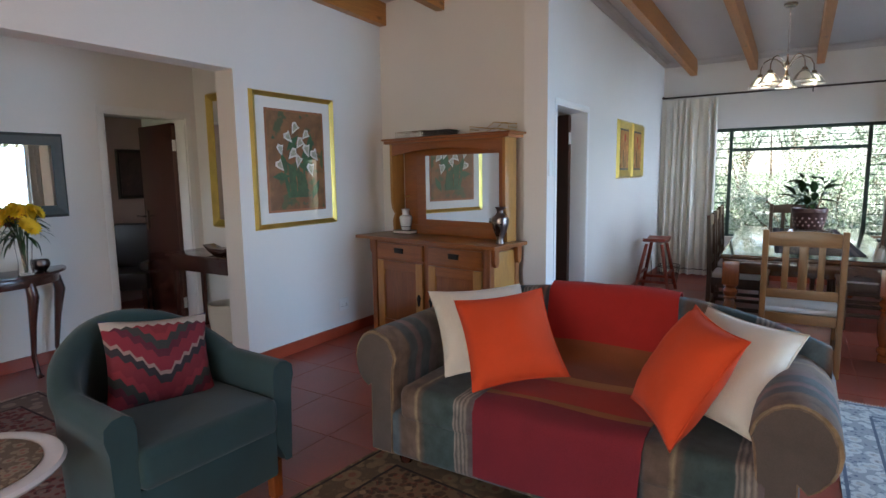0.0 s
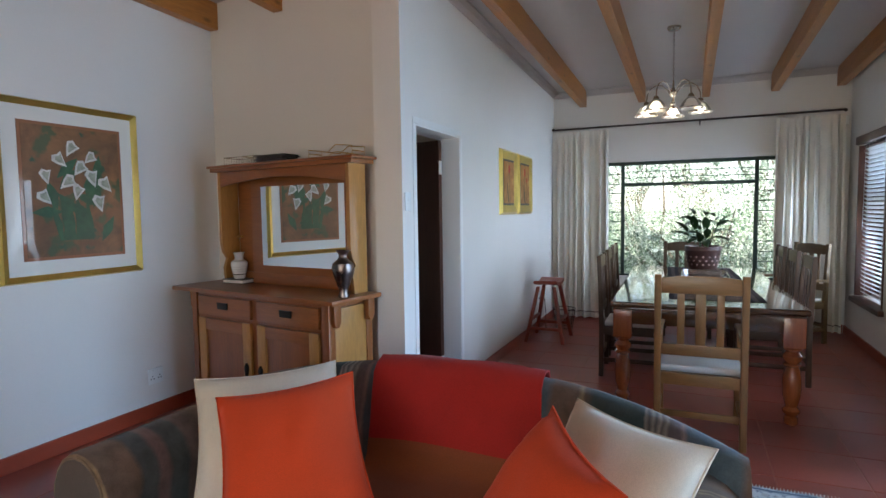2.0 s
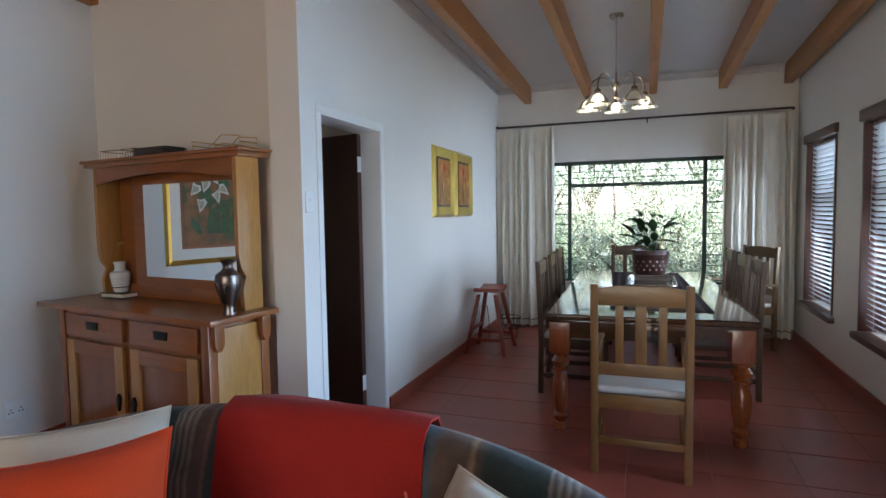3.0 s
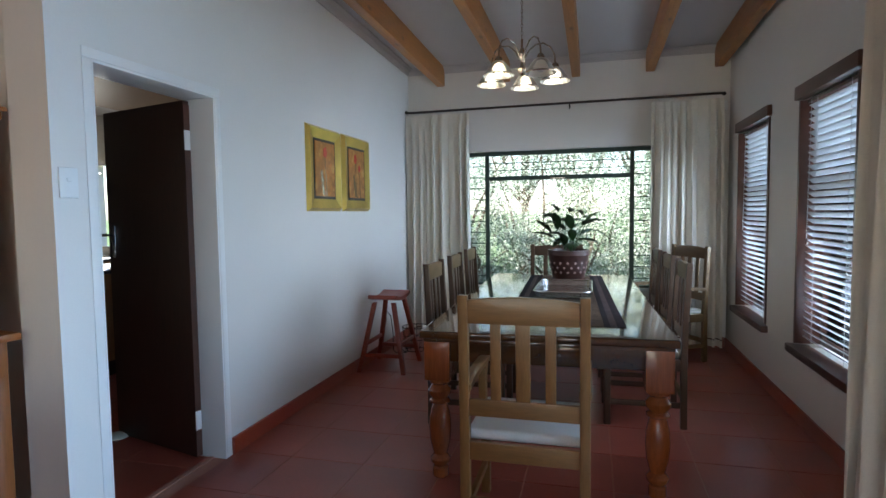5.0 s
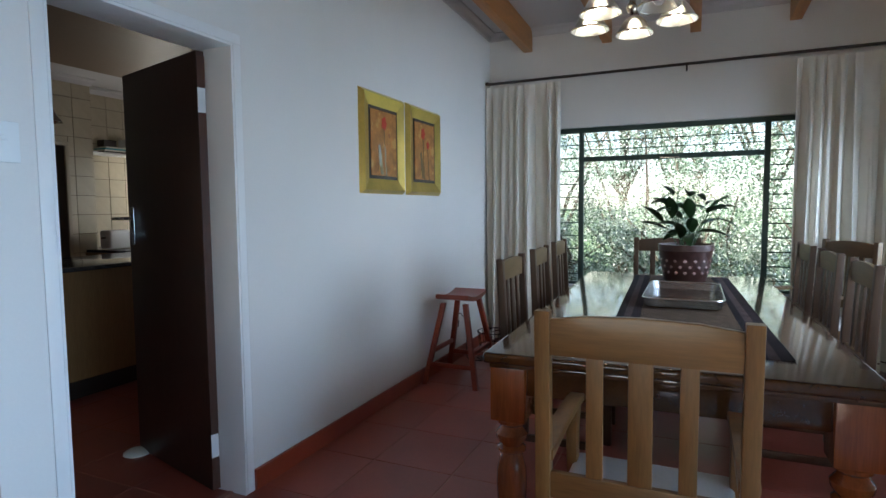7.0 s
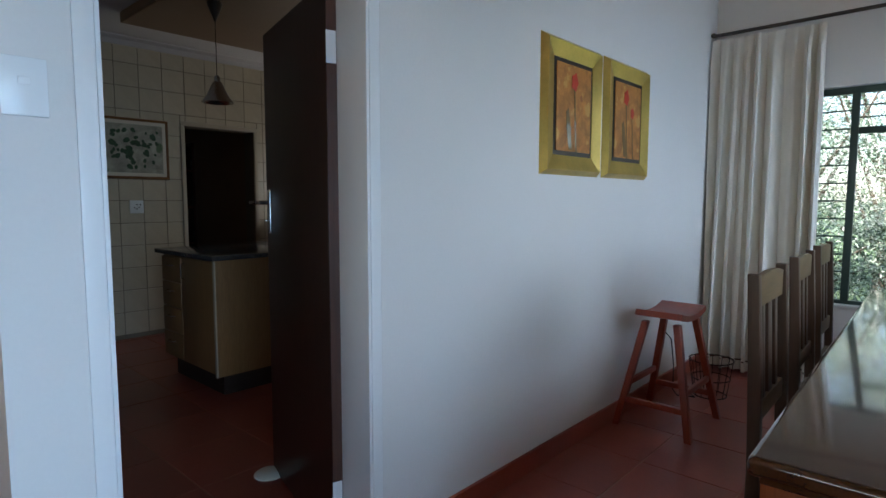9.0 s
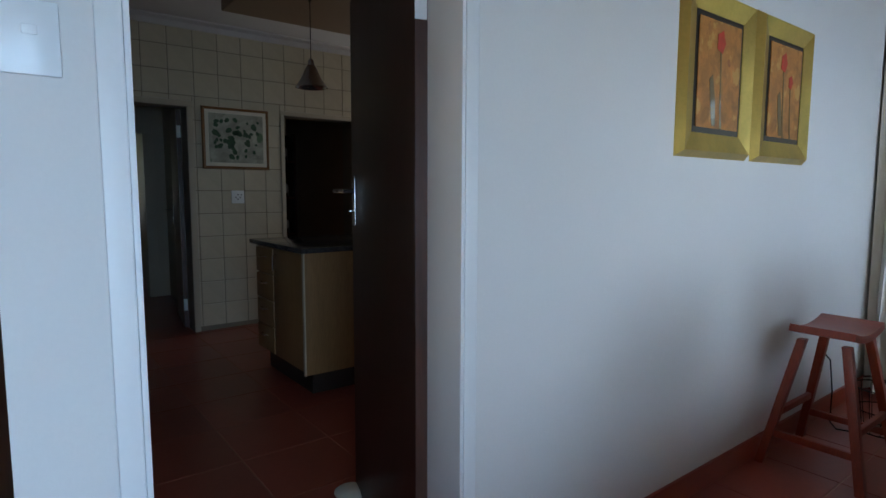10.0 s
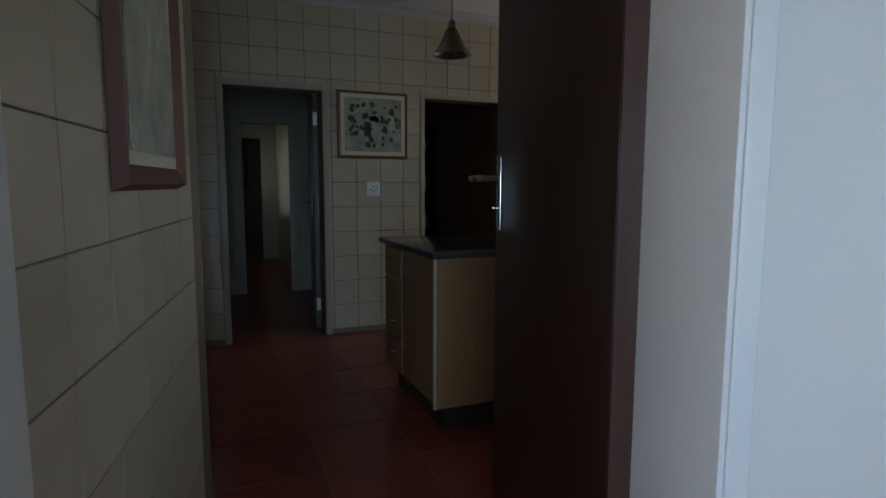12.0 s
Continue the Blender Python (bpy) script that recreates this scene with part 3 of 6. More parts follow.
structure("trim_cornice_a", cornice((-1.499, 3.96), (-1.499, 8.40), ceiling_at(3.96) - 0.001, ceiling_at(8.40) - 0.001, (1, 0)), CEIL, "white ceiling cornice")
structure("trim_cornice_b", cornice((-1.49, 8.419), (1.84, 8.419), ceiling_at(8.419) - 0.001, ceiling_at(8.419) - 0.001, (0, -1)), CEIL, "white ceiling cornice")
structure("trim_cornice_c", cornice((1.849, -3.2), (1.849, 8.40), ceiling_at(-3.2) - 0.001, ceiling_at(8.40) - 0.001, (-1, 0)), CEIL, "white ceiling cornice")
structure("trim_cornice_d", cornice((-3.373, -3.2), (-3.373, 4.2), ceiling_at(-3.2) - 0.001, ceiling_at(4.2) - 0.001, (1, 0)), CEIL, "white ceiling cornice")
structure("trim_cornice_e", cornice((-5.711, 3.45), (-5.711, 7.2), 2.749, 2.749, (1.6, 0)), CEIL, "white kitchen cornice")
structure("trim_cornice_f", cornice((-6.049, 7.2), (-6.049, 8.4), 2.749, 2.749, (1.6, 0)), CEIL, "white kitchen cornice")
# skirting boards
SK = 0.10
skirts = [span(-1.4985, -1.482, 5.0, 8.418, 0, SK, 0.003), span(-3.3725, -3.356, 2.484, 4.22, 0, SK, 0.003), span(-3.3725, -3.356, -3.19, -1.2, 0, SK, 0.003),
          span(-1.48, 1.83, 8.402, 8.4185, 0, SK, 0.003), span(1.832, 1.8485, 4.6, 8.40, 0, SK, 0.003), span(-4.9485, -4.932, -3.1, 2.29, 0, SK, 0.003),
          span(-3.574, -3.356, 2.4655, 2.4805, 0, SK, 0.003), span(-1.4985, -1.482, 3.955, 4.105, 0, SK, 0.003)]
for k, bm in enumerate(skirts):
    structure(f"baseboard_{k + 1}", bm, SKIRT, "glossy red-brown painted skirting board")
sb = box((0, 0, 0), (1.84, 0.016, SK), 0.003)
structure("baseboard_9", sb, SKIRT, "glossy red-brown painted skirting board").matrix_world = pose(-2.44, 4.087, SK / 2, 0, 0, -9.0)
# outdoors
# paving out of view, added to bounce warm sunlight indoors
structure("terrace", span(-5.2, 2.1, -8.0, -3.4, -0.15, -0.03), PAVING, "unseen pale paving added behind the house for bounce light")
structure("veranda", span(2.1, 4.6, -3.4, 8.6, -0.15, -0.03), PAVING, "pale paved veranda beside the house")
structure("veranda_beam", span(4.2, 4.4, -3.4, 8.6, 2.752, 2.95), WALL, "white plastered beam along the veranda posts")
for y in (-1.5, 2.2, 6.05):
    solid("veranda_post", box((0, 0, 1.375), (0.28, 0.28, 2.78), 0.012), WALL, "square white plastered veranda post", "post", "veranda posts", "", pose(4.3, y, -0.03))

# ---- doorways ----


def casing(name, axis, at, out, u0, u1, ztop, w=0.045, proud=0.012, label="white painted steel door frame", mat=None):
    """A frame on the face of a wall around an opening u0..u1, with its lining."""
    ob = thing(name, None, label, "door frame", "", "structure")

    def bar(ua, ub, za, zb, w0, w1):
        c = ((w0 + w1) / 2, (ua + ub) / 2, (za + zb) / 2) if axis == 0 else ((ua + ub) / 2, (w0 + w1) / 2, (za + zb) / 2)
        s = (abs(w1 - w0), ub - ua, zb - za) if axis == 0 else (ub - ua, abs(w1 - w0), zb - za)
        return box(c, s, 0.004)
    part("jamb", bar(u0 - w, u0, -0.005, ztop, at, at + out * proud), mat or WHITE, ob)
    part("jamb", bar(u1, u1 + w, -0.005, ztop, at, at + out * proud), mat or WHITE, ob)
    part("head", bar(u0 - w, u1 + w, ztop + 0.0005, ztop + w, at, at + out * proud), mat or WHITE, ob)
    return ob


def lining(ob, axis, a0, a1, u0, u1, ztop, t=0.012):
    def bar(ua, ub, za, zb):
        c = ((a0 + a1) / 2, (ua + ub) / 2, (za + zb) / 2) if axis == 0 else ((ua + ub) / 2, (a0 + a1) / 2, (za + zb) / 2)
        s = (a1 - a0, ub - ua, zb - za) if axis == 0 else (ub - ua, a1 - a0, zb - za)
        return box(c, s, 0.002)
    part("lining", bar(u0 + 0.0005, u0 + t, -0.005, ztop - t), WHITE, ob)
    part("lining", bar(u1 - t, u1 - 0.0005, -0.005, ztop - t), WHITE, ob)
    part("lining", bar(u0 + 0.0005, u1 - 0.0005, ztop - t, ztop - 0.0005), WHITE, ob)


k1 = casing("trim_door_kitchen", 0, -1.4995, 1, 4.153, 4.953, 2.06, 0.045, 0.005)
lining(k1, 0, -1.6985, -1.4965, 4.153, 4.953, 2.06)
part("threshold", span(-1.60, -1.575, 4.166, 4.94, -0.005, 0.004), GROUT, k1, "pale mortar joint in the doorway")
k2 = casing("trim_door_passage", 0, -5.7045, 1, 4.505, 5.257, 2.02, 0.05, 0.016, "beige painted door frame", CREAMPAINT)
k3 = casing("trim_door_pantry", 0, -5.7045, 1, 6.145, 6.88, 2.015, 0.04, 0.016, "beige painted door frame", CREAMPAINT)
k4 = casing("trim_door_hall", 0, -4.9495, 1, 2.352, 3.13, 2.075, 0.06, 0.012)
lining(k4, 0, -5.148, -4.953, 2.352, 3.13, 2.075)
k5 = casing("trim_passage_arch", 0, -7.8495, 1, 4.76, 5.27, 1.96, 0.11, 0.012, "beige painted door frame", CREAMPAINT)


def lever(parent, x, z, side):
    """A lever handle on a plate, on the given side of a leaf."""
    h = part("door_handle", box((x, side * 0.026, z), (0.042, 0.006, 0.20), 0.002), STEEL, parent, "brushed steel backplate")
    part("lever", tube([(x, side * 0.028, z + 0.04), (x, side * 0.07, z + 0.04), (x + 0.02, side * 0.082, z + 0.04), (x + 0.11, side * 0.082, z + 0.04)], 0.009), STEEL, h)
    part("key", box((x, side * 0.036, z - 0.04), (0.014, 0.018, 0.006), 0.001), STEEL, h)
    return h


def door_leaf(name, at, width, label, handle_z=1.22, mat=DOORWOOD):
    """A flat leaf hinged at its origin, reaching along +x."""
    ob = thing(name, at, label, "door", "", "structure")
    part("leaf", box((width / 2, 0, 1.022), (width, 0.04, 2.035), 0.002), mat, ob)
    part("hinge_stile", box((-0.002, 0, 1.012), (0.004, 0.038, 2.01)), DOOREDGE, ob, "brown bare wooden edge")
    for z in (0.22, 1.82):
        part("hinge", box((-0.0065, 0.004, z), (0.005, 0.036, 0.11), 0.001), PLASTIC, ob, "white painted steel hinge")
    for s in (-1, 1):
        lever(ob, width - 0.06, handle_z, s)
    return ob


door_leaf("door_1", pose(-1.662, 4.925, 0.0, 0, 0, 165.0), 0.775, "dark brown wooden kitchen door standing open", 1.245)
door_leaf("door_2", pose(-5.10, 3.095, 0.0, 0, 0, 172), 0.76, "dark red-brown wooden bedroom door standing open", 1.05, DARKWOOD)
solid("door_stop", lathe([(0.07, 0), (0.07, 0.006), (0.055, 0.016), (0.025, 0.022), (0.0, 0.023)], 24), CREAM, "pale round felt door stop on the tiles", "door stop", "", "", pose(-2.385, 5.065, 0))

# ---- windows ----
w1 = thing("window_1", pose(0.17, 8.50, 0), "wide dark green steel window with burglar bars", "window", "", "structure")
X0, X1, Z0, Z1 = -1.149, 1.149, 0.5605, 2.0675
for x0, x1, z0, z1 in ((X0, X1, Z0, Z0 + 0.045), (X0, X1, Z1 - 0.045, Z1), (X0, X0 + 0.04, Z0, Z1), (X1 - 0.04, X1, Z0, Z1), (-0.80, -0.755, Z0 + 0.04, Z1 - 0.04), (0.745, 0.79, Z0 + 0.04, Z1 - 0.04), (-0.755, 0.745, 1.75, 1.795)):
    part("window_frame", span(x0, x1, -0.02, 0.025, z0, z1, 0.004), GREENMETAL, w1)
for x0, x1, z0, z1 in ((X0 + 0.04, -0.80, Z0 + 0.045, Z1 - 0.045), (0.79, X1 - 0.04, Z0 + 0.045, Z1 - 0.045), (-0.755, 0.745, 1.795, Z1 - 0.045), (-0.755, 0.745, Z0 + 0.045, 1.75)):
    p = part("pane", span(x0, x1, 0.004, 0.008, z0, z1), PANE, w1, "clear window glass", 0)
    p.visible_shadow = False
for x0, x1 in ((X0 + 0.03, -0.79), (0.78, X1 - 0.03)):
    z = Z0 + 0.12
    while z < Z1 - 0.06:
        part("burglar_bar", tube([(x0, -0.012, z), (x1, -0.012, z)], 0.006, 6), GREENMETAL, w1)
        z += 0.123
for z in (1.86, 1.94):
    part("burglar_bar", tube([(-0.76, -0.012, z), (0.75, -0.012, z)], 0.005, 6), GREENMETAL, w1)
part("latch", box((0.0, -0.03, 1.76), (0.16, 0.012, 0.012), 0.002), STEEL, w1, "steel window stay")
part("window_sill", span(X0, X1, -0.10, -0.02, Z0 - 0.0, Z0 + 0.02, 0.003), WHITE, w1)


def blind_window(name, y0, y1):
    """A timber window in the right wall with a wooden sill and a white slatted blind."""
    z0, z1 = 0.47, 2.16
    ob = thing(name, pose(1.85, (y0 + y1) / 2, 0), "brown timber window with a white slatted blind", "window", "", "structure")
    h = (y1 - y0) / 2 - 0.001
    part("window_sill", box((0.015, 0, z0 - 0.006), (0.13, 2 * h + 0.09, 0.055), 0.012), BLINDWOOD, ob, "polished brown wooden sill")
    part("pelmet", box((-0.004, 0, z1 - 0.015), (0.06, 2 * h + 0.05, 0.085), 0.006), BLINDWOOD, ob, "polished brown wooden pelmet")
    for ya, yb, za, zb in ((-h, h, z1 - 0.06, z1 - 0.001), (-h, h, z0 + 0.03, z0 + 0.075), (-h, -h + 0.05, z0 + 0.03, z1 - 0.06), (h - 0.05, h, z0 + 0.03, z1 - 0.06), (-h + 0.05, h - 0.05, 1.50, 1.565)):
        part("window_frame", span(0.14, 0.185, ya, yb, za, zb, 0.004), BLINDWOOD, ob)
    for ya, yb in ((-h, -h + 0.03), (h - 0.03, h)):
        part("jamb_lining", span(-0.012, 0.139, ya, yb, z0 + 0.03, z1 - 0.065, 0.003), BLINDWOOD, ob)
    part("head_lining", span(0.03, 0.139, -h + 0.03, h - 0.03, z1 - 0.085, z1 - 0.065), BLINDWOOD, ob)
    for za, zb in ((z0 + 0.075, 1.50), (1.565, z1 - 0.06)):
        p = part("pane", span(0.158, 0.162, -h + 0.05, h - 0.05, za, zb), PANE, ob, "clear window glass", 0)
        p.visible_shadow = False
    sl = mesh_of(box((0, 0, 0), (0.048, 2 * h - 0.075, 0.0035), 0.001, Euler((0, radians(38), 0)).to_matrix()), "slat", SLAT)
    z = z0 + 0.07
    while z < z1 - 0.08:
        s = new("slat", sl)
        s.parent = ob
        s.location = (0.055, 0, z)
        z += 0.043
    for y in (-h * 0.55, h * 0.55):
        part("cord", tube([(0.030, y, z0 + 0.04), (0.030, y, z1 - 0.06)], 0.0015, 5), SLAT, ob)
    pc = part("pull_cord", tube([(0.02, h - 0.1, 1.2), (0.03, h - 0.1, z1 - 0.07)], 0.0015, 5), SLAT, ob)
    part("tassel", lathe([(0.004, 0.04), (0.011, 0.0), (0.0, -0.002)], 10, (0.02, h - 0.1, 1.165)), BLINDWOOD, pc)
    return ob


blind_window("window_2", 7.06, 8.02)
blind_window("window_3", 5.535, 6.415)
# patio doors beside the sitting area
pd = thing("door_3", pose(1.98, 3.45, 0), "white framed glass patio doors", "patio door", "", "structure")
for a, b, c, d in ((-1.099, 1.099, 2.14, 2.199), (-1.099, 1.099, -0.03, 0.03), (-1.099, -1.04, 0.03, 2.14), (1.04, 1.099, 0.03, 2.14), (-0.03, 0.03, 0.03, 2.14)):
    part("door_frame", span(-0.025, 0.025, a, b, c, d, 0.004), WHITE, pd)
for a, b in ((-1.04, -0.03), (0.03, 1.04)):
    p = part("pane", span(-0.003, 0.003, a, b, 0.03, 2.14), PANE, pd, "clear door glass", 0)
    p.visible_shadow = False
pb = thing("door_5", pose(-0.6, -3.3, 0), "white framed glass terrace doors", "patio door", "", "structure")
for a, b, c, d in ((-1.799, 1.799, 2.14, 2.199), (-1.799, 1.799, -0.03, 0.03), (-1.799, -1.74, 0.03, 2.14), (1.74, 1.799, 0.03, 2.14), (-0.63, -0.57, 0.03, 2.14), (0.57, 0.63, 0.03, 2.14)):
    part("door_frame", span(a, b, -0.025, 0.025, c, d, 0.004), WHITE, pb)
kw = thing("window_4", pose(-3.8, 8.52, 0), "white framed kitchen window", "window", "", "structure")
for a, b, c, d in ((-0.699, 0.699, 1.101, 1.15), (-0.699, 0.699, 1.95, 1.999), (-0.699, -0.65, 1.15, 1.95), (0.65, 0.699, 1.15, 1.95)):
    part("window_frame", span(a, b, -0.02, 0.02, c, d, 0.003), WHITE, kw)


def curtain(at, width, height, folds, depth, label, hem=True, mat=CURTAIN, rail=True):
    """A gathered curtain hanging from its top edge at z = height."""
    ob = thing("curtain", at, label, "curtain", "curtains")
    n = folds * 10
    zs = [0.03, 0.10, 0.25, 0.6, 1.2, 1.8, height - 0.16, height - 0.10, height - 0.05, height]
    grid = []
    for z in zs:
        k = z / height
        row = []
        for i in range(n + 1):
            s = i / n
            ph = s * folds * 2 * math.pi + 1.6 * math.sin(s * 9.1 + width * 5) + 0.8 * (1 - k) * math.sin(s * 5.3 + 1)
            amp = depth * (0.2 if k > 0.97 else 0.3 if k > 0.94 else 0.6 + 0.5 * (1 - k)) * (1 + 0.45 * math.sin(s * 13.7 + 1.2 * k) + 0.2 * math.sin(s * 31))
            x = width * (s - 0.5) * (1.0 + 0.03 * (1 - k)) + 0.018 * math.sin(ph * 2)
            row.append((x, amp * math.sin(ph), z))
        grid.append(row)
    part("fabric", sheet(grid, 0.003), mat, ob, "", 70)
    if hem:
        g = [[(x, y - 0.0035, z) for x, y, z in grid[1]], [(x, y - 0.0035, z + 0.012) for x, y, z in grid[1]]]
        part("hem_stitch", sheet(g, 0.001), BLINDWOOD, ob, "dark stitched line above the hem", 70)
    return ob


curtain(pose(-1.12, 8.29, 0), 0.70, 2.48, 8, 0.055, "cream cotton curtain gathered beside the window")
curtain(pose(1.44, 8.29, 0), 0.66, 2.48, 8, 0.055, "cream cotton curtain gathered beside the window")
curtain(pose(1.64, 4.62, 0, 0, 0, 90), 0.46, 2.35, 6, 0.085, "cream cotton curtain drawn aside from the patio doors", False)
rod = thing("curtain_rod", pose(0, 8.27, 2.512), "thin dark wooden curtain rod", "curtain rod")
part("pole", tube([(-1.48, 0, 0), (1.76, 0, 0.012)], 0.0125, 10), DARKFRAME, rod)
for x in (-1.475, 1.765):
    part("finial", lathe([(0.0, -0.02), (0.018, -0.01), (0.02, 0.0), (0.014, 0.012), (0.0, 0.02)], 12, (x, 0, 0.006)), DARKFRAME, rod)
part("bracket", box((0.30, 0.075, -0.008), (0.014, 0.15, 0.02), 0.003), BLACKMETAL, rod)
part("bracket_drop", box((0.30, 0.0, -0.03), (0.012, 0.012, 0.05), 0.003), BLACKMETAL, rod)
solid("alarm_sensor", box((0, 0, 0), (0.05, 0.035, 0.10), 0.006), PLASTIC, "small white alarm sensor on the wall", "alarm sensor", "", "", pose(1.80, 8.40, 2.42))


# ---- dining ----
TZ = 0.795
table = thing("dining_table", pose(0.272, 6.34, 0, 0, 0, 1.4), "long dark polished wooden dining table with turned legs", "table")
TW, TL = 1.258, 2.80
part("tabletop", box((0, 0, TZ - 0.02), (TW, TL, 0.04), 0.014, None, 3), TABLETOP, table, "dark glossy wooden top")
part("edge_moulding", box((0, 0, TZ - 0.05), (TW - 0.04, TL - 0.04, 0.018), 0.006), TABLETOP, table)
for sx in (-1, 1):
    part("apron", box((sx * (TW / 2 - 0.10), 0, TZ - 0.115), (0.028, TL - 0.22, 0.115), 0.003), REDPINE, table)
for sy in (-1, 1):
    part("apron", box((0, sy * (TL / 2 - 0.10), TZ - 0.115), (TW - 0.22, 0.028, 0.115), 0.003), TABLETOP, table)
leg_profile = [(0.030, 0.0), (0.036, 0.008), (0.036, 0.05), (0.028, 0.06), (0.044, 0.085), (0.046, 0.10), (0.030, 0.125), (0.034, 0.14), (0.046, 0.2), (0.050, 0.27), (0.047, 0.33), (0.036, 0.385),
               (0.032, 0.395), (0.047, 0.405), (0.047, 0.415), (0.034, 0.425), (0.050, 0.45), (0.052, 0.47), (0.036, 0.495), (0.034, 0.50), (0.047, 0.512), (0.047, 0.524), (0.038, 0.53)]
for sx in (-1, 1):
    for sy in (-1, 1):
        bm = lathe([(r * 1.18, z) for r, z in leg_profile], 24)
        add_box(bm, (0, 0, (0.53 + TZ - 0.06) / 2), (0.132, 0.132, TZ - 0.06 - 0.53), 0.006)
        leg = part("leg", bm, REDPINE, table, "turned reddish pine leg")
        leg.location = (sx * (TW / 2 - 0.085), sy * (TL / 2 - 0.10), 0)


def dining_chair(at, label, arms=False, post=OAK, rail=OAKX):
    """Slatted dining chair; its back stands at y = 0 and its seat reaches to +y."""
    ob = thing("dining_chair", at, label, "chair", "chairs round the table")
    W = 0.525 if arms else 0.46
    D, H = 0.47, 1.062
    hx = W / 2 - 0.02
    for sx in (-1, 1):
        bm = prism([(-0.02, 0), (0.02, 0), (0.024, 0.42), (0.012, 0.75), (-0.006, H), (-0.040, H), (-0.026, 0.75), (-0.016, 0.42)], 0.04, 0, sx * hx - 0.02, None, 0.004)
        part("leg", bm, post, ob)
        part("leg", box((sx * hx, D, 0.22), (0.042, 0.042, 0.44), 0.004), post, ob)
    part("top_rail", prism([(-W / 2 + 0.04, H - 0.115), (W / 2 - 0.04, H - 0.115), (W / 2 - 0.04, H - 0.02), (W / 4, H - 0.008), (0, H - 0.003), (-W / 4, H - 0.008), (-W / 2 + 0.04, H - 0.02)], 0.022, 1, -0.034, None, 0.004), rail, ob)
    part("back_rail", box((0, -0.006, 0.595), (W - 0.08, 0.022, 0.07), 0.004), rail, ob)
    for x, w in ((-0.105, 0.042), (0.0, 0.058), (0.105, 0.042)):
        part("slat", box((x * W / 0.5, -0.014, (0.63 + H - 0.115) / 2), (w, 0.014, H - 0.115 - 0.62), 0.003, Euler((radians(2.6), 0, 0)).to_matrix()), post, ob)
    part("seat_frame", box((0, D / 2, 0.41), (W - 0.085, 0.022, 0.06)), rail, ob)
    part("seat_rail", box((0, 0.0, 0.41), (W - 0.08, 0.024, 0.075), 0.004), rail, ob)
    part("seat_rail", box((0, D, 0.41), (W - 0.08, 0.024, 0.075), 0.004), rail, ob)
    for sx in (-1, 1):
        part("seat_rail", box((sx * hx, D / 2, 0.41), (0.024, D - 0.044, 0.075), 0.004), post, ob)
        part("stretcher", box((sx * hx, D / 2, 0.15), (0.022, D - 0.04, 0.035), 0.003), post, ob)
    part("stretcher", box((0, 0, 0.19), (W - 0.08, 0.022, 0.04), 0.003), rail, ob)
    part("seat", box((0, D / 2 + 0.012, 0.466), (W - 0.045, D - 0.03, 0.046), 0.02, None, 3), SEATPAD, ob, "cream woven padded seat")
    if arms:
        for sx in (-1, 1):
            part("arm", prism([(-0.005, 0.685), (0.2, 0.70), (0.40, 0.70), (0.475, 0.69), (0.475, 0.665), (0.40, 0.672), (0.2, 0.672), (-0.005, 0.655)], 0.05, 0, sx * hx - 0.025, None, 0.006), post, ob)
            part("arm_post", prism([(0.38, 0.44), (0.43, 0.44), (0.43, 0.60), (0.46, 0.668), (0.38, 0.668), (0.365, 0.58)], 0.034, 0, sx * hx - 0.017, None, 0.005), post, ob)
    return ob


dining_chair(pose(0.27, 4.445, 0), "oak carver chair with slatted back and cream seat", True)
# the remaining chairs take the darkened oak, to look backlit by the window
dining_chair(pose(0.18, 8.07, 0, 0, 0, 180), "oak carver chair with slatted back beside the window, darkened as backlit", True, OAKBACKLIT, OAKBACKLIT)
dining_chair(pose(1.42, 7.98, 0, 0, 0, 118), "oak carver chair with cream seat standing by the curtain, darkened as backlit", True, OAKBACKLITX, OAKBACKLITX)
side = dining_chair(pose(-0.50, 5.95, 0, 0, 0, -88.8), "oak dining chair with slatted back pushed up to the table, darkened as backlit", False, OAKBACKLIT, OAKBACKLITX)
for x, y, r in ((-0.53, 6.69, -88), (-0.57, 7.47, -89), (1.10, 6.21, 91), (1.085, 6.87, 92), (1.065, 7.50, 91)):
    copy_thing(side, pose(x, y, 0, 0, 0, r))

# on the table
runner = thing("table_runner", pose(0.345, 6.34, TZ + 0.0015, 0, 0, 2.2), "dark brown woven striped runner lying along the table", "table runner")
for xa, xb, nm, mt in ((-0.32, -0.2105, "border", RUNNEREDGE), (-0.21, 0.21, "cloth", RUNNER), (0.2105, 0.32, "border", RUNNEREDGE)):
    part(nm, sheet([[(xa + (xb - xa) * i / 6, y, 0.002 + 0.0015 * math.sin(i + y * 4)) for i in range(7)] for y in [-1.15 + 0.1 * j for j in range(25)]], 0.003), mt, runner, "dark purple-brown border" if nm == "border" else "")
for sy in (-1.15, 1.25):
    fb = bmesh.new()
    for k in range(60):
        tube([(-0.318 + 0.0107 * k, sy, 0.002), (-0.316 + 0.0107 * k, sy + (0.03 if sy > 0 else -0.03), 0.001)], 0.0018, 4, fb)
    part("fringe", fb, RUNNEREDGE, runner, "short dark fringe")
tray = thing("serving_tray", pose(0.338, 6.45, TZ + 0.006), "dark oval-cornered serving tray with a pale metal rim", "tray")
corner = [(sx * 0.125 + 0.06 * math.cos(a), sy * 0.29 + 0.06 * math.sin(a)) for sx, sy, a0 in ((1, 1, 0), (-1, 1, 90), (-1, -1, 180), (1, -1, 270)) for a in [radians(a0 + 18 * k) for k in range(6)]]
part("base", prism(corner, 0.008, 2, 0.0, None, 0.002), TABLETOP, tray)
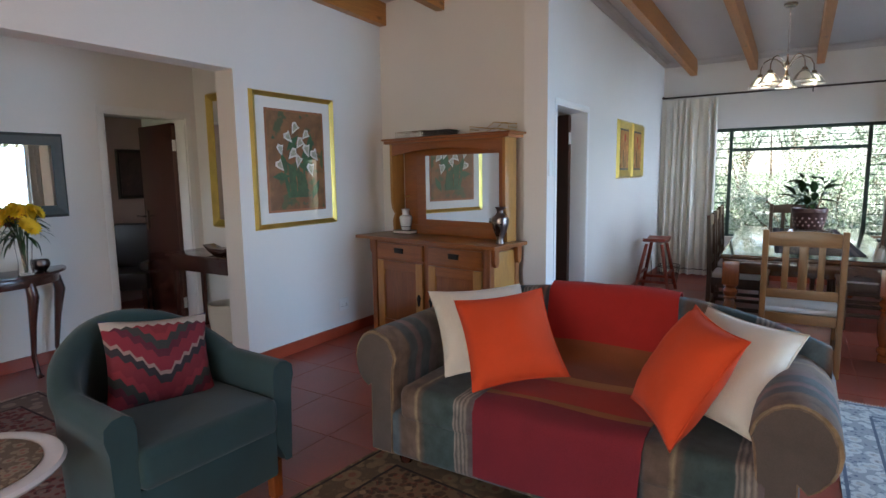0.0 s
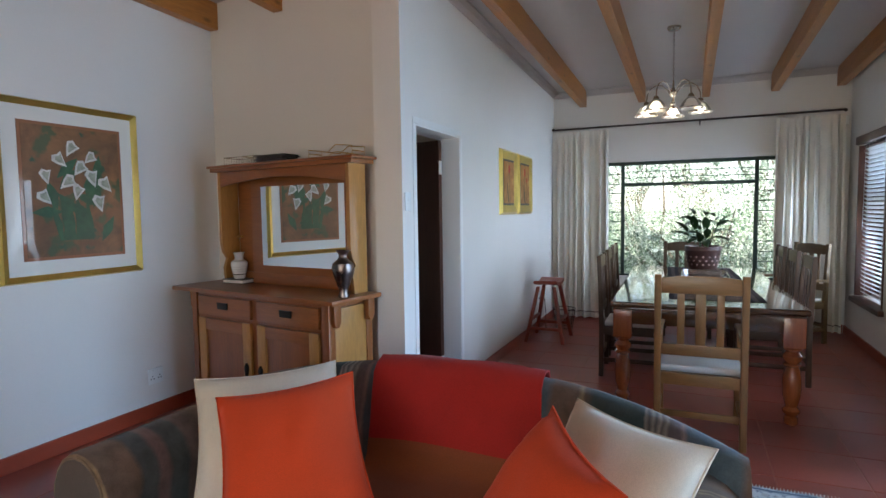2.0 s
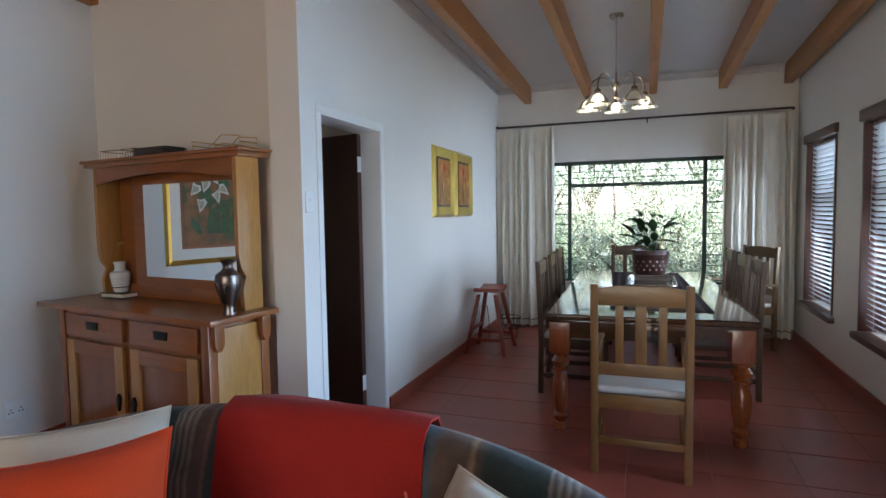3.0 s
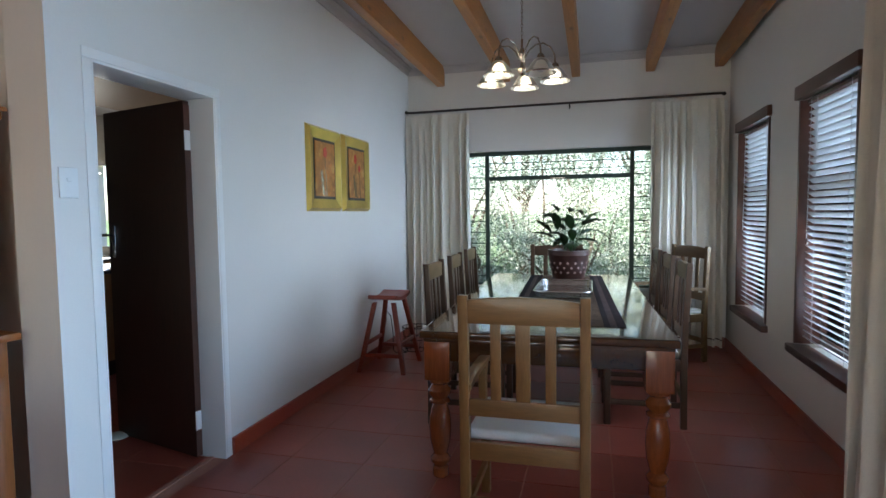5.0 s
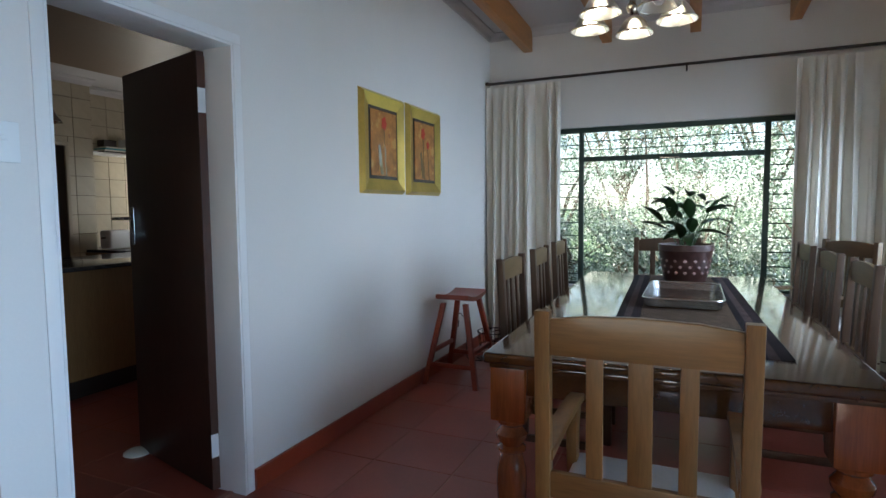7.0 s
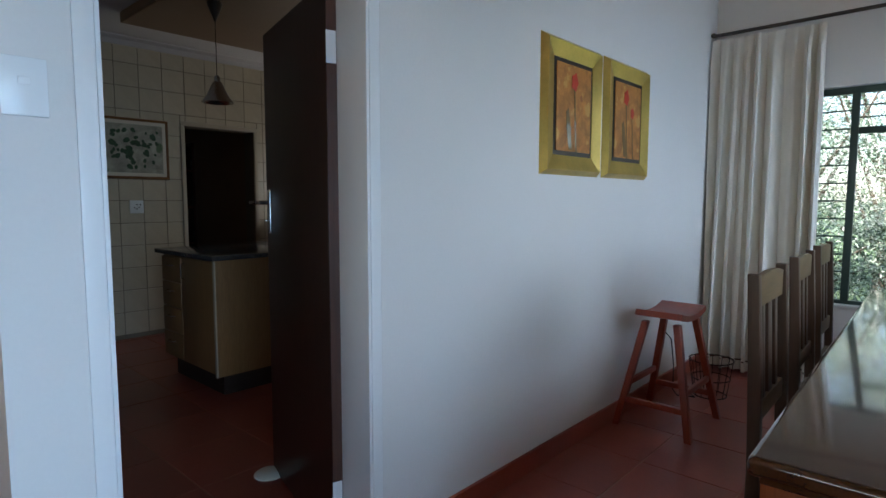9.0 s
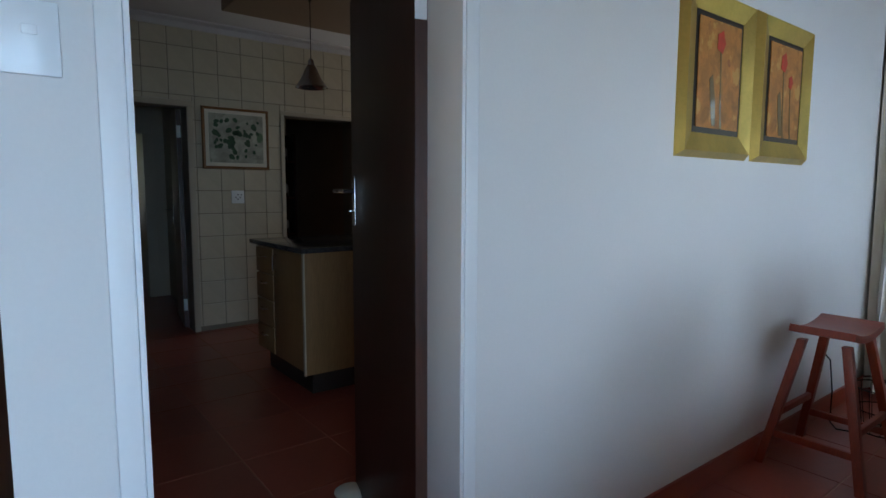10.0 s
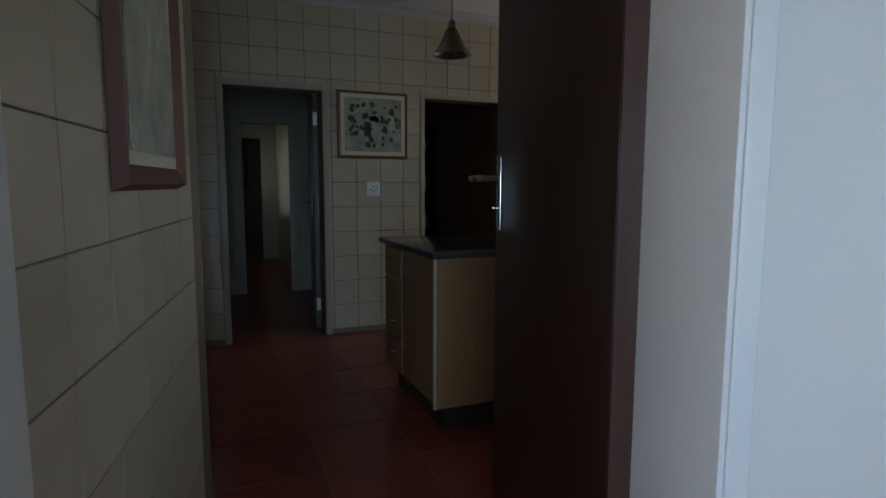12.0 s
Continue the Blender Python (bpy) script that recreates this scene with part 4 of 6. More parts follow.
part("rim", tube([(1.05 * u, 1.04 * v, 0.048) for u, v in corner + corner[:1]], 0.007, 8), STEEL, tray, "pale metal rim")
side_wall = bmesh.new()
lo = [side_wall.verts.new((u, v, 0.004)) for u, v in corner]
hi = [side_wall.verts.new((1.05 * u, 1.04 * v, 0.048)) for u, v in corner]
for k in range(len(corner)):
    side_wall.faces.new((lo[k], lo[(k + 1) % len(lo)], hi[(k + 1) % len(hi)], hi[k]))
bmesh.ops.solidify(side_wall, geom=side_wall.faces[:], thickness=0.004)
part("side", side_wall, STEEL, tray)
pot = thing("plant_pot", pose(0.335, 7.23, TZ + 0.006), "maroon clay pot with pale dots holding a leafy plant", "plant pot")
part("pot_body", lathe([(0.0, 0), (0.12, 0.0), (0.132, 0.01), (0.162, 0.14), (0.172, 0.215), (0.178, 0.222), (0.178, 0.262), (0.165, 0.264), (0.158, 0.23), (0.0, 0.23)], 32), POT, pot)
part("soil", lathe([(0.0, 0.23), (0.156, 0.232), (0.11, 0.245), (0.0, 0.25)], 20), SOIL, pot)
POTDOT = paint("pot_dot_buff", (0.30, 0.20, 0.18), 0.5, var=0.2)
dotm = mesh_of(box((0, 0, 0), (0.018, 0.006, 0.018), 0.003), "dot", POTDOT)
for i in range(16):
    for zz, rr in ((0.075, 0.1475), (0.115, 0.1565), (0.155, 0.1645)):
        a = 2 * math.pi * (i + (0.5 if zz == 0.115 else 0)) / 16
        d = new("dot", dotm)
        d.parent = pot
        d.matrix_basis = pose(rr * math.cos(a), rr * math.sin(a), zz, 0, 0, math.degrees(a) + 90) @ pose(0, 0, 0, 0, 45, 0)
plant = thing("houseplant", pose(0.335, 7.23, TZ + 0.25), "dark green leafy houseplant growing in the maroon pot", "plant")
rnd = random.Random(5)


def leaf_mesh(length, width, droop):
    g = []
    for i in range(8):
        s = i / 7
        w = width * (math.sin(math.pi * min(1, s * 0.98 + 0.02)) ** 0.75) * (1 - 0.25 * s) + 0.0008
        x, z = length * s, -droop * s * s * length
        g.append([(x, -w / 2, z + 0.10 * w), (x, 0, z - 0.06 * w), (x, w / 2, z + 0.10 * w)])
    return mesh_of(sheet(g, 0.0012), "leaf", LEAFMAT, 60)


leaf_kinds = [leaf_mesh(0.17, 0.085, 0.5), leaf_mesh(0.15, 0.078, 0.7), leaf_mesh(0.19, 0.088, 0.3)]
for i in range(30):
    a, up = rnd.uniform(0, 360), rnd.uniform(48, 88)
    r = rnd.uniform(0.01, 0.05)
    L = rnd.uniform(0.12, 0.36) * (0.5 + up / 130)
    base = Vector((r * math.cos(radians(a)), r * math.sin(radians(a)), -0.02))
    tip = base + L * Vector((math.cos(radians(a)) * math.cos(radians(up)), math.sin(radians(a)) * math.cos(radians(up)), math.sin(radians(up))))
    part("stem", tube([base, (base + tip) / 2 + Vector((0, 0, 0.012)), tip], 0.0022, 5), LEAFMAT, plant)
    lf = new("leaf", leaf_kinds[i % 3])
    lf.parent = plant
    lf.matrix_basis = pose(*tip, 0, -rnd.uniform(0, 65), a + rnd.uniform(-30, 30)) @ pose(0, 0, 0, rnd.uniform(-25, 25), 0, 0)

# chandelier
SHADE, _t, _b = nodes_of("frosted_shade", 0.35)
_b.inputs["Base Color"].default_value = (0.92, 0.89, 0.80, 1)
_b.inputs["Transmission Weight"].default_value = 0.7
_b.inputs["IOR"].default_value = 1.2
BULB, _t, _b = nodes_of("lit_bulb", 0.4)
_b.inputs["Emission Color"].default_value, _b.inputs["Emission Strength"].default_value = (1.0, 0.90, 0.72, 1), 10.0
ch = thing("chandelier", pose(0.05, 6.28, -0.022), "five-armed nickel chandelier with lit frosted glass shades", "chandelier")
part("ceiling_rose", lathe([(0.0, 3.072), (0.045, 3.074), (0.058, 3.087), (0.06, 3.106), (0.0, 3.1065)], 24), BRONZE, ch)
links = bmesh.new()
for i in range(17):
    z = 3.06 - i * 0.0256
    pts = [(0.008 * math.cos(k * math.pi / 4) * (1 if i % 2 else 0), 0.008 * math.cos(k * math.pi / 4) * (0 if i % 2 else 1), z + 0.017 * math.sin(k * math.pi / 4)) for k in range(9)]
    tube(pts, 0.0022, 5, links)
part("chain", links, BRONZE, ch)
part("stem", lathe([(0.0, 2.38), (0.012, 2.385), (0.026, 2.40), (0.03, 2.425), (0.014, 2.445), (0.01, 2.48), (0.024, 2.50), (0.03, 2.53), (0.016, 2.555), (0.008, 2.575), (0.008, 2.635), (0.0, 2.64)], 20), BRONZE, ch)
for i in range(5):
    a = radians(72 * i + 20)
    ca, sa = math.cos(a), math.sin(a)
    arc = [(0.02, 2.50), (0.05, 2.555), (0.10, 2.60), (0.155, 2.61), (0.205, 2.585), (0.235, 2.53), (0.24, 2.47)]
    arm = part("arm", tube([(r * ca, r * sa, z) for r, z in arc], 0.006, 8), BRONZE, ch)
    cx, cy = 0.24 * ca, 0.24 * sa
    part("cup", lathe([(0.0, 2.475), (0.018, 2.472), (0.026, 2.455), (0.028, 2.435), (0.0, 2.43)], 16, (cx, cy, 0)), BRONZE, arm)
    part("shade", lathe([(0.026, 2.445), (0.042, 2.436), (0.064, 2.412), (0.084, 2.378), (0.101, 2.351), (0.106, 2.344), (0.103, 2.343), (0.097, 2.351), (0.080, 2.378), (0.060, 2.408), (0.038, 2.432), (0.022, 2.44)], 24, (cx, cy, 0)), SHADE, arm, "frosted glass bell shade")
    part("shade_rim", lathe([(0.102, 2.347), (0.1045, 2.352), (0.108, 2.347), (0.1045, 2.341), (0.102, 2.347)], 24, (cx, cy, 0), None, False), BRONZE, arm)
    part("bulb", lathe([(0.0, 2.425), (0.012, 2.42), (0.014, 2.405), (0.026, 2.388), (0.028, 2.372), (0.018, 2.356), (0.0, 2.350)], 14, (cx, cy, 0)), BULB if i < 4 else CERAMIC, arm, "lit warm bulb" if i < 4 else "unlit white bulb")

# stool beside the window
st = thing("bar_stool", pose(-1.248, 7.01, 0) @ Matrix.Diagonal((1, 1, 0.945, 1)), "red-stained wooden saddle stool against the wall", "stool")
g = [[(x, y, 0.655 + 0.10 * (abs(y) / 0.2) ** 2 * 0.12 + 0.02 * (abs(y) / 0.2) ** 2) for x in [-0.13 + 0.052 * i for i in range(6)]] for y in [-0.20 + 0.04 * j for j in range(11)]]
part("seat", sheet(g, -0.035), STOOL, st)
for sx in (-1, 1):
    for sy in (-1, 1):
        lb = prism([(-0.019, 0), (0.019, 0), (0.019, 0.645), (-0.019, 0.645)], 0.038, 0, -0.019, None, 0.004)
        lb.transform(Matrix(((1, 0, -sx * 0.18, sx * 0.205), (0, 1, -sy * 0.15, sy * 0.24), (0, 0, 1, 0), (0, 0, 0, 1))))
        part("leg", lb, STOOL, st)
for sx in (-1, 1):
    part("stretcher", box((sx * 0.158, 0, 0.26), (0.022, 0.38, 0.034), 0.003), STOOL, st)
for sy in (-1, 1):
    part("stretcher", box((0, sy * 0.215, 0.16), (0.32, 0.022, 0.034), 0.003), STOOL, st)
wire = solid("power_cable", tube([(0.0, 0.0, 0.30), (0.02, -0.03, 0.36), (0.0, -0.06, 0.40), (0.03, -0.03, 0.43), (0.05, 0.02, 0.38), (0.06, 0.05, 0.2), (0.05, 0.08, 0.02), (0.1, 0.02, 0.008), (0.2, 0.06, 0.008), (0.12, 0.15, 0.008)], 0.004, 6), BLACKMETAL,
              "black power cable hanging from a wall socket", "cable", "", "", pose(-1.46, 7.45, 0))
bas = thing("wire_basket", pose(-1.20, 7.62, 0), "small dark wire basket behind the stool", "basket")
for z, r in ((0.012, 0.10), (0.13, 0.12), (0.25, 0.135)):
    part("ring", tube([(r * math.cos(k * math.pi / 12), r * math.sin(k * math.pi / 12), z) for k in range(25)], 0.004, 5), BLACKMETAL, bas)
for k in range(14):
    a = k * math.pi / 7
    part("wire", tube([(0.10 * math.cos(a), 0.10 * math.sin(a), 0.01), (0.135 * math.cos(a), 0.135 * math.sin(a), 0.25)], 0.0025, 5), BLACKMETAL, bas)


def framed(name, at, w, h, rail, depth, frame_mat, label, category, art, mount=0.0, mount_mat=None, inner=None, group=""):
    """A frame of four mitred rails hung on a wall; it faces local -y and is centred on its origin."""
    ob = thing(name, at, label, category, group)
    for ang, ln, off in ((0, w, h / 2), (180, w, h / 2), (90, h, w / 2), (270, h, w / 2)):
        bm = bmesh.new()
        a, b = ln / 2, off
        prof = [(0.0, 0.0), (rail * 0.25, -depth), (rail * 0.55, -depth * 0.75), (rail, -depth * 0.45), (rail, 0.0)]
        r0 = [bm.verts.new((-a + u, v, b - u)) for u, v in prof]
        r1 = [bm.verts.new((a - u, v, b - u)) for u, v in prof]
        for i in range(len(prof)):
            bm.faces.new((r0[i], r0[(i + 1) % len(prof)], r1[(i + 1) % len(prof)], r1[i]))
        bm.faces.new(r0[::-1]), bm.faces.new(r1)
        bmesh.ops.rotate(bm, verts=bm.verts[:], cent=(0, 0, 0), matrix=Matrix.Rotation(radians(ang), 3, "Y"))
        bmesh.ops.recalc_face_normals(bm, faces=bm.faces[:])
        part("rail", bm, frame_mat, ob)
    iw, ih = w - 2 * rail, h - 2 * rail
    if mount:
        part("mount", box((0, -0.008, 0), (iw + 0.004, 0.008, ih + 0.004)), mount_mat, ob)
        iw, ih = iw - 2 * mount, ih - 2 * mount
        if inner:
            part("inner_border", box((0, -0.0135, 0), (iw, 0.003, ih)), inner, ob)
            iw, ih = iw - 0.04, ih - 0.04
    part("art", box((0, -0.0165, 0), (iw, 0.003, ih)), art, ob)
    return ob


CALLA = picture("calla_painting", (0.20, 0.088, 0.030), [((0.07, 0.085, 0.03), 0.55), ((0.04, 0.08, 0.035), 0.62)], 6)
ARTTAN = paint("art_border_tan", (0.28, 0.10, 0.035), 0.5, var=0.1, coat=0.9)
LILYLEAF = paint("painted_leaf", (0.03, 0.09, 0.035), 0.5, var=0.4, big=14, coat=0.9)
LILYSHADE = paint("painted_lily_shade", (0.34, 0.35, 0.27), 0.5, var=0.35, big=30, coat=0.9)
LILY = paint("painted_lily", (0.62, 0.60, 0.56), 0.5, var=0.25, big=20, coat=0.9)
cal = framed("lily_painting", pose(-3.373, 3.06, 1.622, 0, 0, 90), 0.905, 1.09, 0.045, 0.035, GOLD, "framed painting of white lilies on brown in a gilt frame", "painting", CALLA, 0.085, MAT, ARTTAN)
rnd = random.Random(3)
for i in range(11):
    x, z = ((-0.02, 0.27), (0.10, 0.22), (-0.09, 0.19), (0.03, 0.15), (-0.18, 0.09), (-0.05, 0.06), (0.11, 0.09), (0.2, 0.05), (-0.19, -0.04), (0.01, 0.0), (0.15, -0.07))[i]
    a = rnd.uniform(-50, 50)
    s = rnd.uniform(1.0, 1.25)
    pts = [(0, -0.05), (0.022, -0.01), (0.045, 0.03), (0.02, 0.032), (-0.005, 0.05), (-0.03, 0.03), (-0.022, -0.005)]
    rot = [(s * (u * math.cos(radians(a)) - v * math.sin(radians(a))) + x, s * (u * math.sin(radians(a)) + v * math.cos(radians(a))) + z) for u, v in pts]
    part("painted_flower", prism(rot, 0.0010, 1, -0.0207 - 0.00006 * i), LILY, cal)
    inner = [(x + 0.62 * (u - x) + 0.003, z + 0.62 * (v - z) + 0.004) for u, v in rot]
    part("painted_shade", prism(inner, 0.0005, 1, -0.0214 - 0.00006 * i), LILYSHADE, cal)
    leaf_at = (x + rnd.uniform(-0.08, 0.08), z - rnd.uniform(0.05, 0.16))
    b = radians(rnd.uniform(0, 360))
    part("painted_leaf", prism([(leaf_at[0] + r * math.cos(b + q), leaf_at[1] + r * math.sin(b + q)) for r, q in ((0.10, 0), (0.05, 0.5), (0.035, 1.5), (0.09, 3.1), (0.035, 4.8), (0.05, 5.8))], 0.0005, 1, -0.0184 - 0.00006 * i), LILYLEAF, cal)
for i in range(13):
    x0, a = -0.10 + 0.016 * i, rnd.uniform(-16, 16)
    ln = rnd.uniform(0.16, 0.3)
    pts = [(x0 - 0.008, -0.30), (x0 + 0.012, -0.30), (x0 + 0.022 + ln * 0.3 * math.sin(radians(a)), -0.2), (x0 + ln * math.sin(radians(a)), -0.30 + ln), (x0 - 0.02 + ln * 0.4 * math.sin(radians(a)), -0.18)]
    part("painted_stem", prism(pts, 0.0010, 1, -0.0192 - 0.0001 * i), LILYLEAF, cal)

POPPY = picture("poppy_painting", (0.42, 0.17, 0.035), [((0.55, 0.30, 0.08), 0.58), ((0.30, 0.10, 0.03), 0.66)], 14, 0.0)
REDPAINT = paint("painted_red", (0.55, 0.03, 0.012), 0.5, var=0.3, big=30, coat=0.9)
OLIVE = paint("painted_olive", (0.16, 0.10, 0.03), 0.5, var=0.3, big=20, coat=0.9)


def poppy(y, tall):
    ob = framed("poppy_picture", pose(-1.499, y, 1.747, 0, 0, 90), 0.565, 0.65, 0.095, 0.032, GOLD, "poppy painting in a wide brushed gold frame", "picture", POPPY, 0.022, DARKFRAME, None, "pair of poppy pictures")
    for cx, cz, s in ((0.0 if tall else -0.03, 0.13, 1.0), (0.05, 0.05, 0.7))[: 1 if tall else 2]:
        pts = [(cx + s * r * math.cos(k * math.pi / 5), cz + s * r * 1.25 * math.sin(k * math.pi / 5)) for k, r in enumerate((0.034, 0.028, 0.04, 0.03, 0.036, 0.028, 0.038, 0.03, 0.036, 0.028))]
        part("painted_flower", prism(pts, 0.001, 1, -0.0199 - 0.0003 * s), REDPAINT, ob)
        part("painted_stem", prism([(cx - 0.004, cz - 0.03), (cx + 0.005, cz - 0.03), (cx + 0.022, -0.16), (cx + 0.034, -0.21), (cx + 0.018, -0.21), (cx + 0.008, -0.14)], 0.001, 1, -0.0189 - 0.0003 * s), OLIVE, ob)
    part("painted_leaf", prism([(-0.08, -0.02), (-0.055, 0.0), (-0.03, -0.1), (-0.02, -0.2), (-0.05, -0.2), (-0.07, -0.1)], 0.001, 1, -0.0196), OLIVE, ob)


poppy(6.256, True)
poppy(6.868, False)

# wall switches and sockets
sw = thing("light_switch", pose(-1.4975, 4.015, 1.535), "white plastic light switch beside the kitchen door", "light switch")
part("plate", box((0.004, 0, 0), (0.009, 0.085, 0.122), 0.004), PLASTIC, sw)
part("rocker", box((0.0095, 0, 0.012), (0.004, 0.022, 0.016), 0.002, Euler((0, radians(5), 0)).to_matrix()), PLASTIC, sw)
sk = thing("wall_socket", pose(-3.3725, 3.582, 0.298), "white double wall socket", "wall socket", "wall sockets")
part("plate", box((0.004, 0, 0), (0.009, 0.125, 0.115), 0.004), PLASTIC, sk)
for y in (-0.03, 0.03):
    part("switch", box((0.0095, y, 0.035), (0.004, 0.02, 0.014), 0.002), PLASTIC, sk)
    for dy, dz in ((0, 0.0), (-0.011, -0.02), (0.011, -0.02)):
        part("hole", box((0.0083, y + dy, dz), (0.0015, 0.008, 0.008), 0.0005), BLACKMETAL, sk)

# ---- sideboard ----
SIDEBOARD_AT = pose(-2.384, 4.007, 0, 0, 0, -9.02)
sbd = thing("sideboard", SIDEBOARD_AT @ Matrix.Diagonal((1, 1, 1.012, 1)), "carved wooden mirror-backed sideboard with drawers and panelled doors", "sideboard")
SW, SD = 1.36, 0.40
hx = SW / 2
part("body", span(-hx + 0.03, hx - 0.03, -SD + 0.012, 0.0, 0.06, 0.905, 0.003), SIDEB, sbd)
for sx in (-1, 1):
    for y in (-SD + 0.02, -0.03):
        part("corner_post", box((sx * (hx - 0.028), y, 0.452), (0.056, 0.056, 0.904), 0.005), SIDEB, sbd)
    # the sides take the lit copy of the wood
    part("side_panel", box((sx * (hx - 0.020), -SD / 2, 0.47), (0.022, SD - 0.10, 0.80), 0.003), SIDEBLIT, sbd, "wooden side panel, window light put into its golden colour")
    for y in (-SD + 0.035, -0.05):
        part("corbel", prism([(y - 0.03, 0.905), (y + 0.03, 0.905), (y + 0.03, 0.80), (y + 0.012, 0.765), (y - 0.012, 0.765), (y - 0.03, 0.80)], 0.036 * sx, 0, sx * (hx + 0.0005), None, 0.004), SIDEB, sbd)
part("countertop", box((-0.06, -SD / 2 - 0.012, 0.92), (SW + 0.25, SD + 0.06, 0.03), 0.008), SIDEBX, sbd)
for sx in (-1, 1):
    cx = sx * 0.315
    dr = part("drawer", box((cx, -SD - 0.002, 0.815), (0.565, 0.022, 0.13), 0.004), SIDEBX, sbd)
    part("pull", prism([(cx - 0.055, 0.845), (cx + 0.055, 0.845), (cx + 0.05, 0.80), (cx - 0.05, 0.80)], -0.012, 1, -SD - 0.0125, None, 0.003), BLACKMETAL, dr, "dark cast metal pull")
    d = thing("cupboard_door")
    d.parent = sbd
    for a, b, c, e in ((cx - 0.28, cx - 0.20, 0.10, 0.725), (cx + 0.20, cx + 0.28, 0.10, 0.725), (cx - 0.20, cx + 0.20, 0.645, 0.725), (cx - 0.20, cx + 0.20, 0.10, 0.19)):
        part("door_rail", span(a, b, -SD - 0.016, -SD + 0.006, c, e, 0.003), SIDEBLIT if c < 0.5 and e > 0.5 else SIDEBX, d)
    part("door_panel", span(cx - 0.20, cx + 0.20, -SD - 0.004, -SD + 0.006, 0.19, 0.645, 0.002), SIDEB, d)
    part("door_knob", prism([(cx - sx * 0.245, 0.46), (cx - sx * 0.228, 0.43), (cx - sx * 0.245, 0.36), (cx - sx * 0.262, 0.43)], -0.02, 1, -SD - 0.0165, None, 0.003), BLACKMETAL, d)
part("plinth", span(-hx + 0.05, hx - 0.05, -SD + 0.03, -0.01, 0.0, 0.06), SIDEBX, sbd)
# hutch
part("back_panel", span(-hx + 0.08, hx - 0.08, -0.03, -0.012, 0.936, 1.745), SIDEBX, sbd)
HD = 0.17
for sx in (-1, 1):
    part("hutch_side", prism([(-HD, 1.76), (-0.012, 1.76), (-0.012, 0.9355), (-HD + 0.03, 0.9355), (-HD + 0.02, 1.05), (-HD + 0.045, 1.12), (-HD + 0.012, 1.17), (-HD, 1.24)], 0.03 * sx, 0, sx * (hx - 0.055), None, 0.003), SIDEBLIT, sbd, "wooden hutch side, window light put into its golden colour")
    bx = sx * (hx - 0.06)
    part("scroll_bracket", prism([(bx, 1.745), (bx - sx * 0.17, 1.745), (bx - sx * 0.13, 1.72), (bx - sx * 0.07, 1.712), (bx - sx * 0.03, 1.69), (bx, 1.66)], 0.016, 1, -HD + 0.022, None, 0.002), SIDEB, sbd)
    part("sconce_arm", tube([(sx * (hx - 0.1), -0.05, 1.285), (sx * (hx - 0.13), -0.09, 1.28), (sx * (hx - 0.2), -0.10, 1.285)], 0.008, 8), BRASS, sbd, "small brass bracket") if sx < 0 else None
arch = [(-hx + 0.0555, 1.76), (hx - 0.0555, 1.76), (hx - 0.0555, 1.655)] + [(hx * 0.9 - (1.8 * hx) * k / 12, 1.655 + 0.05 * math.sin(math.pi * k / 12)) for k in range(13)] + [(-hx + 0.0555, 1.655)]
part("arched_apron", prism(arch, 0.018, 1, -HD + 0.002, None, 0.002), SIDEBX, sbd)
part("top_shelf", box((0, -HD / 2 - 0.006, 1.774), (SW + 0.05, HD + 0.045, 0.028), 0.006), SIDEBX, sbd)
part("cornice", box((0, -HD / 2 - 0.008, 1.797), (SW + 0.09, HD + 0.07, 0.018), 0.006), SIDEBX, sbd)
part("mirror_surround", span(-0.40, 0.575, -0.075, -0.0305, 1.02, 1.70, 0.004), SIDEBX, sbd)
part("mirror", span(-0.285, 0.53, -0.079, -0.0752, 1.078, 1.645), MIRROR, sbd, "large bevelled mirror glass")
part("splash_rail", span(-hx + 0.09, hx - 0.09, -0.05, -0.031, 0.936, 1.02, 0.004), SIDEBX, sbd)


def on_sideboard(x, y, z, rz=0):
    return SIDEBOARD_AT @ pose(x, y, z * 1.012, 0, 0, rz)


bk = thing("book", on_sideboard(-0.535, -0.10, 0.9355, 6), "closed book with dark cover on the sideboard", "book")
part("pages", box((0, 0, 0.018), (0.20, 0.125, 0.022), 0.001), MAT, bk)
part("cover", box((0, 0, 0.004), (0.21, 0.135, 0.006), 0.001), DARKFRAME, bk)
part("cover", box((0, 0, 0.032), (0.21, 0.135, 0.006), 0.001), DARKFRAME, bk)
vz = thing("white_vase", on_sideboard(-0.53, -0.10, 0.971), "white ceramic vase with ribbed sides on a book", "vase")
part("vase_body", lathe([(0.0, 0), (0.038, 0.0), (0.042, 0.006), (0.054, 0.06), (0.062, 0.11), (0.058, 0.128), (0.036, 0.14), (0.032, 0.155), (0.036, 0.185), (0.042, 0.196), (0.036, 0.196), (0.028, 0.16), (0.0, 0.15)], 24), CERAMIC, vz)
for z in (0.03, 0.048, 0.066, 0.084):
    part("band", lathe([(0.046 + z * 0.14, z), (0.049 + z * 0.145, z + 0.003), (0.046 + z * 0.14, z + 0.006)], 24, (0, 0, 0), None, False), DARKFRAME if z < 0.04 else CERAMIC, vz)
pv = thing("pewter_vase", on_sideboard(0.67, -0.26, 0.9355), "dark pewter vase with narrow neck on the sideboard", "vase")
part("vase_body", lathe([(0.0, 0), (0.034, 0.0), (0.036, 0.01), (0.027, 0.03), (0.034, 0.06), (0.06, 0.13), (0.071, 0.175), (0.064, 0.21), (0.034, 0.235), (0.026, 0.25), (0.028, 0.268), (0.044, 0.29), (0.04, 0.29), (0.022, 0.262), (0.0, 0.25)], 28), PEWTER, pv)
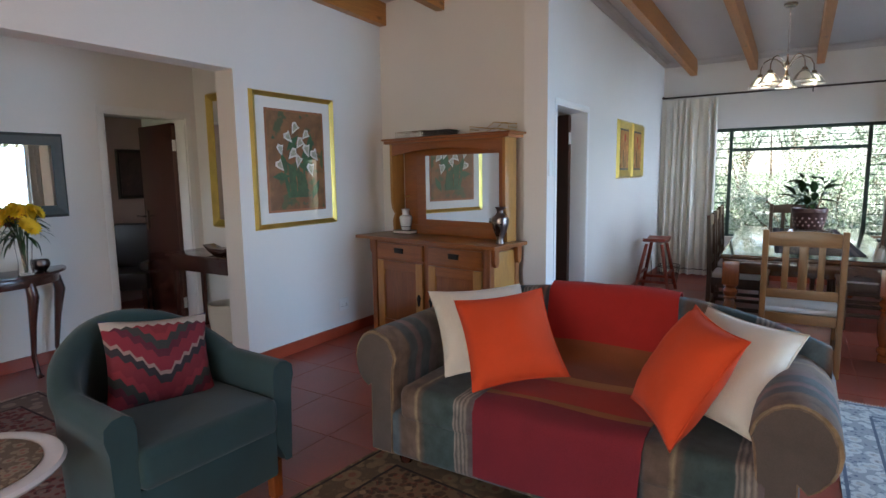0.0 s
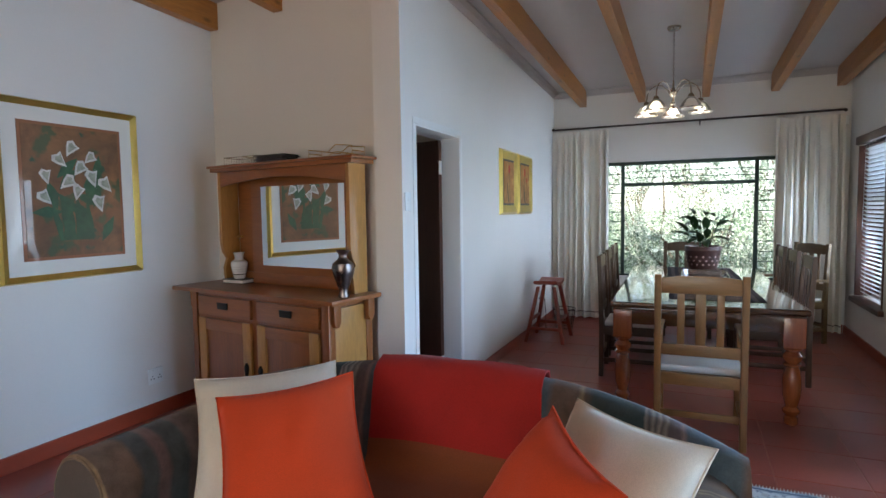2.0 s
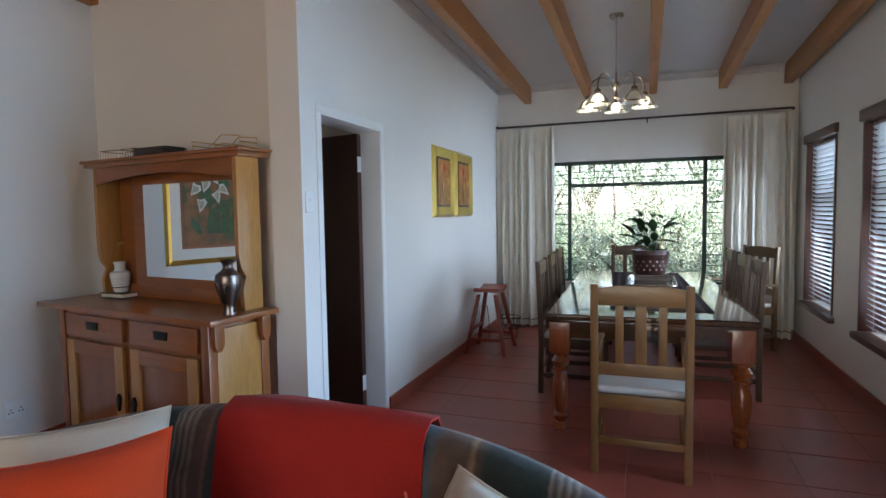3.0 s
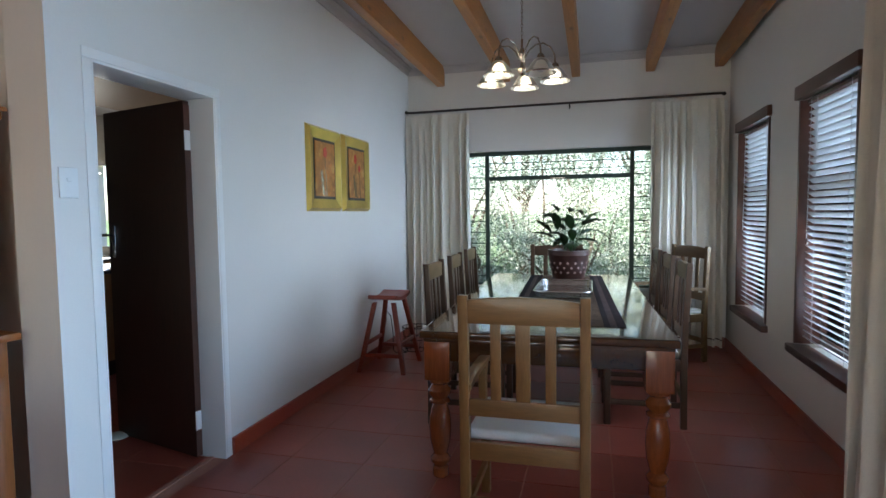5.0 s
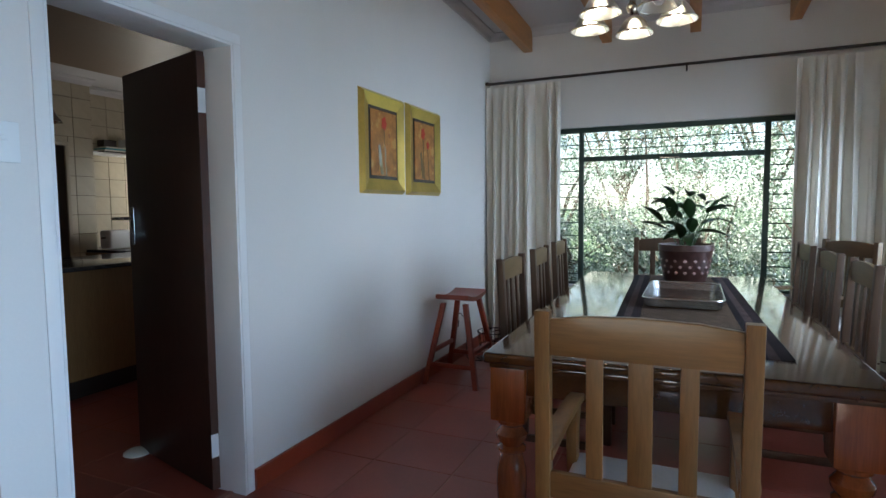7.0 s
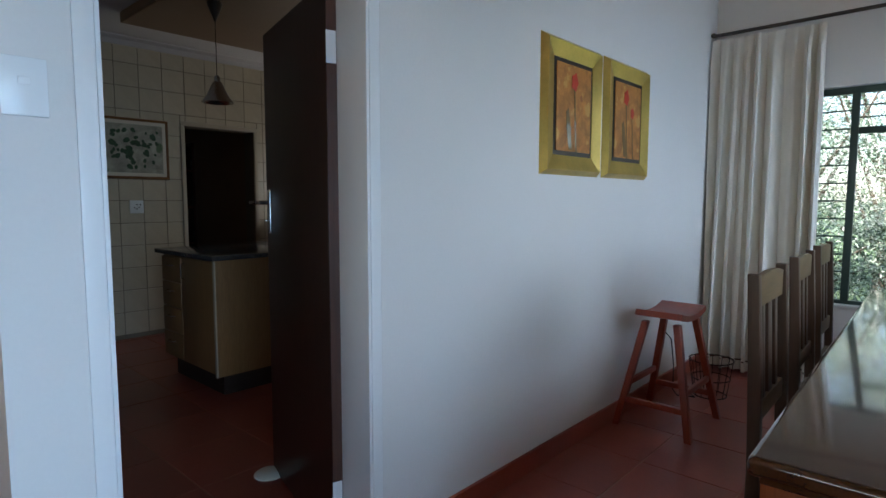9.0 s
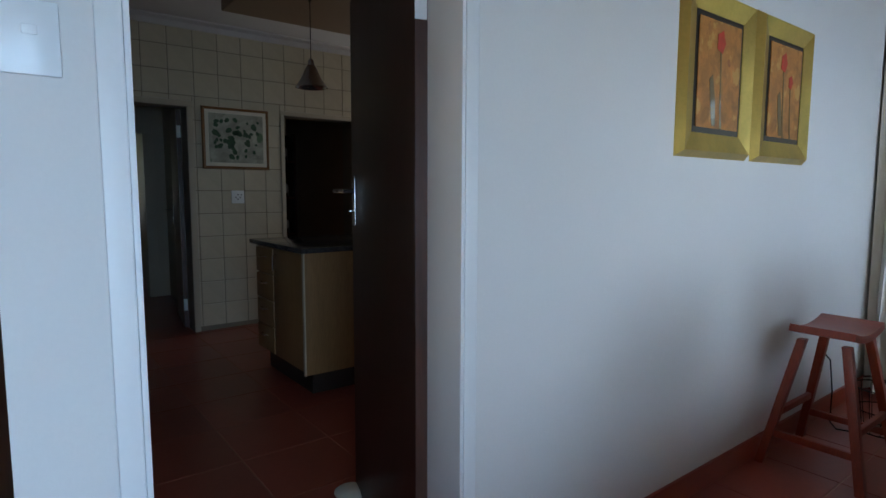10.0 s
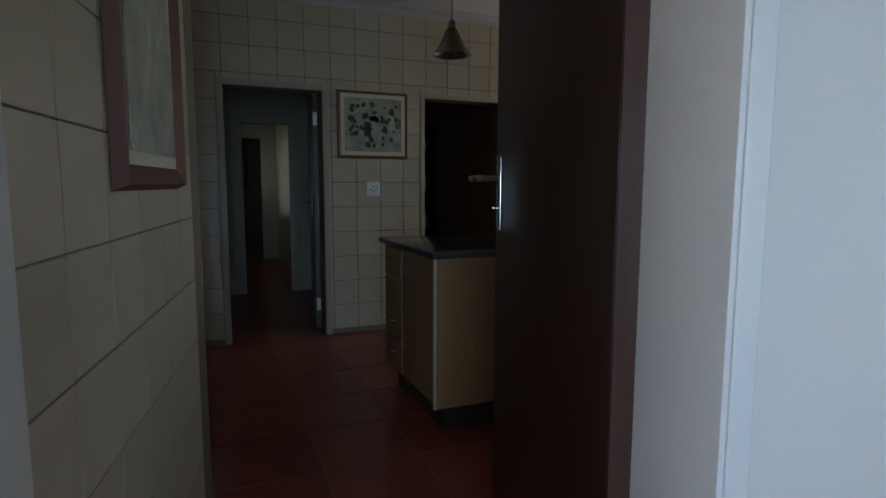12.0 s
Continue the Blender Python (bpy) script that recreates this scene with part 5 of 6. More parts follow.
part("lip", prism([(0.025, 0.28), (0.062, 0.292), (0.03, 0.291)], 0.026, 1, -0.013, None, 0.002), PEWTER, pv)


def wire_rack(at, w, d, h, n, label):
    ob = thing("wire_rack", at, label, "wire rack")
    for z in (0.003, h):
        part("hoop", tube([(-w / 2, -d / 2, z), (w / 2, -d / 2, z), (w / 2, d / 2, z), (-w / 2, d / 2, z), (-w / 2, -d / 2, z)], 0.0028, 5), BRONZE, ob)
    for k in range(n + 1):
        x = -w / 2 + w * k / n
        part("wire", tube([(x, -d / 2, h), (x, -d / 2, 0.003), (x, d / 2, 0.003), (x, d / 2, h)], 0.002, 5), BRONZE, ob)
    return ob


wire_rack(on_sideboard(-0.50, -0.09, 1.8085), 0.17, 0.13, 0.055, 6, "small nickel wire rack on top of the sideboard")
wire_rack(on_sideboard(-0.30, -0.09, 1.8085), 0.15, 0.13, 0.055, 6, "small nickel wire rack on top of the sideboard")
lad = thing("wire_basket", on_sideboard(0.48, -0.09, 1.8085), "zigzag brass wire basket on top of the sideboard", "basket")
for y in (-0.06, 0.06):
    part("wire", tube([(-0.19, y, 0.004), (-0.19, y, 0.055), (-0.02, y, 0.03), (0.05, y, 0.075), (0.19, y, 0.06), (0.19, y, 0.004), (0.05, y, 0.03), (-0.02, y, 0.004), (-0.19, y, 0.004)], 0.003, 5), BRASS, lad)
for x in (-0.19, -0.02, 0.05, 0.19):
    part("wire", tube([(x, -0.06, 0.03), (x, 0.06, 0.03)], 0.003, 5), BRASS, lad)
for k in range(6):
    pl = solid("placemat", box((0, 0, 0.004), (0.30, 0.14, 0.007), 0.002), DARKFRAME, "dark woven placemat in a loose stack", "placemat", "stack of placemats", "", on_sideboard(-0.09 + 0.012 * math.sin(k * 2.1), -0.09, 1.809 + 0.0085 * k, 4 * math.sin(k * 1.7)))

# ---- sofa ----
SOFA_AT = pose(-0.615, 2.275, 0, 0, 0, -0.5) @ Matrix.Diagonal((0.96, 1, 1.08, 1))
sofa = thing("sofa", SOFA_AT, "striped green and brown fabric sofa with rolled arms", "sofa")


def back_top(x):
    u = min(1.0, abs(x) / 1.02)
    return 0.80 - 0.10 * u ** 2.6


def back_line(x):
    u = min(1.0, abs(x) / 1.02)
    return 0.45 - 0.27 * u ** 2.3


bm = bmesh.new()
rings = []
for i in range(33):
    x = -1.02 + 2.04 * i / 32
    top, yc = back_top(x), back_line(x)
    ring = []
    for u, v in ((-0.06, 0.30), (-0.115, 0.48), (-0.10, 0.62), (-0.075, 0.74), (-0.055, 0.80), (-0.025, 0.845), (0.02, 0.855), (0.065, 0.84), (0.09, 0.80), (0.10, 0.70), (0.10, 0.10), (0.0, 0.10)):
        z = v if v < 0.5 else 0.5 + (v - 0.5) * (top - 0.5) / 0.355
        ring.append(bm.verts.new((x, yc + u, z)))
    rings.append(ring)
for a, b in zip(rings, rings[1:]):
    for k in range(len(a)):
        bm.faces.new((a[k], a[(k + 1) % len(a)], b[(k + 1) % len(b)], b[k]))
bm.faces.new(rings[0]), bm.faces.new(rings[-1][::-1])
bmesh.ops.recalc_face_normals(bm, faces=bm.faces[:])
part("backrest", bm, SOFACLOTH, sofa, "", 50)
part("base", box((0, -0.04, 0.17), (1.86, 0.80, 0.22), 0.03, None, 3), SOFACLOTH, sofa)
for sx in (-1, 1):
    part("seat_cushion", box((sx * 0.43, -0.06, 0.33), (0.86, 0.78, 0.17), 0.055, None, 4), SOFACLOTH, sofa)
    cx, roll_r = (0.865, 0.15) if sx > 0 else (-0.985, 0.142)
    scroll = [(cx - sx * 0.085, 0.06), (cx - sx * 0.09, 0.42), (cx - sx * 0.10, 0.50)]
    scroll += [(cx + sx * (roll_r - 0.115) + sx * roll_r * math.cos(a), 0.66 - roll_r + roll_r * math.sin(a)) for a in [math.pi * (0.95 - 1.32 * k / 14) for k in range(15)]]
    scroll += [(cx + sx * 0.055, 0.40), (cx + sx * 0.06, 0.06)]
    part("arm", prism(scroll, 0.72, 1, -0.44, None, 0.016), ARMCLOTH, sofa, "rolled striped arm", 45)
    mx, mz = cx + sx * 0.01, 0.36
    inset = [(mx + (u - mx) * 0.88, mz + (v - mz) * 0.955) for u, v in scroll]
    part("arm_facing", prism(inset, 0.012, 1, -0.449, None, 0.005), FACING, sofa, "dark striped front of the arm", 45)
    part("piping", tube([(u, -0.444, v) for u, v in inset], 0.005, 6), ARMCLOTH, sofa)
    for y in (-0.36, 0.36):
        part("foot", lathe([(0.0, 0.0), (0.03, 0.0), (0.04, 0.03), (0.032, 0.065), (0.0, 0.066)], 14, (sx * 0.88, y, 0)), DARKWOOD, sofa)

# the throw follows the back, the seat and the front of the sofa
THROW, _t, _b = nodes_of("throw_banded_wool", 0.95)
_v = coords(_t)
_uv = _t.nodes.new("ShaderNodeUVMap")
_sp = _t.nodes.new("ShaderNodeSeparateXYZ")
_t.links.new(_uv.outputs[0], _sp.inputs[0])
_f = noise_of(_t, _v, 240, 2)
_c = ramp(_t, _sp.outputs[1], [(0.0, (0.40, 0.014, 0.009)), (0.37, (0.41, 0.014, 0.009)), (0.375, (0.26, 0.065, 0.018)), (0.39, (0.25, 0.062, 0.016)), (0.545, (0.26, 0.065, 0.016)), (0.57, (0.42, 0.17, 0.04)), (0.60, (0.40, 0.15, 0.035)), (0.62, (0.42, 0.030, 0.014)),
                               (0.745, (0.38, 0.032, 0.018)), (0.75, (0.32, 0.12, 0.03)), (0.77, (0.20, 0.012, 0.022)), (1.0, (0.18, 0.012, 0.022))], True)
_c = mixed(_t, 0.35, _c, ramp(_t, _f, [(0.3, (0.45, 0.45, 0.45)), (0.7, (1, 1, 1))]), "MULTIPLY")
_c = mixed(_t, 0.4, _c, ramp(_t, noise_of(_t, _v, 6, 4), [(0.3, (0.65, 0.65, 0.65)), (0.7, (1, 1, 1))]), "MULTIPLY")
_t.links.new(_c, _b.inputs["Base Color"])
_b.inputs["Sheen Weight"].default_value = 0.05
bumped(_t, _b, _f, 0.5, 0.003)
path = [(0.558, 0.54), (0.562, 0.66), (0.555, 0.76), (0.525, 0.816), (0.465, 0.832), (0.415, 0.820), (0.385, 0.78), (0.365, 0.70), (0.345, 0.58), (0.325, 0.47), (0.28, 0.428), (0.18, 0.422), (0.0, 0.424), (-0.2, 0.424), (-0.35, 0.422), (-0.425, 0.408), (-0.462, 0.37), (-0.466, 0.28), (-0.468, 0.18), (-0.47, 0.09)]
ln = [0.0]
for (a, b), (c, d) in zip(path, path[1:]):
    ln.append(ln[-1] + math.hypot(c - a, d - b))
grid, tags = [], []
for k, (y, z) in enumerate(path):
    row = []
    for i in range(23):
        u = i / 22
        x = -0.38 + 0.75 * u + 0.02 * math.sin(4 * u + ln[k] * 3)
        zz = z + (0.010 * math.sin(7 * u + 2.2 * k) if k < 18 else 0) * (0.5 if k in (3, 4, 5) else 0.7)
        dz = (back_top(x) - 0.815) * max(0.0, (z - 0.5) / 0.32) if k < 10 else 0.0
        dy = (back_line(x) - 0.45) if k < 10 else 0.0
        row.append((x, y + dy - (0.012 + 0.006 * math.sin(9 * u + k) if k > 14 else 0), zz + dz + (0.006 if k < 10 else 0.016)))
    grid.append(row)
tb = bmesh.new()
uvl = tb.loops.layers.uv.new("along")
rows = [[tb.verts.new(p) for p in r] for r in grid]
for k in range(len(rows) - 1):
    for i in range(22):
        f = tb.faces.new((rows[k][i], rows[k][i + 1], rows[k + 1][i + 1], rows[k + 1][i]))
        for lp, (kk, ii) in zip(f.loops, ((k, i), (k, i + 1), (k + 1, i + 1), (k + 1, i))):
            lp[uvl].uv = (ii / 22, ln[kk] / ln[-1])
tb.normal_update()
bmesh.ops.solidify(tb, geom=tb.faces[:], thickness=-0.006)
bmesh.ops.recalc_face_normals(tb, faces=tb.faces[:])
throw = thing("throw_blanket", SOFA_AT, "red, rust and maroon banded throw draped over the sofa", "throw")
part("cloth", tb, THROW, throw, "", 60)
fr = bmesh.new()
for i in range(44):
    x, y, z = grid[0][i // 2]
    x += 0.018 * (i % 2)
    tube([(x, y + 0.004, z), (x + 0.004, y + 0.006, z - 0.05)], 0.003, 4, fr)
part("fringe", fr, CREAM, throw, "short knotted fringe")


def cushion(name, at, w, h, t, mat, label, seed, piping=None):
    ob = thing(name, at, label, "cushion", "sofa cushions" if name == "cushion" else "")
    part("cover", pillow(w, h, t, 16, seed), mat, ob, "", 80)
    if piping:
        pts = [(w / 2 * u * (1 - 0.09 * (1 - v * v)), 0, h / 2 * v * (1 - 0.09 * (1 - u * u))) for u, v in
               [(-1 + 2 * k / 10, -1) for k in range(10)] + [(1, -1 + 2 * k / 10) for k in range(10)] + [(1 - 2 * k / 10, 1) for k in range(10)] + [(-1, 1 - 2 * k / 10) for k in range(11)]]
        part("seam", tube(pts, 0.004, 5), piping, ob)
    return ob


def leaning(c, across, up):
    """The pose of a cushion centred at c, from the ways of its width and height."""
    u = Vector(across).normalized()
    v = (Vector(up) - u * Vector(up).dot(u)).normalized()
    m = Matrix((u, v.cross(u), v)).transposed().to_4x4()
    m.translation = c
    return m


cushion("cushion", leaning((-1.189, 2.297, 0.676), (0.738, 0.674, 0.035), (-0.538, 0.556, 0.634)), 0.54, 0.55, 0.17, CREAM, "cream cotton cushion leaning in the sofa corner", 1, CREAM)
cushion("cushion", leaning((-0.975, 2.144, 0.69), (0.786, 0.608, 0.112), (-0.497, 0.513, 0.699)), 0.47, 0.51, 0.19, ORANGE, "bright orange cotton cushion leaning on a cream one", 2, ORANGE)
cushion("cushion", leaning((0.0, 2.237, 0.672), (0.94, -0.32, -0.115), (0.308, 0.659, 0.686)), 0.42, 0.52, 0.17, CREAM, "cream cotton cushion leaning in the sofa corner", 3, CREAM)
cushion("cushion", leaning((-0.137, 1.968, 0.71), (0.521, -0.851, -0.066), (0.471, 0.222, 0.854)), 0.44, 0.49, 0.19, ORANGE, "bright orange cotton cushion tilted on its corner", 4, ORANGE)

# ---- green tub chair ----
TUB_AT = pose(-2.14, 1.04, 0, 0, 0, 87)
tub = thing("tub_chair", TUB_AT @ Matrix.Diagonal((0.90, 1, 1.1, 1)), "dark green upholstered tub armchair", "armchair")
bm = bmesh.new()
rings = []
for i in range(29):
    a = math.pi * (-0.0 + i / 28)
    s = math.sin(a)
    cx, cy = 0.40 * math.cos(a), 0.02 + 0.36 * s
    out = Vector((math.cos(a), s, 0)).normalized()
    top = 0.60 + 0.20 * s ** 1.15
    ring = []
    for u, v in ((-0.055, 0.25), (-0.06, 0.42), (-0.062, 0.9), (-0.05, 0.97), (-0.015, 1.0), (0.03, 0.99), (0.062, 0.95), (0.066, 0.88), (0.05, 0.80), (0.035, 0.16), (0.0, 0.16)):
        z = v if v < 0.5 else v * top
        ring.append(bm.verts.new((cx + out.x * u, cy + out.y * u, z)))
    rings.append(ring)
front = []
for end, r in ((0, rings[0]), (1, rings[-1])):
    front.append([bm.verts.new((v.co.x, -0.36, v.co.z)) for v in r])
for a, b in [(front[0], rings[0])] + list(zip(rings, rings[1:])) + [(rings[-1], front[1])]:
    for k in range(len(a)):
        bm.faces.new((a[k], a[(k + 1) % len(a)], b[(k + 1) % len(b)], b[k]))
bm.faces.new(front[0]), bm.faces.new(front[1][::-1])
bmesh.ops.recalc_face_normals(bm, faces=bm.faces[:])
part("shell", bm, GREENCLOTH, tub, "", 50)
part("seat_cushion", box((0, -0.06, 0.385), (0.69, 0.66, 0.15), 0.045, None, 4), GREENCLOTH, tub)
part("front_panel", box((0, -0.06, 0.215), (0.70, 0.60, 0.21), 0.02), GREENCLOTH, tub)
for x, y in ((-0.36, -0.31), (0.36, -0.31), (-0.26, 0.26), (0.26, 0.26)):
    part("foot", prism([(x - 0.025, 0), (x + 0.025, 0), (x + 0.03, 0.165), (x - 0.03, 0.165)], 0.05, 1, y - 0.025, None, 0.003), REDPINE, tub, "reddish wooden foot")

KILIM, _t, _b = nodes_of("kilim_weave", 0.95)
_v = coords(_t)
_sp = _t.nodes.new("ShaderNodeSeparateXYZ")
_t.links.new(_v, _sp.inputs[0])


def node_math(t, op, a, b=0.0):
    n = t.nodes.new("ShaderNodeMath")
    n.operation = op
    for i, q in enumerate((a, b)):
        if isinstance(q, (int, float)):
            n.inputs[i].default_value = q
        else:
            t.links.new(q, n.inputs[i])
    return n.outputs[0]


_ax = node_math(_t, "ABSOLUTE", _sp.outputs[0])
_saw = node_math(_t, "PINGPONG", _sp.outputs[0], 0.022)
_d = node_math(_t, "SUBTRACT", _sp.outputs[2], node_math(_t, "MULTIPLY", _ax, 0.85))
_d = node_math(_t, "FRACT", node_math(_t, "ADD", node_math(_t, "MULTIPLY", node_math(_t, "ADD", _d, _saw), 3.4), 0.62))
_k = ramp(_t, _d, [(0, (0.20, 0.02, 0.03)), (0.22, (0.03, 0.025, 0.03)), (0.34, (0.30, 0.21, 0.18)), (0.40, (0.22, 0.02, 0.035)), (0.62, (0.10, 0.015, 0.03)), (0.74, (0.04, 0.045, 0.04)), (0.88, (0.26, 0.03, 0.04))], True)
_top = node_math(_t, "GREATER_THAN", node_math(_t, "ADD", _sp.outputs[2], node_math(_t, "MULTIPLY", _saw, 0.6)), 0.165)
_k = mixed(_t, _top, _k, (0.50, 0.46, 0.40))
_top2 = node_math(_t, "GREATER_THAN", _sp.outputs[2], 0.20)
_k = mixed(_t, _top2, _k, (0.03, 0.035, 0.09))
_f = noise_of(_t, _v, 260, 2)
_k = mixed(_t, 0.4, _k, ramp(_t, _f, [(0.3, (0.5, 0.5, 0.5)), (0.7, (1, 1, 1))]), "MULTIPLY")
_t.links.new(_k, _b.inputs["Base Color"])
bumped(_t, _b, _f, 0.6, 0.003)
cushion("kilim_cushion", TUB_AT @ pose(0.05, 0.12, 0.665, -28, 5, -14), 0.47, 0.42, 0.15, KILIM, "kilim cushion in red, black and cream zigzags", 5)

# round lamp table in the foreground
rt = thing("side_table", pose(-2.10, 0.262, 0) @ Matrix.Diagonal((1, 1, 1.08, 1)), "small round table with a pale carved edge and patterned top", "side table")
part("tabletop", lathe([(0.0, 0.475), (0.27, 0.475), (0.315, 0.485), (0.325, 0.497), (0.315, 0.507), (0.27, 0.507), (0.262, 0.503), (0.0, 0.503)], 40), CERAMIC, rt, "pale scalloped edge")
PATT = carpet("inlaid_top", (0.6, 0.6), (0.16, 0.03, 0.03), (0.3, 0.25, 0.18), [(0.35, 0.3, 0.24), (0.05, 0.02, 0.02), (0.28, 0.05, 0.05)], 26)
part("inlay", lathe([(0.0, 0.5035), (0.255, 0.5035), (0.255, 0.507), (0.0, 0.507)], 40), PATT, rt, "dark red floral inlay")
part("pedestal", lathe([(0.02, 0.0), (0.16, 0.0), (0.16, 0.02), (0.06, 0.05), (0.035, 0.12), (0.05, 0.2), (0.03, 0.3), (0.045, 0.42), (0.10, 0.474), (0.0, 0.4745)], 24), DARKWOOD, rt)

# rugs


def rug(name, at, w, l, mat, label):
    ob = thing(name, at, label, "rug")
    nx, ny = 14, 14
    g = [[(-w / 2 + w * i / nx, -l / 2 + l * j / ny, 0.007 + 0.0012 * math.sin(i * 1.9 + j * 2.3)) for i in range(nx + 1)] for j in range(ny + 1)]
    part("weave", sheet(g, 0.006), mat, ob, "", 60)
    for sy in (-1, 1):
        fb = bmesh.new()
        k = -w / 2
        while k < w / 2:
            tube([(k, sy * l / 2, 0.005), (k + 0.004, sy * (l / 2 + 0.035), 0.003)], 0.0022, 4, fb)
            k += 0.016
        tagged(part("fringe", fb, CREAM, ob), "pale knotted fringe", kind="stuff")
    return ob


rug("rug", pose(-0.58, 1.08, 0, 0, 0, -6), 2.35, 1.75, carpet("rug_brown_oriental", (2.35, 1.75), (0.10, 0.055, 0.03), (0.24, 0.16, 0.08), [(0.30, 0.20, 0.10), (0.03, 0.02, 0.015), (0.20, 0.03, 0.02)], 11), "brown and cream oriental rug before the sofa")
rug("rug", pose(1.06, 3.05, 0), 1.20, 1.86, carpet("rug_pale_oriental", (1.20, 1.86), (0.45, 0.46, 0.46), (0.52, 0.52, 0.5), [(0.16, 0.19, 0.23), (0.10, 0.12, 0.16), (0.36, 0.30, 0.26)], 13), "pale grey and cream oriental rug beside the sofa")
rug("rug", pose(-3.35, 0.55, 0, 0, 0, 90), 1.7, 1.9, carpet("rug_red_oriental", (1.7, 1.9), (0.20, 0.045, 0.045), (0.34, 0.26, 0.22), [(0.35, 0.28, 0.24), (0.05, 0.025, 0.03), (0.12, 0.09, 0.10)], 10), "faded red and cream oriental rug in the hall opening")

# ---- hall ----
hm = framed("wall_mirror", pose(-4.9495, 1.675, 1.531, 0, 0, 90), 0.66, 0.672, 0.095, 0.025, GREYFRAME, "square mirror in a flat dark grey frame", "mirror", MIRROR)
gm = framed("gilt_mirror", pose(-4.38, 3.2485, 1.655), 0.70, 1.31, 0.085, 0.05, GOLD, "tall mirror in a deep gilt frame", "mirror", MIRROR)
con = thing("console_table", pose(-4.945, 1.39, 0, 0, 0, 90) @ Matrix.Diagonal((1, 1, 1.042, 1)), "dark polished half-moon console table with cabriole legs", "console table")
half = [(0.52 * math.cos(math.pi + math.pi * k / 20), 0.40 * math.sin(math.pi + math.pi * k / 20)) for k in range(21)]
part("tabletop", prism(half, 0.022, 2, 0.745, None, 0.005), DARKWOOD, con)
part("apron", prism([(0.9 * u, 0.9 * v) for u, v in half], 0.07, 2, 0.675, None, 0.003), DARKWOOD, con)
for ang in (200, 250, 290, 340):
    c, s = math.cos(radians(ang)), math.sin(radians(ang))
    part("leg", tube([(0.44 * c, 0.33 * s, 0.70), (0.46 * c, 0.35 * s, 0.6), (0.43 * c, 0.32 * s, 0.4), (0.40 * c, 0.30 * s, 0.15), (0.43 * c, 0.33 * s, 0.02), (0.45 * c, 0.35 * s, 0.0)], [0.035, 0.04, 0.025, 0.017, 0.018, 0.024], 10), DARKWOOD, con)
bowl = thing("silver_bowl", pose(-4.72, 1.665, 0.80), "small dark silver bowl on the console table", "bowl")
part("bowl_body", lathe([(0.0, 0), (0.03, 0), (0.055, 0.03), (0.062, 0.06), (0.052, 0.09), (0.046, 0.088), (0.05, 0.06), (0.0, 0.02)], 24), PEWTER, bowl)
fv = thing("flower_vase", pose(-4.64, 1.53, 0.80), "clear glass vase of water on the console table", "vase")
part("vase_glass", lathe([(0.0, 0), (0.05, 0), (0.052, 0.01), (0.045, 0.1), (0.06, 0.26), (0.056, 0.26), (0.041, 0.1), (0.046, 0.012), (0.0, 0.012)], 24), VASEGLASS, fv)
fl = thing("flower_bouquet", pose(-4.64, 1.53, 0.8175), "bunch of yellow and dark red flowers in a vase", "flowers")
YEL = paint("petal_yellow", (0.80, 0.55, 0.02), 0.6, var=0.2)
RUST = paint("petal_rust", (0.22, 0.04, 0.02), 0.6, var=0.2)
rnd = random.Random(9)
for i in range(30):
    a, r = rnd.uniform(0, 2 * math.pi), rnd.uniform(0.02, 0.19)
    h = 0.46 - 0.5 * r + rnd.uniform(-0.04, 0.05)
    tip = Vector((r * math.cos(a), r * math.sin(a), h))
    part("stem", tube([(0.01 * math.cos(a), 0.01 * math.sin(a), 0.0), (0.03 * math.cos(a), 0.03 * math.sin(a), 0.25), tip], 0.003, 5), LEAFMAT, fl)
    fb = bmesh.new()
    for ring, (n, R) in enumerate(((14, 0.062), (11, 0.047), (8, 0.028))):
        for k in range(n):
            b = 2 * math.pi * k / n + ring * 0.3
            d = Vector((math.cos(b), math.sin(b), 0.25 + 0.35 * ring))
            side_v = Vector((-math.sin(b), math.cos(b), 0)) * 0.011
            q = [tip + d * 0.006 + side_v * 0.4, tip + d * R * 0.7 + side_v, tip + d * R, tip + d * R * 0.7 - side_v, tip + d * 0.006 - side_v * 0.4]
            vs = [fb.verts.new(p) for p in q]
            fb.faces.new(vs)
    face_way = Vector((math.cos(a), math.sin(a), 0.45)).normalized()
    bmesh.ops.rotate(fb, verts=fb.verts[:], cent=tip, matrix=Vector((0, 0, 1)).rotation_difference(face_way).to_matrix())
    part("blossom", fb, RUST if i % 6 == 0 else YEL, fl, "dark red blossom" if i % 6 == 0 else "yellow blossom", 0)
lm = leaf_mesh(0.13, 0.03, 0.6)
for i in range(26):
    lf = new("leaf", lm)
    lf.parent = fl
    a = rnd.uniform(0, 360)
    lf.matrix_basis = pose(0.06 * math.cos(radians(a)), 0.06 * math.sin(radians(a)), rnd.uniform(0.24, 0.40), 0, rnd.uniform(-30, 40), a)
chest = thing("hall_table", pose(-4.42, 3.02, 0), "dark wooden hall table beneath the gilt mirror", "table")
part("tabletop", box((0, 0, 0.77), (1.05, 0.42, 0.03), 0.006), DARKWOOD, chest)
part("apron", box((0, 0, 0.69), (0.98, 0.36, 0.13), 0.004), DARKWOOD, chest)
for sx in (-1, 1):
    for sy in (-1, 1):
        part("leg", prism([(sx * 0.46 - 0.025, 0.626), (sx * 0.46 + 0.025, 0.626), (sx * 0.46 + 0.014, 0), (sx * 0.46 - 0.014, 0)], 0.04, 1, sy * 0.15 - 0.02, None, 0.003), DARKWOOD, chest)
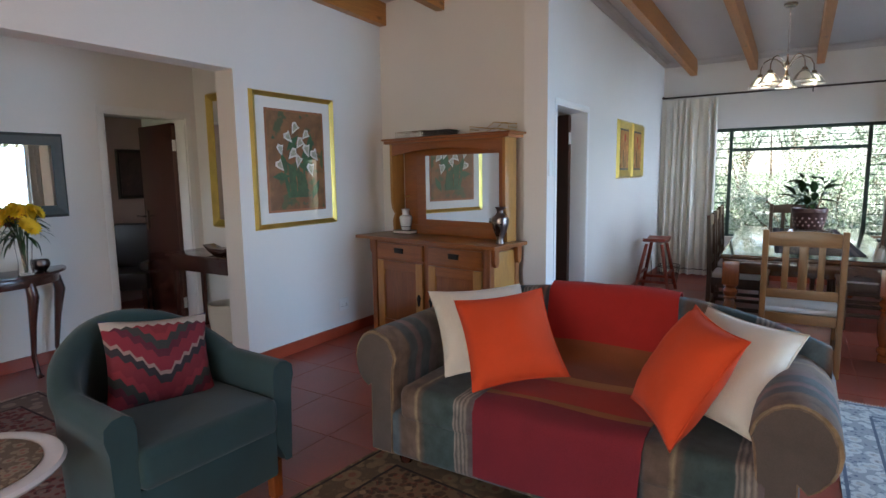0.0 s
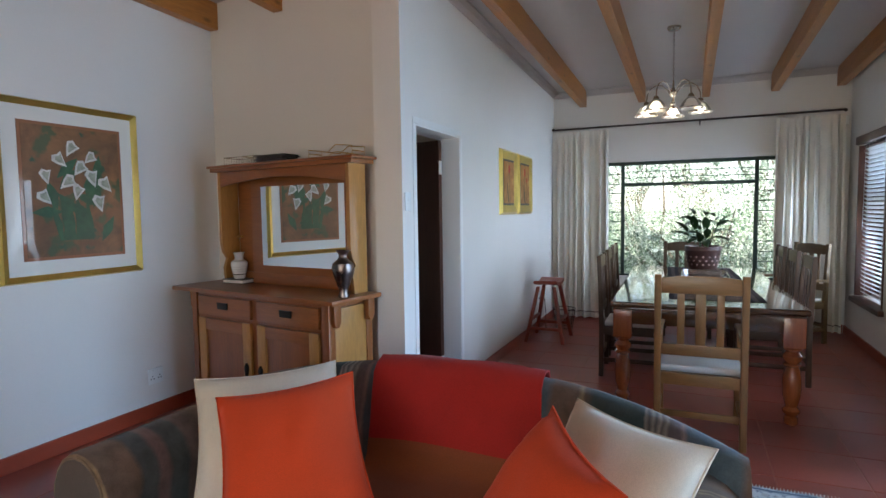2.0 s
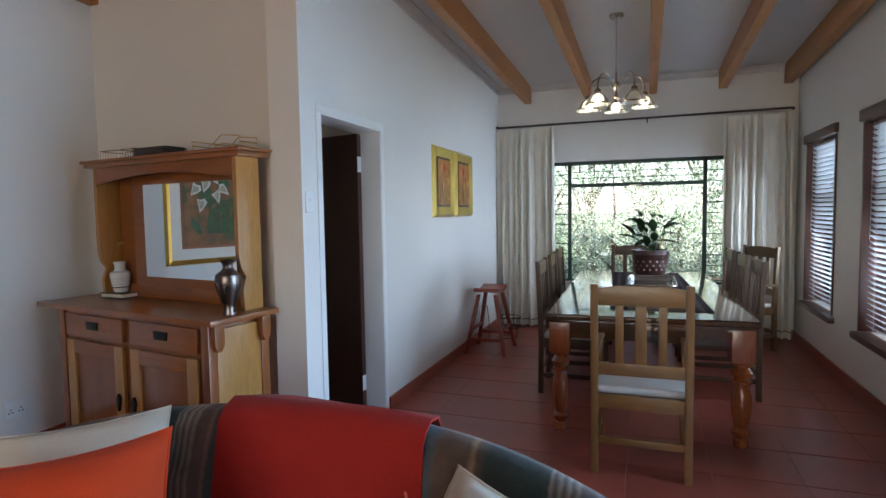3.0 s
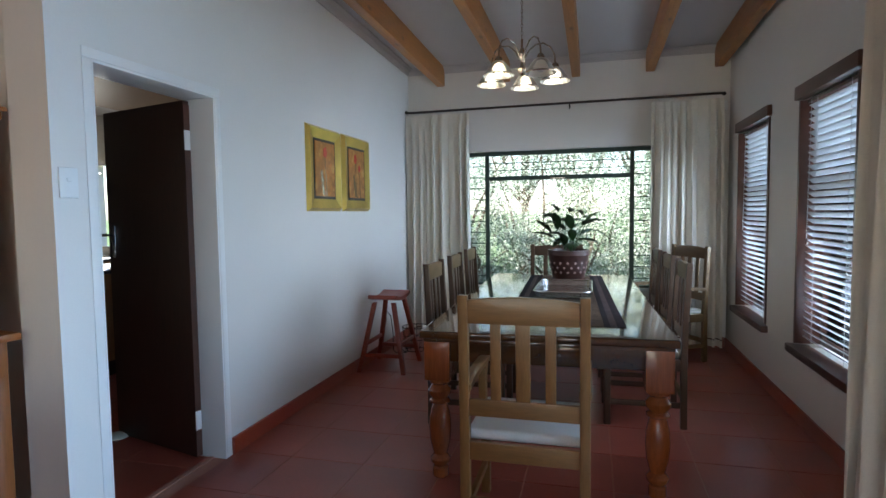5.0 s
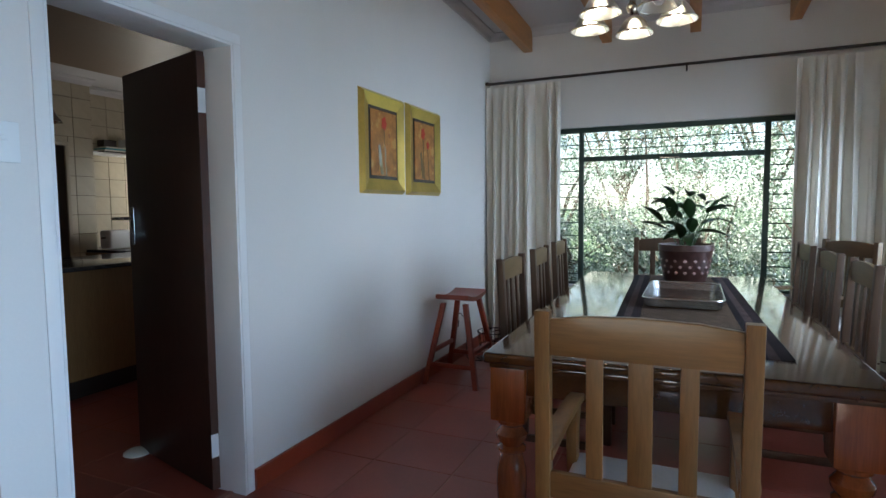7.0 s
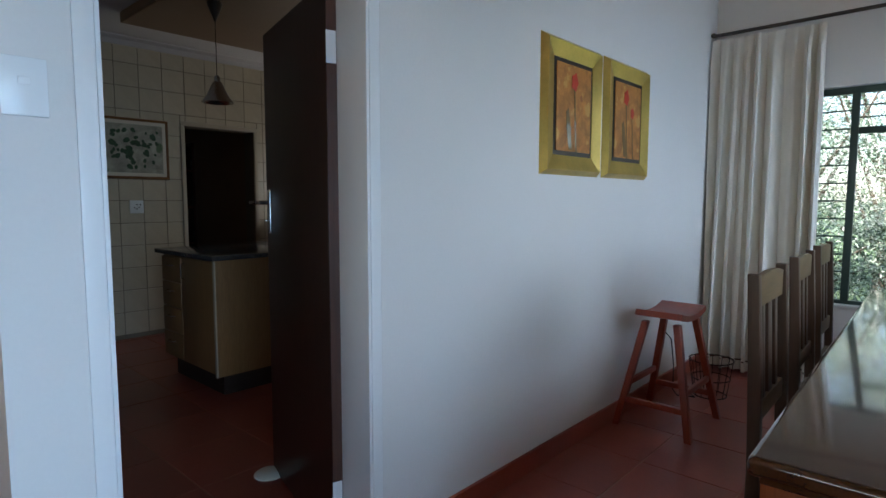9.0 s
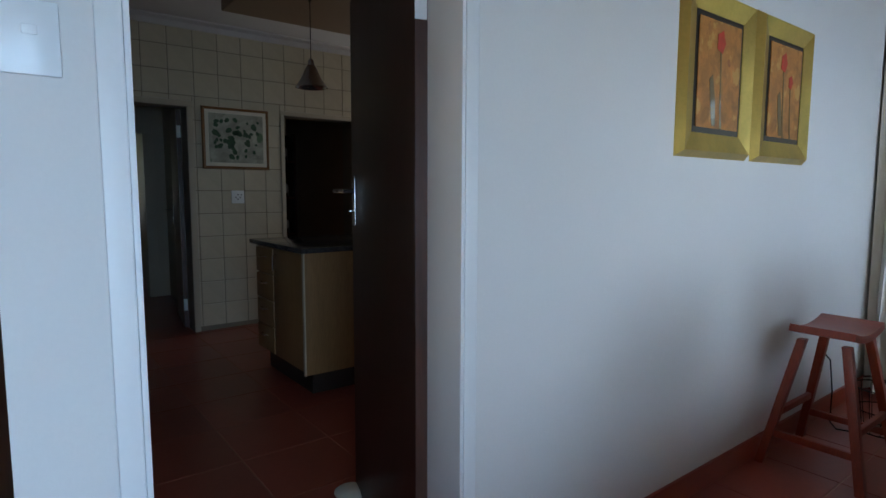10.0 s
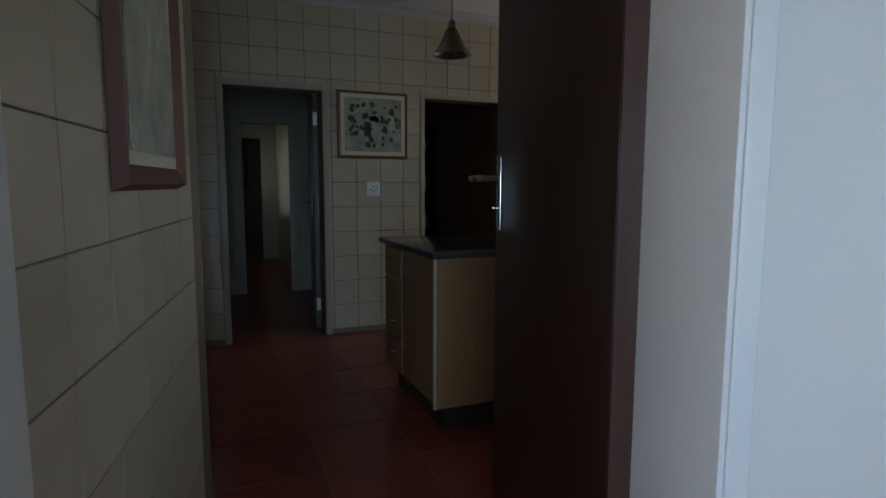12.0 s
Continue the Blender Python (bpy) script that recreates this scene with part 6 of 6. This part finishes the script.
bo = thing("wooden_bowl", pose(-4.30, 2.98, 0.7855), "dark boat-shaped wooden bowl on the hall table", "bowl")
part("bowl_body", prism([(-0.20, 0.09), (-0.12, 0.03), (-0.05, 0.0), (0.05, 0.0), (0.12, 0.03), (0.20, 0.09), (0.1, 0.06), (-0.1, 0.06)], 0.14, 1, -0.07, None, 0.01), DARKWOOD, bo)
hs = solid("floor_basket", lathe([(0.0, 0), (0.13, 0.0), (0.16, 0.2), (0.165, 0.34), (0.15, 0.34), (0.145, 0.2), (0.0, 0.02)], 24), CREAM, "cream woven basket under the hall table", "basket", "", "", pose(-4.25, 2.95, 0))
# bedroom
framed("dark_picture", pose(-6.749, 3.56, 1.55, 0, 0, 90), 0.34, 0.60, 0.045, 0.03, DARKFRAME, "dark framed picture on the bedroom wall", "picture", picture("dark_art", (0.06, 0.03, 0.03), [((0.12, 0.06, 0.05), 0.6)], 8))
ac = thing("bedroom_chair", pose(-6.28, 3.18, 0, 0, 0, 40), "dark upholstered armchair in the bedroom", "armchair")
part("seat", box((0, 0, 0.36), (0.6, 0.6, 0.2), 0.05), DARKFRAME, ac)
part("backrest", box((0, 0.27, 0.66), (0.6, 0.14, 0.62), 0.05), DARKFRAME, ac)
for sx in (-1, 1):
    part("arm", box((sx * 0.28, -0.02, 0.53), (0.1, 0.56, 0.1), 0.03), DARKFRAME, ac)
    for y in (-0.24, 0.24):
        part("leg", box((sx * 0.25, y, 0.13), (0.05, 0.05, 0.26), 0.005), DARKWOOD, ac)

# ---- kitchen ----
cab = thing("kitchen_counter_unit", pose(-4.375, 5.372, 0) @ Matrix.Diagonal((1, 1, 1.038, 1)), "light oak kitchen unit with drawers and a cupboard door", "kitchen cabinet")
CL, CD = 0.84, 1.35
part("body", span(0.0, CL, 0.02, CD, 0.14, 0.875, 0.002), CABOAK, cab)
part("end_panel", span(CL, CL + 0.018, 0.0, CD, 0.14, 0.875, 0.002), CABOAK, cab, "plain light oak end panel")
part("edge_strip", span(CL + 0.0, CL + 0.02, -0.012, 0.0, 0.14, 0.875, 0.002), KTILE, cab, "pale edge strip")
part("plinth", span(0.05, CL - 0.05, 0.07, CD - 0.02, 0.0, 0.14), DARKFRAME, cab)
for k in range(4):
    dz = 0.155 + k * 0.178
    d = part("drawer", span(0.012, 0.33, 0.0, 0.0195, dz, dz + 0.168, 0.003), CABOAK, cab)
    part("handle", tube([(0.12, -0.002, dz + 0.11), (0.13, -0.025, dz + 0.11), (0.21, -0.025, dz + 0.11), (0.22, -0.002, dz + 0.11)], 0.005, 6), STEEL, d)
d = part("cupboard_door", span(0.345, CL - 0.01, 0.0, 0.0195, 0.155, 0.865, 0.003), CABOAK, cab)
part("handle", tube([(0.40, -0.002, 0.83), (0.405, -0.028, 0.82), (0.405, -0.028, 0.73), (0.40, -0.002, 0.72)], 0.005, 6), STEEL, d, "curved steel handle")
solid("worktop", box((0, 0, 0), (0.92, 1.42, 0.032), 0.006), GRANITE, "dark speckled granite worktop on the counter", "worktop", "", "", pose(-3.95, 6.05, 0.925))
far_unit = thing("kitchen_base_unit", pose(-5.40, 7.72, 0), "light oak kitchen base unit along the wall", "kitchen cabinet")
part("body", box((-0.165, 0.01, 0.455), (0.91, 1.36, 0.83), 0.003), CABOAK, far_unit)
part("plinth", box((-0.03, 0, 0.02), (0.5, 1.30, 0.04)), DARKFRAME, far_unit)
for k in range(3):
    d = part("cupboard_door", box((0.298, -0.46 + 0.46 * k, 0.46), (0.016, 0.44, 0.78), 0.003), CABOAK, far_unit)
    part("handle", tube([(0.306, -0.30 + 0.46 * k, 0.78), (0.335, -0.30 + 0.46 * k, 0.77), (0.335, -0.30 + 0.46 * k, 0.68), (0.306, -0.30 + 0.46 * k, 0.67)], 0.005, 6), STEEL, d)
solid("worktop", box((-0.165, 0.02, 0), (0.96, 1.36, 0.032), 0.005), GRANITE, "dark granite worktop along the kitchen wall", "worktop", "", "", pose(-5.385, 7.72, 0.887))
ts = thing("toaster", pose(-5.42, 7.22, 0.9035), "grey metal toaster on the worktop", "toaster")
part("body", box((0, 0, 0.11), (0.17, 0.28, 0.20), 0.03, None, 3), PLASTIC, ts)
part("slot", box((0, 0, 0.2105), (0.03, 0.2, 0.003)), BLACKMETAL, ts)
part("lever", box((0, -0.15, 0.13), (0.04, 0.03, 0.015), 0.003), BLACKMETAL, ts)
TEAL = paint("teal_plastic", (0.02, 0.28, 0.34), 0.4, var=0.15)
tp = thing("utensil_pot", pose(-5.40, 7.52, 0.9035), "teal pot of dark kitchen utensils on the worktop", "utensil pot")
part("pot_body", lathe([(0.0, 0), (0.055, 0), (0.065, 0.15), (0.06, 0.15), (0.05, 0.01), (0.0, 0.01)], 20), TEAL, tp)
for k in range(5):
    a = k * 1.3
    part("utensil", tube([(0.02 * math.cos(a), 0.02 * math.sin(a), 0.012), (0.045 * math.cos(a), 0.045 * math.sin(a), 0.17), (0.08 * math.cos(a), 0.08 * math.sin(a), 0.29)], [0.006, 0.007, 0.016], 6), BLACKMETAL, tp)
sh = thing("wall_shelf", pose(-5.925, 7.81, 1.985), "white wall shelf with books and boxes", "shelf")
part("board", box((0, 0, 0), (0.24, 1.2, 0.022), 0.003), WHITE, sh)
for y in (-0.5, 0.5):
    part("bracket", prism([(-0.115, -0.012), (0.05, -0.012), (-0.115, -0.07)], 0.014, 1, y - 0.007), WHITE, sh)
for k in range(4):
    solid("magazine", box((0, 0, 0.009), (0.2, 0.28, 0.016), 0.002), (DARKFRAME, MAT, TEAL, MAT)[k], "magazine lying in a stack on the shelf", "magazine", "shelf magazines", "", pose(-5.92, 7.55 + 0.01 * k, 1.9965 + 0.0175 * k))
solid("storage_box", box((0, 0, 0.09), (0.18, 0.22, 0.18), 0.006), CERAMIC, "white patterned storage box on the shelf", "box", "", "", pose(-5.92, 7.84, 1.9965))
solid("bread_tin", box((0, 0, 0.04), (0.12, 0.16, 0.08), 0.01), DARKFRAME, "dark tin on a stack of magazines on the shelf", "tin", "", "", pose(-5.92, 7.52, 2.0675))

lamp = thing("pendant_lamp", pose(-3.955, 5.64, 0.03), "small conical steel pendant lamp on a long cord", "pendant lamp")
part("ceiling_cup", lathe([(0.004, 2.50), (0.012, 2.52), (0.05, 2.615), (0.05, 2.634), (0.0, 2.6345)], 20), DARKFRAME, lamp, "dark conical ceiling cup")
part("cord", tube([(0, 0, 2.13), (0, 0, 2.51)], 0.003, 6), BLACKMETAL, lamp)
part("socket", lathe([(0.0, 2.135), (0.012, 2.135), (0.02, 2.12), (0.022, 2.085), (0.0, 2.08)], 16), STEEL, lamp)
part("shade", lathe([(0.022, 2.095), (0.032, 2.085), (0.075, 1.995), (0.105, 1.955), (0.107, 1.948), (0.102, 1.95), (0.07, 1.993), (0.028, 2.08)], 28, (0, 0, 0), None, False), STEEL, lamp, "brushed steel cone shade")

SPRIG = picture("botanical_print", (0.34, 0.33, 0.26), [((0.10, 0.16, 0.08), 0.62)], 9, 0.4)
kp = framed("botanical_picture", pose(-5.6945, 5.68, 1.762, 0, 0, 90), 0.61, 0.56, 0.03, 0.022, OAKX, "print of green leaves and berries in a wooden frame", "picture", SPRIG, 0.03, CREAM)
rnd = random.Random(12)
PLEAF = paint("printed_leaf", (0.035, 0.075, 0.035), 0.6, var=0.4, big=30)
for i in range(46):
    x, z = rnd.uniform(-0.2, 0.2), rnd.uniform(-0.18, 0.18)
    r, a0 = rnd.uniform(0.012, 0.034), rnd.uniform(0, 6)
    pts = [(x + r * (1 + 0.3 * math.sin(5 * k)) * math.cos(a0 + k * math.pi / 4), z + r * (1 + 0.3 * math.sin(5 * k)) * math.sin(a0 + k * math.pi / 4)) for k in range(8)]
    part("printed_leaf", prism(pts, 0.0008, 1, -0.0185), PLEAF, kp)
kpm = wood("picture_wood", (0.12, 0.036, 0.014), 2, 0.6, coat=0.0)
lp = framed("wooden_picture", pose(-2.537, 4.2285, 1.727, 0, 0, 171), 0.58, 0.95, 0.055, 0.03, kpm, "tall picture of pale leaves in a red-brown wooden frame", "picture", picture("pale_art", (0.42, 0.42, 0.34), [((0.16, 0.22, 0.13), 0.62)], 8), 0.03, CREAM)
ks = thing("wall_socket", pose(-5.6945, 5.677, 1.228, 0, 0, 0), "white wall socket on the cream tiles", "wall socket", "wall sockets")
part("plate", box((0.004, 0, 0), (0.009, 0.12, 0.12), 0.004), PLASTIC, ks)
for dy, dz in ((0, 0.02), (-0.02, -0.005), (0.02, -0.005), (0, -0.02), (0.03, 0.02)):
    part("hole", box((0.0085, dy, dz), (0.0015, 0.011, 0.011), 0.001), BLACKMETAL, ks)
dr = thing("kitchen_dresser", pose(-4.80, 4.02, 0), "tall dark wooden dresser filled with crockery in the kitchen", "dresser")
part("back", span(-0.9, 1.2, -0.22, -0.20, 0.0, 1.98), DARKWOOD, dr)
for x in (-0.9, -0.2, 0.5, 1.17):
    part("upright", span(x, x + 0.03, -0.20, 0.24, 0.0, 1.98, 0.003), DARKWOOD, dr)
for z in (0.06, 0.5, 0.9, 1.25, 1.6, 1.95):
    part("shelf_board", span(-0.87, 1.17, -0.20, 0.235, z, z + 0.025, 0.003), DARKWOOD, dr)
part("lower_doors", span(-0.87, 1.17, 0.236, 0.252, 0.09, 0.89, 0.003), DARKWOOD, dr)
for i in range(9):
    x = -0.78 + 0.225 * i
    for z in (0.926, 1.276, 1.626):
        hgt = 0.12 + 0.10 * ((i * 7 + int(z * 10)) % 5) / 5
        solid("storage_jar", lathe([(0.0, 0), (0.055, 0), (0.06, hgt * 0.7), (0.04, hgt * 0.9), (0.042, hgt), (0.0, hgt)], 14), (CERAMIC, PEWTER, POT, TEAL)[(i + int(z * 3)) % 4], "storage jar on a dresser shelf", "jar", "dresser jars", "", pose(-4.80 + x, 4.05, z))
# pantry shelves
ps = thing("pantry_shelf", pose(-7.3, 6.375, 0), "dark pantry shelving with glass jars", "shelving")
for y in (-0.49, 0.49):
    part("upright", box((0, y, 1.0), (0.3, 0.03, 2.0), 0.003), DARKWOOD, ps)
# dark back board added so that the pantry looks unlit
part("back", box((-0.16, 0, 1.0), (0.016, 1.0, 2.0), 0.003), DARKWOOD, ps)
for z in (0.3, 0.75, 1.2, 1.65):
    part("shelf_board", box((0, 0, z), (0.3, 0.95, 0.025), 0.003), DARKWOOD, ps)
# jar colours are darkened to paint in the pantry's shade
for i in range(6):
    for z in (0.763, 1.213, 1.663):
        solid("glass_jar", lathe([(0.0, 0), (0.05, 0), (0.055, 0.15), (0.04, 0.18), (0.04, 0.2), (0.0, 0.2)], 14), (DARKFRAME, PEWTER)[i % 2], "jar on a pantry shelf, coloured dark for the pantry's shade", "jar", "pantry jars", "", pose(-7.25, 6.0 + 0.15 * i, z))
# passage
door_leaf("door_4", pose(-5.93, 5.24, 0, 0, 0, 172), 0.74, "beige passage door standing open", 1.05, CREAMPAINT)
framed("passage_picture", pose(-6.9, 5.499, 1.55, 0, 0, 0), 0.5, 0.9, 0.05, 0.03, kpm, "tall wooden framed mirror on the passage wall", "mirror", MIRROR)
framed("passage_end_picture", pose(-12.799, 4.9, 1.5, 0, 0, 90), 0.5, 0.6, 0.04, 0.02, DARKFRAME, "dark picture at the end of the passage", "picture", picture("end_art", (0.1, 0.1, 0.1), [((0.2, 0.2, 0.2), 0.6)], 8))

# ---- garden ----


def leafy(name, at, height, spread, leaves, seed, label, size=0.05, trunk=True, low=0.15, leaf=None):
    """A tree or shrub: tapered trunk, limbs, and leaves scattered in uneven clumps."""
    r = random.Random(seed)
    ob = thing(name, at, label, "tree" if trunk else "shrub", "garden trees" if trunk else "garden shrubs")
    limbs, clumps = bmesh.new(), []
    for k in range(9 if trunk else 7):
        a = 2 * math.pi * k / 8 + r.uniform(-0.3, 0.3)
        h = height * r.uniform(0.45, 1.0)
        rad = spread * r.uniform(0.35, 1.0)
        p0 = Vector((0.06 * math.cos(a), 0.06 * math.sin(a), height * (0.3 if trunk else 0.04)))
        p2 = Vector((rad * math.cos(a), rad * math.sin(a), h))
        p1 = (p0 + p2) / 2 + Vector((r.uniform(-0.2, 0.2), r.uniform(-0.2, 0.2), height * 0.1))
        tube([p0, p1, p2], [0.04, 0.025, 0.006], 6, limbs)
        for j in range(7):
            s = r.uniform(0.35, 1.0)
            clumps.append(((p0.lerp(p1, s * 2) if s < 0.5 else p1.lerp(p2, s * 2 - 1)) + Vector((r.gauss(0, 0.25), r.gauss(0, 0.25), r.gauss(0, 0.2))), r.uniform(0.25, 0.55) * spread * 0.5))
    if not trunk:
        for j in range(20):
            a, q = r.uniform(0, 6.3), spread * math.sqrt(r.random())
            clumps.append((Vector((q * math.cos(a), q * math.sin(a), height * r.uniform(low, 0.75))), r.uniform(0.2, 0.45) * spread * 0.5))
    if trunk:
        tube([(0, 0, -0.1), (0.04, 0.0, height * 0.15), (0.0, 0.05, height * 0.33), (0.02, 0.02, height * 0.5)], [0.13, 0.10, 0.085, 0.04], 9, limbs)
    part("trunk" if trunk else "stems", limbs, BARK, ob)
    vs, fs = [], []
    for n in range(leaves):
        c, q = clumps[r.randrange(len(clumps))]
        p = c + Vector((r.gauss(0, q * 0.55), r.gauss(0, q * 0.55), r.gauss(0, q * 0.45)))
        if p.z < 0.05:
            continue
        d = Vector((r.gauss(0, 1), r.gauss(0, 1), r.gauss(0, 0.8) - 0.3)).normalized()
        s = d.cross(Vector((r.gauss(0, 1), r.gauss(0, 1), r.gauss(0, 1)))).normalized()
        ll = size * r.uniform(0.7, 1.5)
        b = len(vs)
        vs += [p, p + d * ll * 0.5 + s * ll * 0.22, p + d * ll, p + d * ll * 0.5 - s * ll * 0.22]
        fs.append((b, b + 1, b + 2, b + 3))
    me = bpy.data.meshes.new("crown")
    me.from_pydata(vs, [], fs)
    me.materials.append(leaf or SUNFOLIAGE)
    crown = new("crown", me)
    crown.parent = ob
    return ob


G = -0.15
leafy("shrub", pose(-1.9, 11.7, G), 3.1, 1.5, 18000, 21, "dense grey-green garden shrub outside the window", 0.036, False)
leafy("shrub", pose(-0.4, 11.9, G), 2.9, 1.3, 18000, 32, "sunlit pale green garden shrub outside the window", 0.036, False)
leafy("shrub", pose(0.9, 11.8, G), 2.8, 1.3, 18000, 22, "sunlit pale green garden shrub outside the window", 0.036, False)
leafy("shrub", pose(2.3, 12.0, G), 3.1, 1.5, 18000, 23, "dense garden shrub outside the window", 0.036, False)
leafy("shrub", pose(-2.9, 10.9, G), 2.3, 1.2, 15000, 41, "dense garden shrub close to the window", 0.032, False)
leafy("shrub", pose(-1.2, 10.7, G), 1.7, 1.0, 13500, 42, "low leafy garden shrub close to the window", 0.032, False)
leafy("shrub", pose(0.3, 10.8, G), 1.5, 1.0, 13500, 43, "low leafy garden shrub close to the window", 0.032, False)
leafy("shrub", pose(1.9, 10.8, G), 1.8, 1.1, 13500, 44, "low leafy garden shrub close to the window", 0.032, False)
leafy("garden_tree", pose(-5.2, 12.4, G), 4.6, 2.0, 18000, 45, "leafy garden tree beside the house", 0.050)
leafy("garden_tree", pose(-3.4, 13.4, G), 5.4, 2.2, 24000, 24, "leafy garden tree behind the shrubs", 0.050)
leafy("garden_tree", pose(-0.9, 14.6, G), 5.8, 2.5, 30000, 33, "leafy garden tree behind the shrubs", 0.050)
leafy("garden_tree", pose(1.6, 14.4, G), 5.6, 2.5, 30000, 25, "leafy garden tree behind the shrubs", 0.050)
leafy("garden_tree", pose(4.3, 13.6, G), 5.4, 2.2, 24000, 26, "leafy garden tree behind the shrubs", 0.050)
leafy("garden_tree", pose(0.2, 13.2, G), 4.6, 2.1, 24000, 52, "leafy garden tree behind the shrubs", 0.043)
leafy("garden_tree", pose(8.0, 6.5, G), 4.2, 2.0, 13500, 27, "leafy tree beyond the veranda", 0.058, leaf=GREENLEAF)
leafy("garden_tree", pose(7.4, 5.0, G), 4.0, 1.9, 14000, 61, "leafy tree beyond the veranda", 0.058, leaf=GREENLEAF)
leafy("garden_tree", pose(8.6, 2.0, G), 4.6, 2.2, 13500, 28, "leafy tree beyond the veranda", 0.058, leaf=GREENLEAF)
leafy("garden_tree", pose(9.0, -2.5, G), 4.4, 2.2, 13500, 29, "leafy tree beyond the veranda", 0.058, leaf=GREENLEAF)
leafy("shrub", pose(6.6, 4.2, G), 1.6, 1.2, 9000, 30, "low green shrub beyond the veranda", 0.043, False, leaf=GREENLEAF)
leafy("shrub", pose(6.8, 0.3, G), 1.5, 1.2, 9000, 31, "low green shrub beyond the veranda", 0.043, False, leaf=GREENLEAF)

# ---- tiles ----
floor_ob, kfloor = bpy.data.objects["floor"], bpy.data.objects["floor_kitchen"]
TS = 0.446
tile_mesh = mesh_of(box((0, 0, -0.004), (TS - 0.006, TS - 0.006, 0.008), 0.0015, None, 1), "tile", TILE, 0)
x = 0.645 - TS * 9 + TS / 2
while x + TS / 2 < 1.85 + TS:
    y = 4.605 - TS * 12 + TS / 2
    while y - TS / 2 < 8.42:
        sx0, sx1 = max(x - TS / 2, -3.37), min(x + TS / 2, 1.848)
        sy0, sy1 = y - TS / 2, min(y + TS / 2, 8.418)
        if sx1 - sx0 > 0.03 and sy1 - sy0 > 0.03 and not (sx1 < -1.45 and sy0 > 4.1):
            if sx1 - sx0 > TS - 0.001 and sy1 - sy0 > TS - 0.001 and not (sx0 < -1.5 < sx1 and sy1 > 3.95):
                tl = new("tile", tile_mesh)
                tl.location = ((sx0 + sx1) / 2, (sy0 + sy1) / 2, 0)
            else:
                if sx0 < -1.5 < sx1 and sy1 > 3.95:
                    sx0 = -1.498 if sy0 > 3.9 else sx0
                tl = new("tile", mesh_of(span(sx0 + 0.0035, sx1 - 0.0035, sy0 + 0.0035, sy1 - 0.0035, -0.008, 0.0), "tile", TILE, 0))
            tl.parent = floor_ob
        y += TS
    x += TS
for i in range(10):
    for j in range(11):
        x0, y0, y1 = -1.61 - TS * i, 3.45 + TS * j, 3.45 + TS * (j + 1)
        if i < 5:
            y0 = max(y0, 4.10 + 0.158 * (-1.5 - x0))
        if y1 - y0 > 0.03:
            full = y1 - y0 > TS - 0.001
            tl = new("tile", tile_mesh if full else mesh_of(box((0, 0, -0.004), (TS - 0.006, y1 - y0 - 0.006, 0.008)), "tile", TILE, 0))
            tl.location = (x0 - TS / 2, (y0 + y1) / 2, -0.0013)
            tl.parent = kfloor
kwall = bpy.data.objects["wall_kitchen_far"]
KT = 0.2075
kt_mesh = mesh_of(box((0.004, 0, 0), (0.01, KT - 0.006, KT - 0.006), 0.0015, None, 1), "tile", KTILE, 0)
j = 0
while 3.45 + KT * (j + 1) < 7.2:
    for k in range(13):
        y0, z0 = 3.46 + KT * j, 0.04 + KT * k
        y1, z1 = y0 + KT, z0 + KT
        if z1 > 2.74:
            continue
        cut = [(a, b, c) for a, b, c in ((4.455, 5.307, 2.07), (6.105, 6.92, 2.055)) if y1 > a and y0 < b and z0 < c]
        pieces = [(y0, y1, z0, z1)]
        for a, b, c in cut:
            pieces = [(y0, a, z0, z1), (b, y1, z0, z1), (max(y0, a), min(y1, b), c, z1)]
        for ya, yb, za, zb in pieces:
            if yb - ya > 0.012 and zb - za > 0.012:
                tl = new("tile", kt_mesh if not cut else mesh_of(box((0.004, 0, 0), (0.01, yb - ya - 0.006, zb - za - 0.006)), "tile", KTILE, 0))
                tl.parent = kwall
                tl.location = (-5.712 + 0.003, (ya + yb) / 2, (za + zb) / 2)
    j += 1
rwall = bpy.data.objects["wall_kitchen_recess"]
for j in range(6):
    for k in range(13):
        tl = new("tile", kt_mesh)
        tl.parent = rwall
        tl.location = (-6.059, 7.31 + KT * j, 0.14 + KT * k)
nwall = bpy.data.objects["wall_niche"]
nt_mesh = mesh_of(box((0, 0.003, 0), (KT - 0.004, 0.010, KT - 0.004), 0.001, None, 1), "tile", KTILE, 0)
for i in range(6):
    for k in range(13):
        s = 0.234 + KT * i
        tl = new("tile", nt_mesh)
        tl.parent = nwall
        ax, ay = -1.70 - s * 0.9876, 4.082 + s * 0.1567
        tl.matrix_basis = pose(ax, ay + 0.002, 0.223 + KT * k, 0, 0, -9.02)
structure("trim_grout_niche", box((0, 0, 1.35), (1.52, 0.004, 2.74)), KGROUT, "dark grout bed behind the cream tiles").matrix_world = pose(-2.475, 4.2065, 0, 0, 0, -9.02)
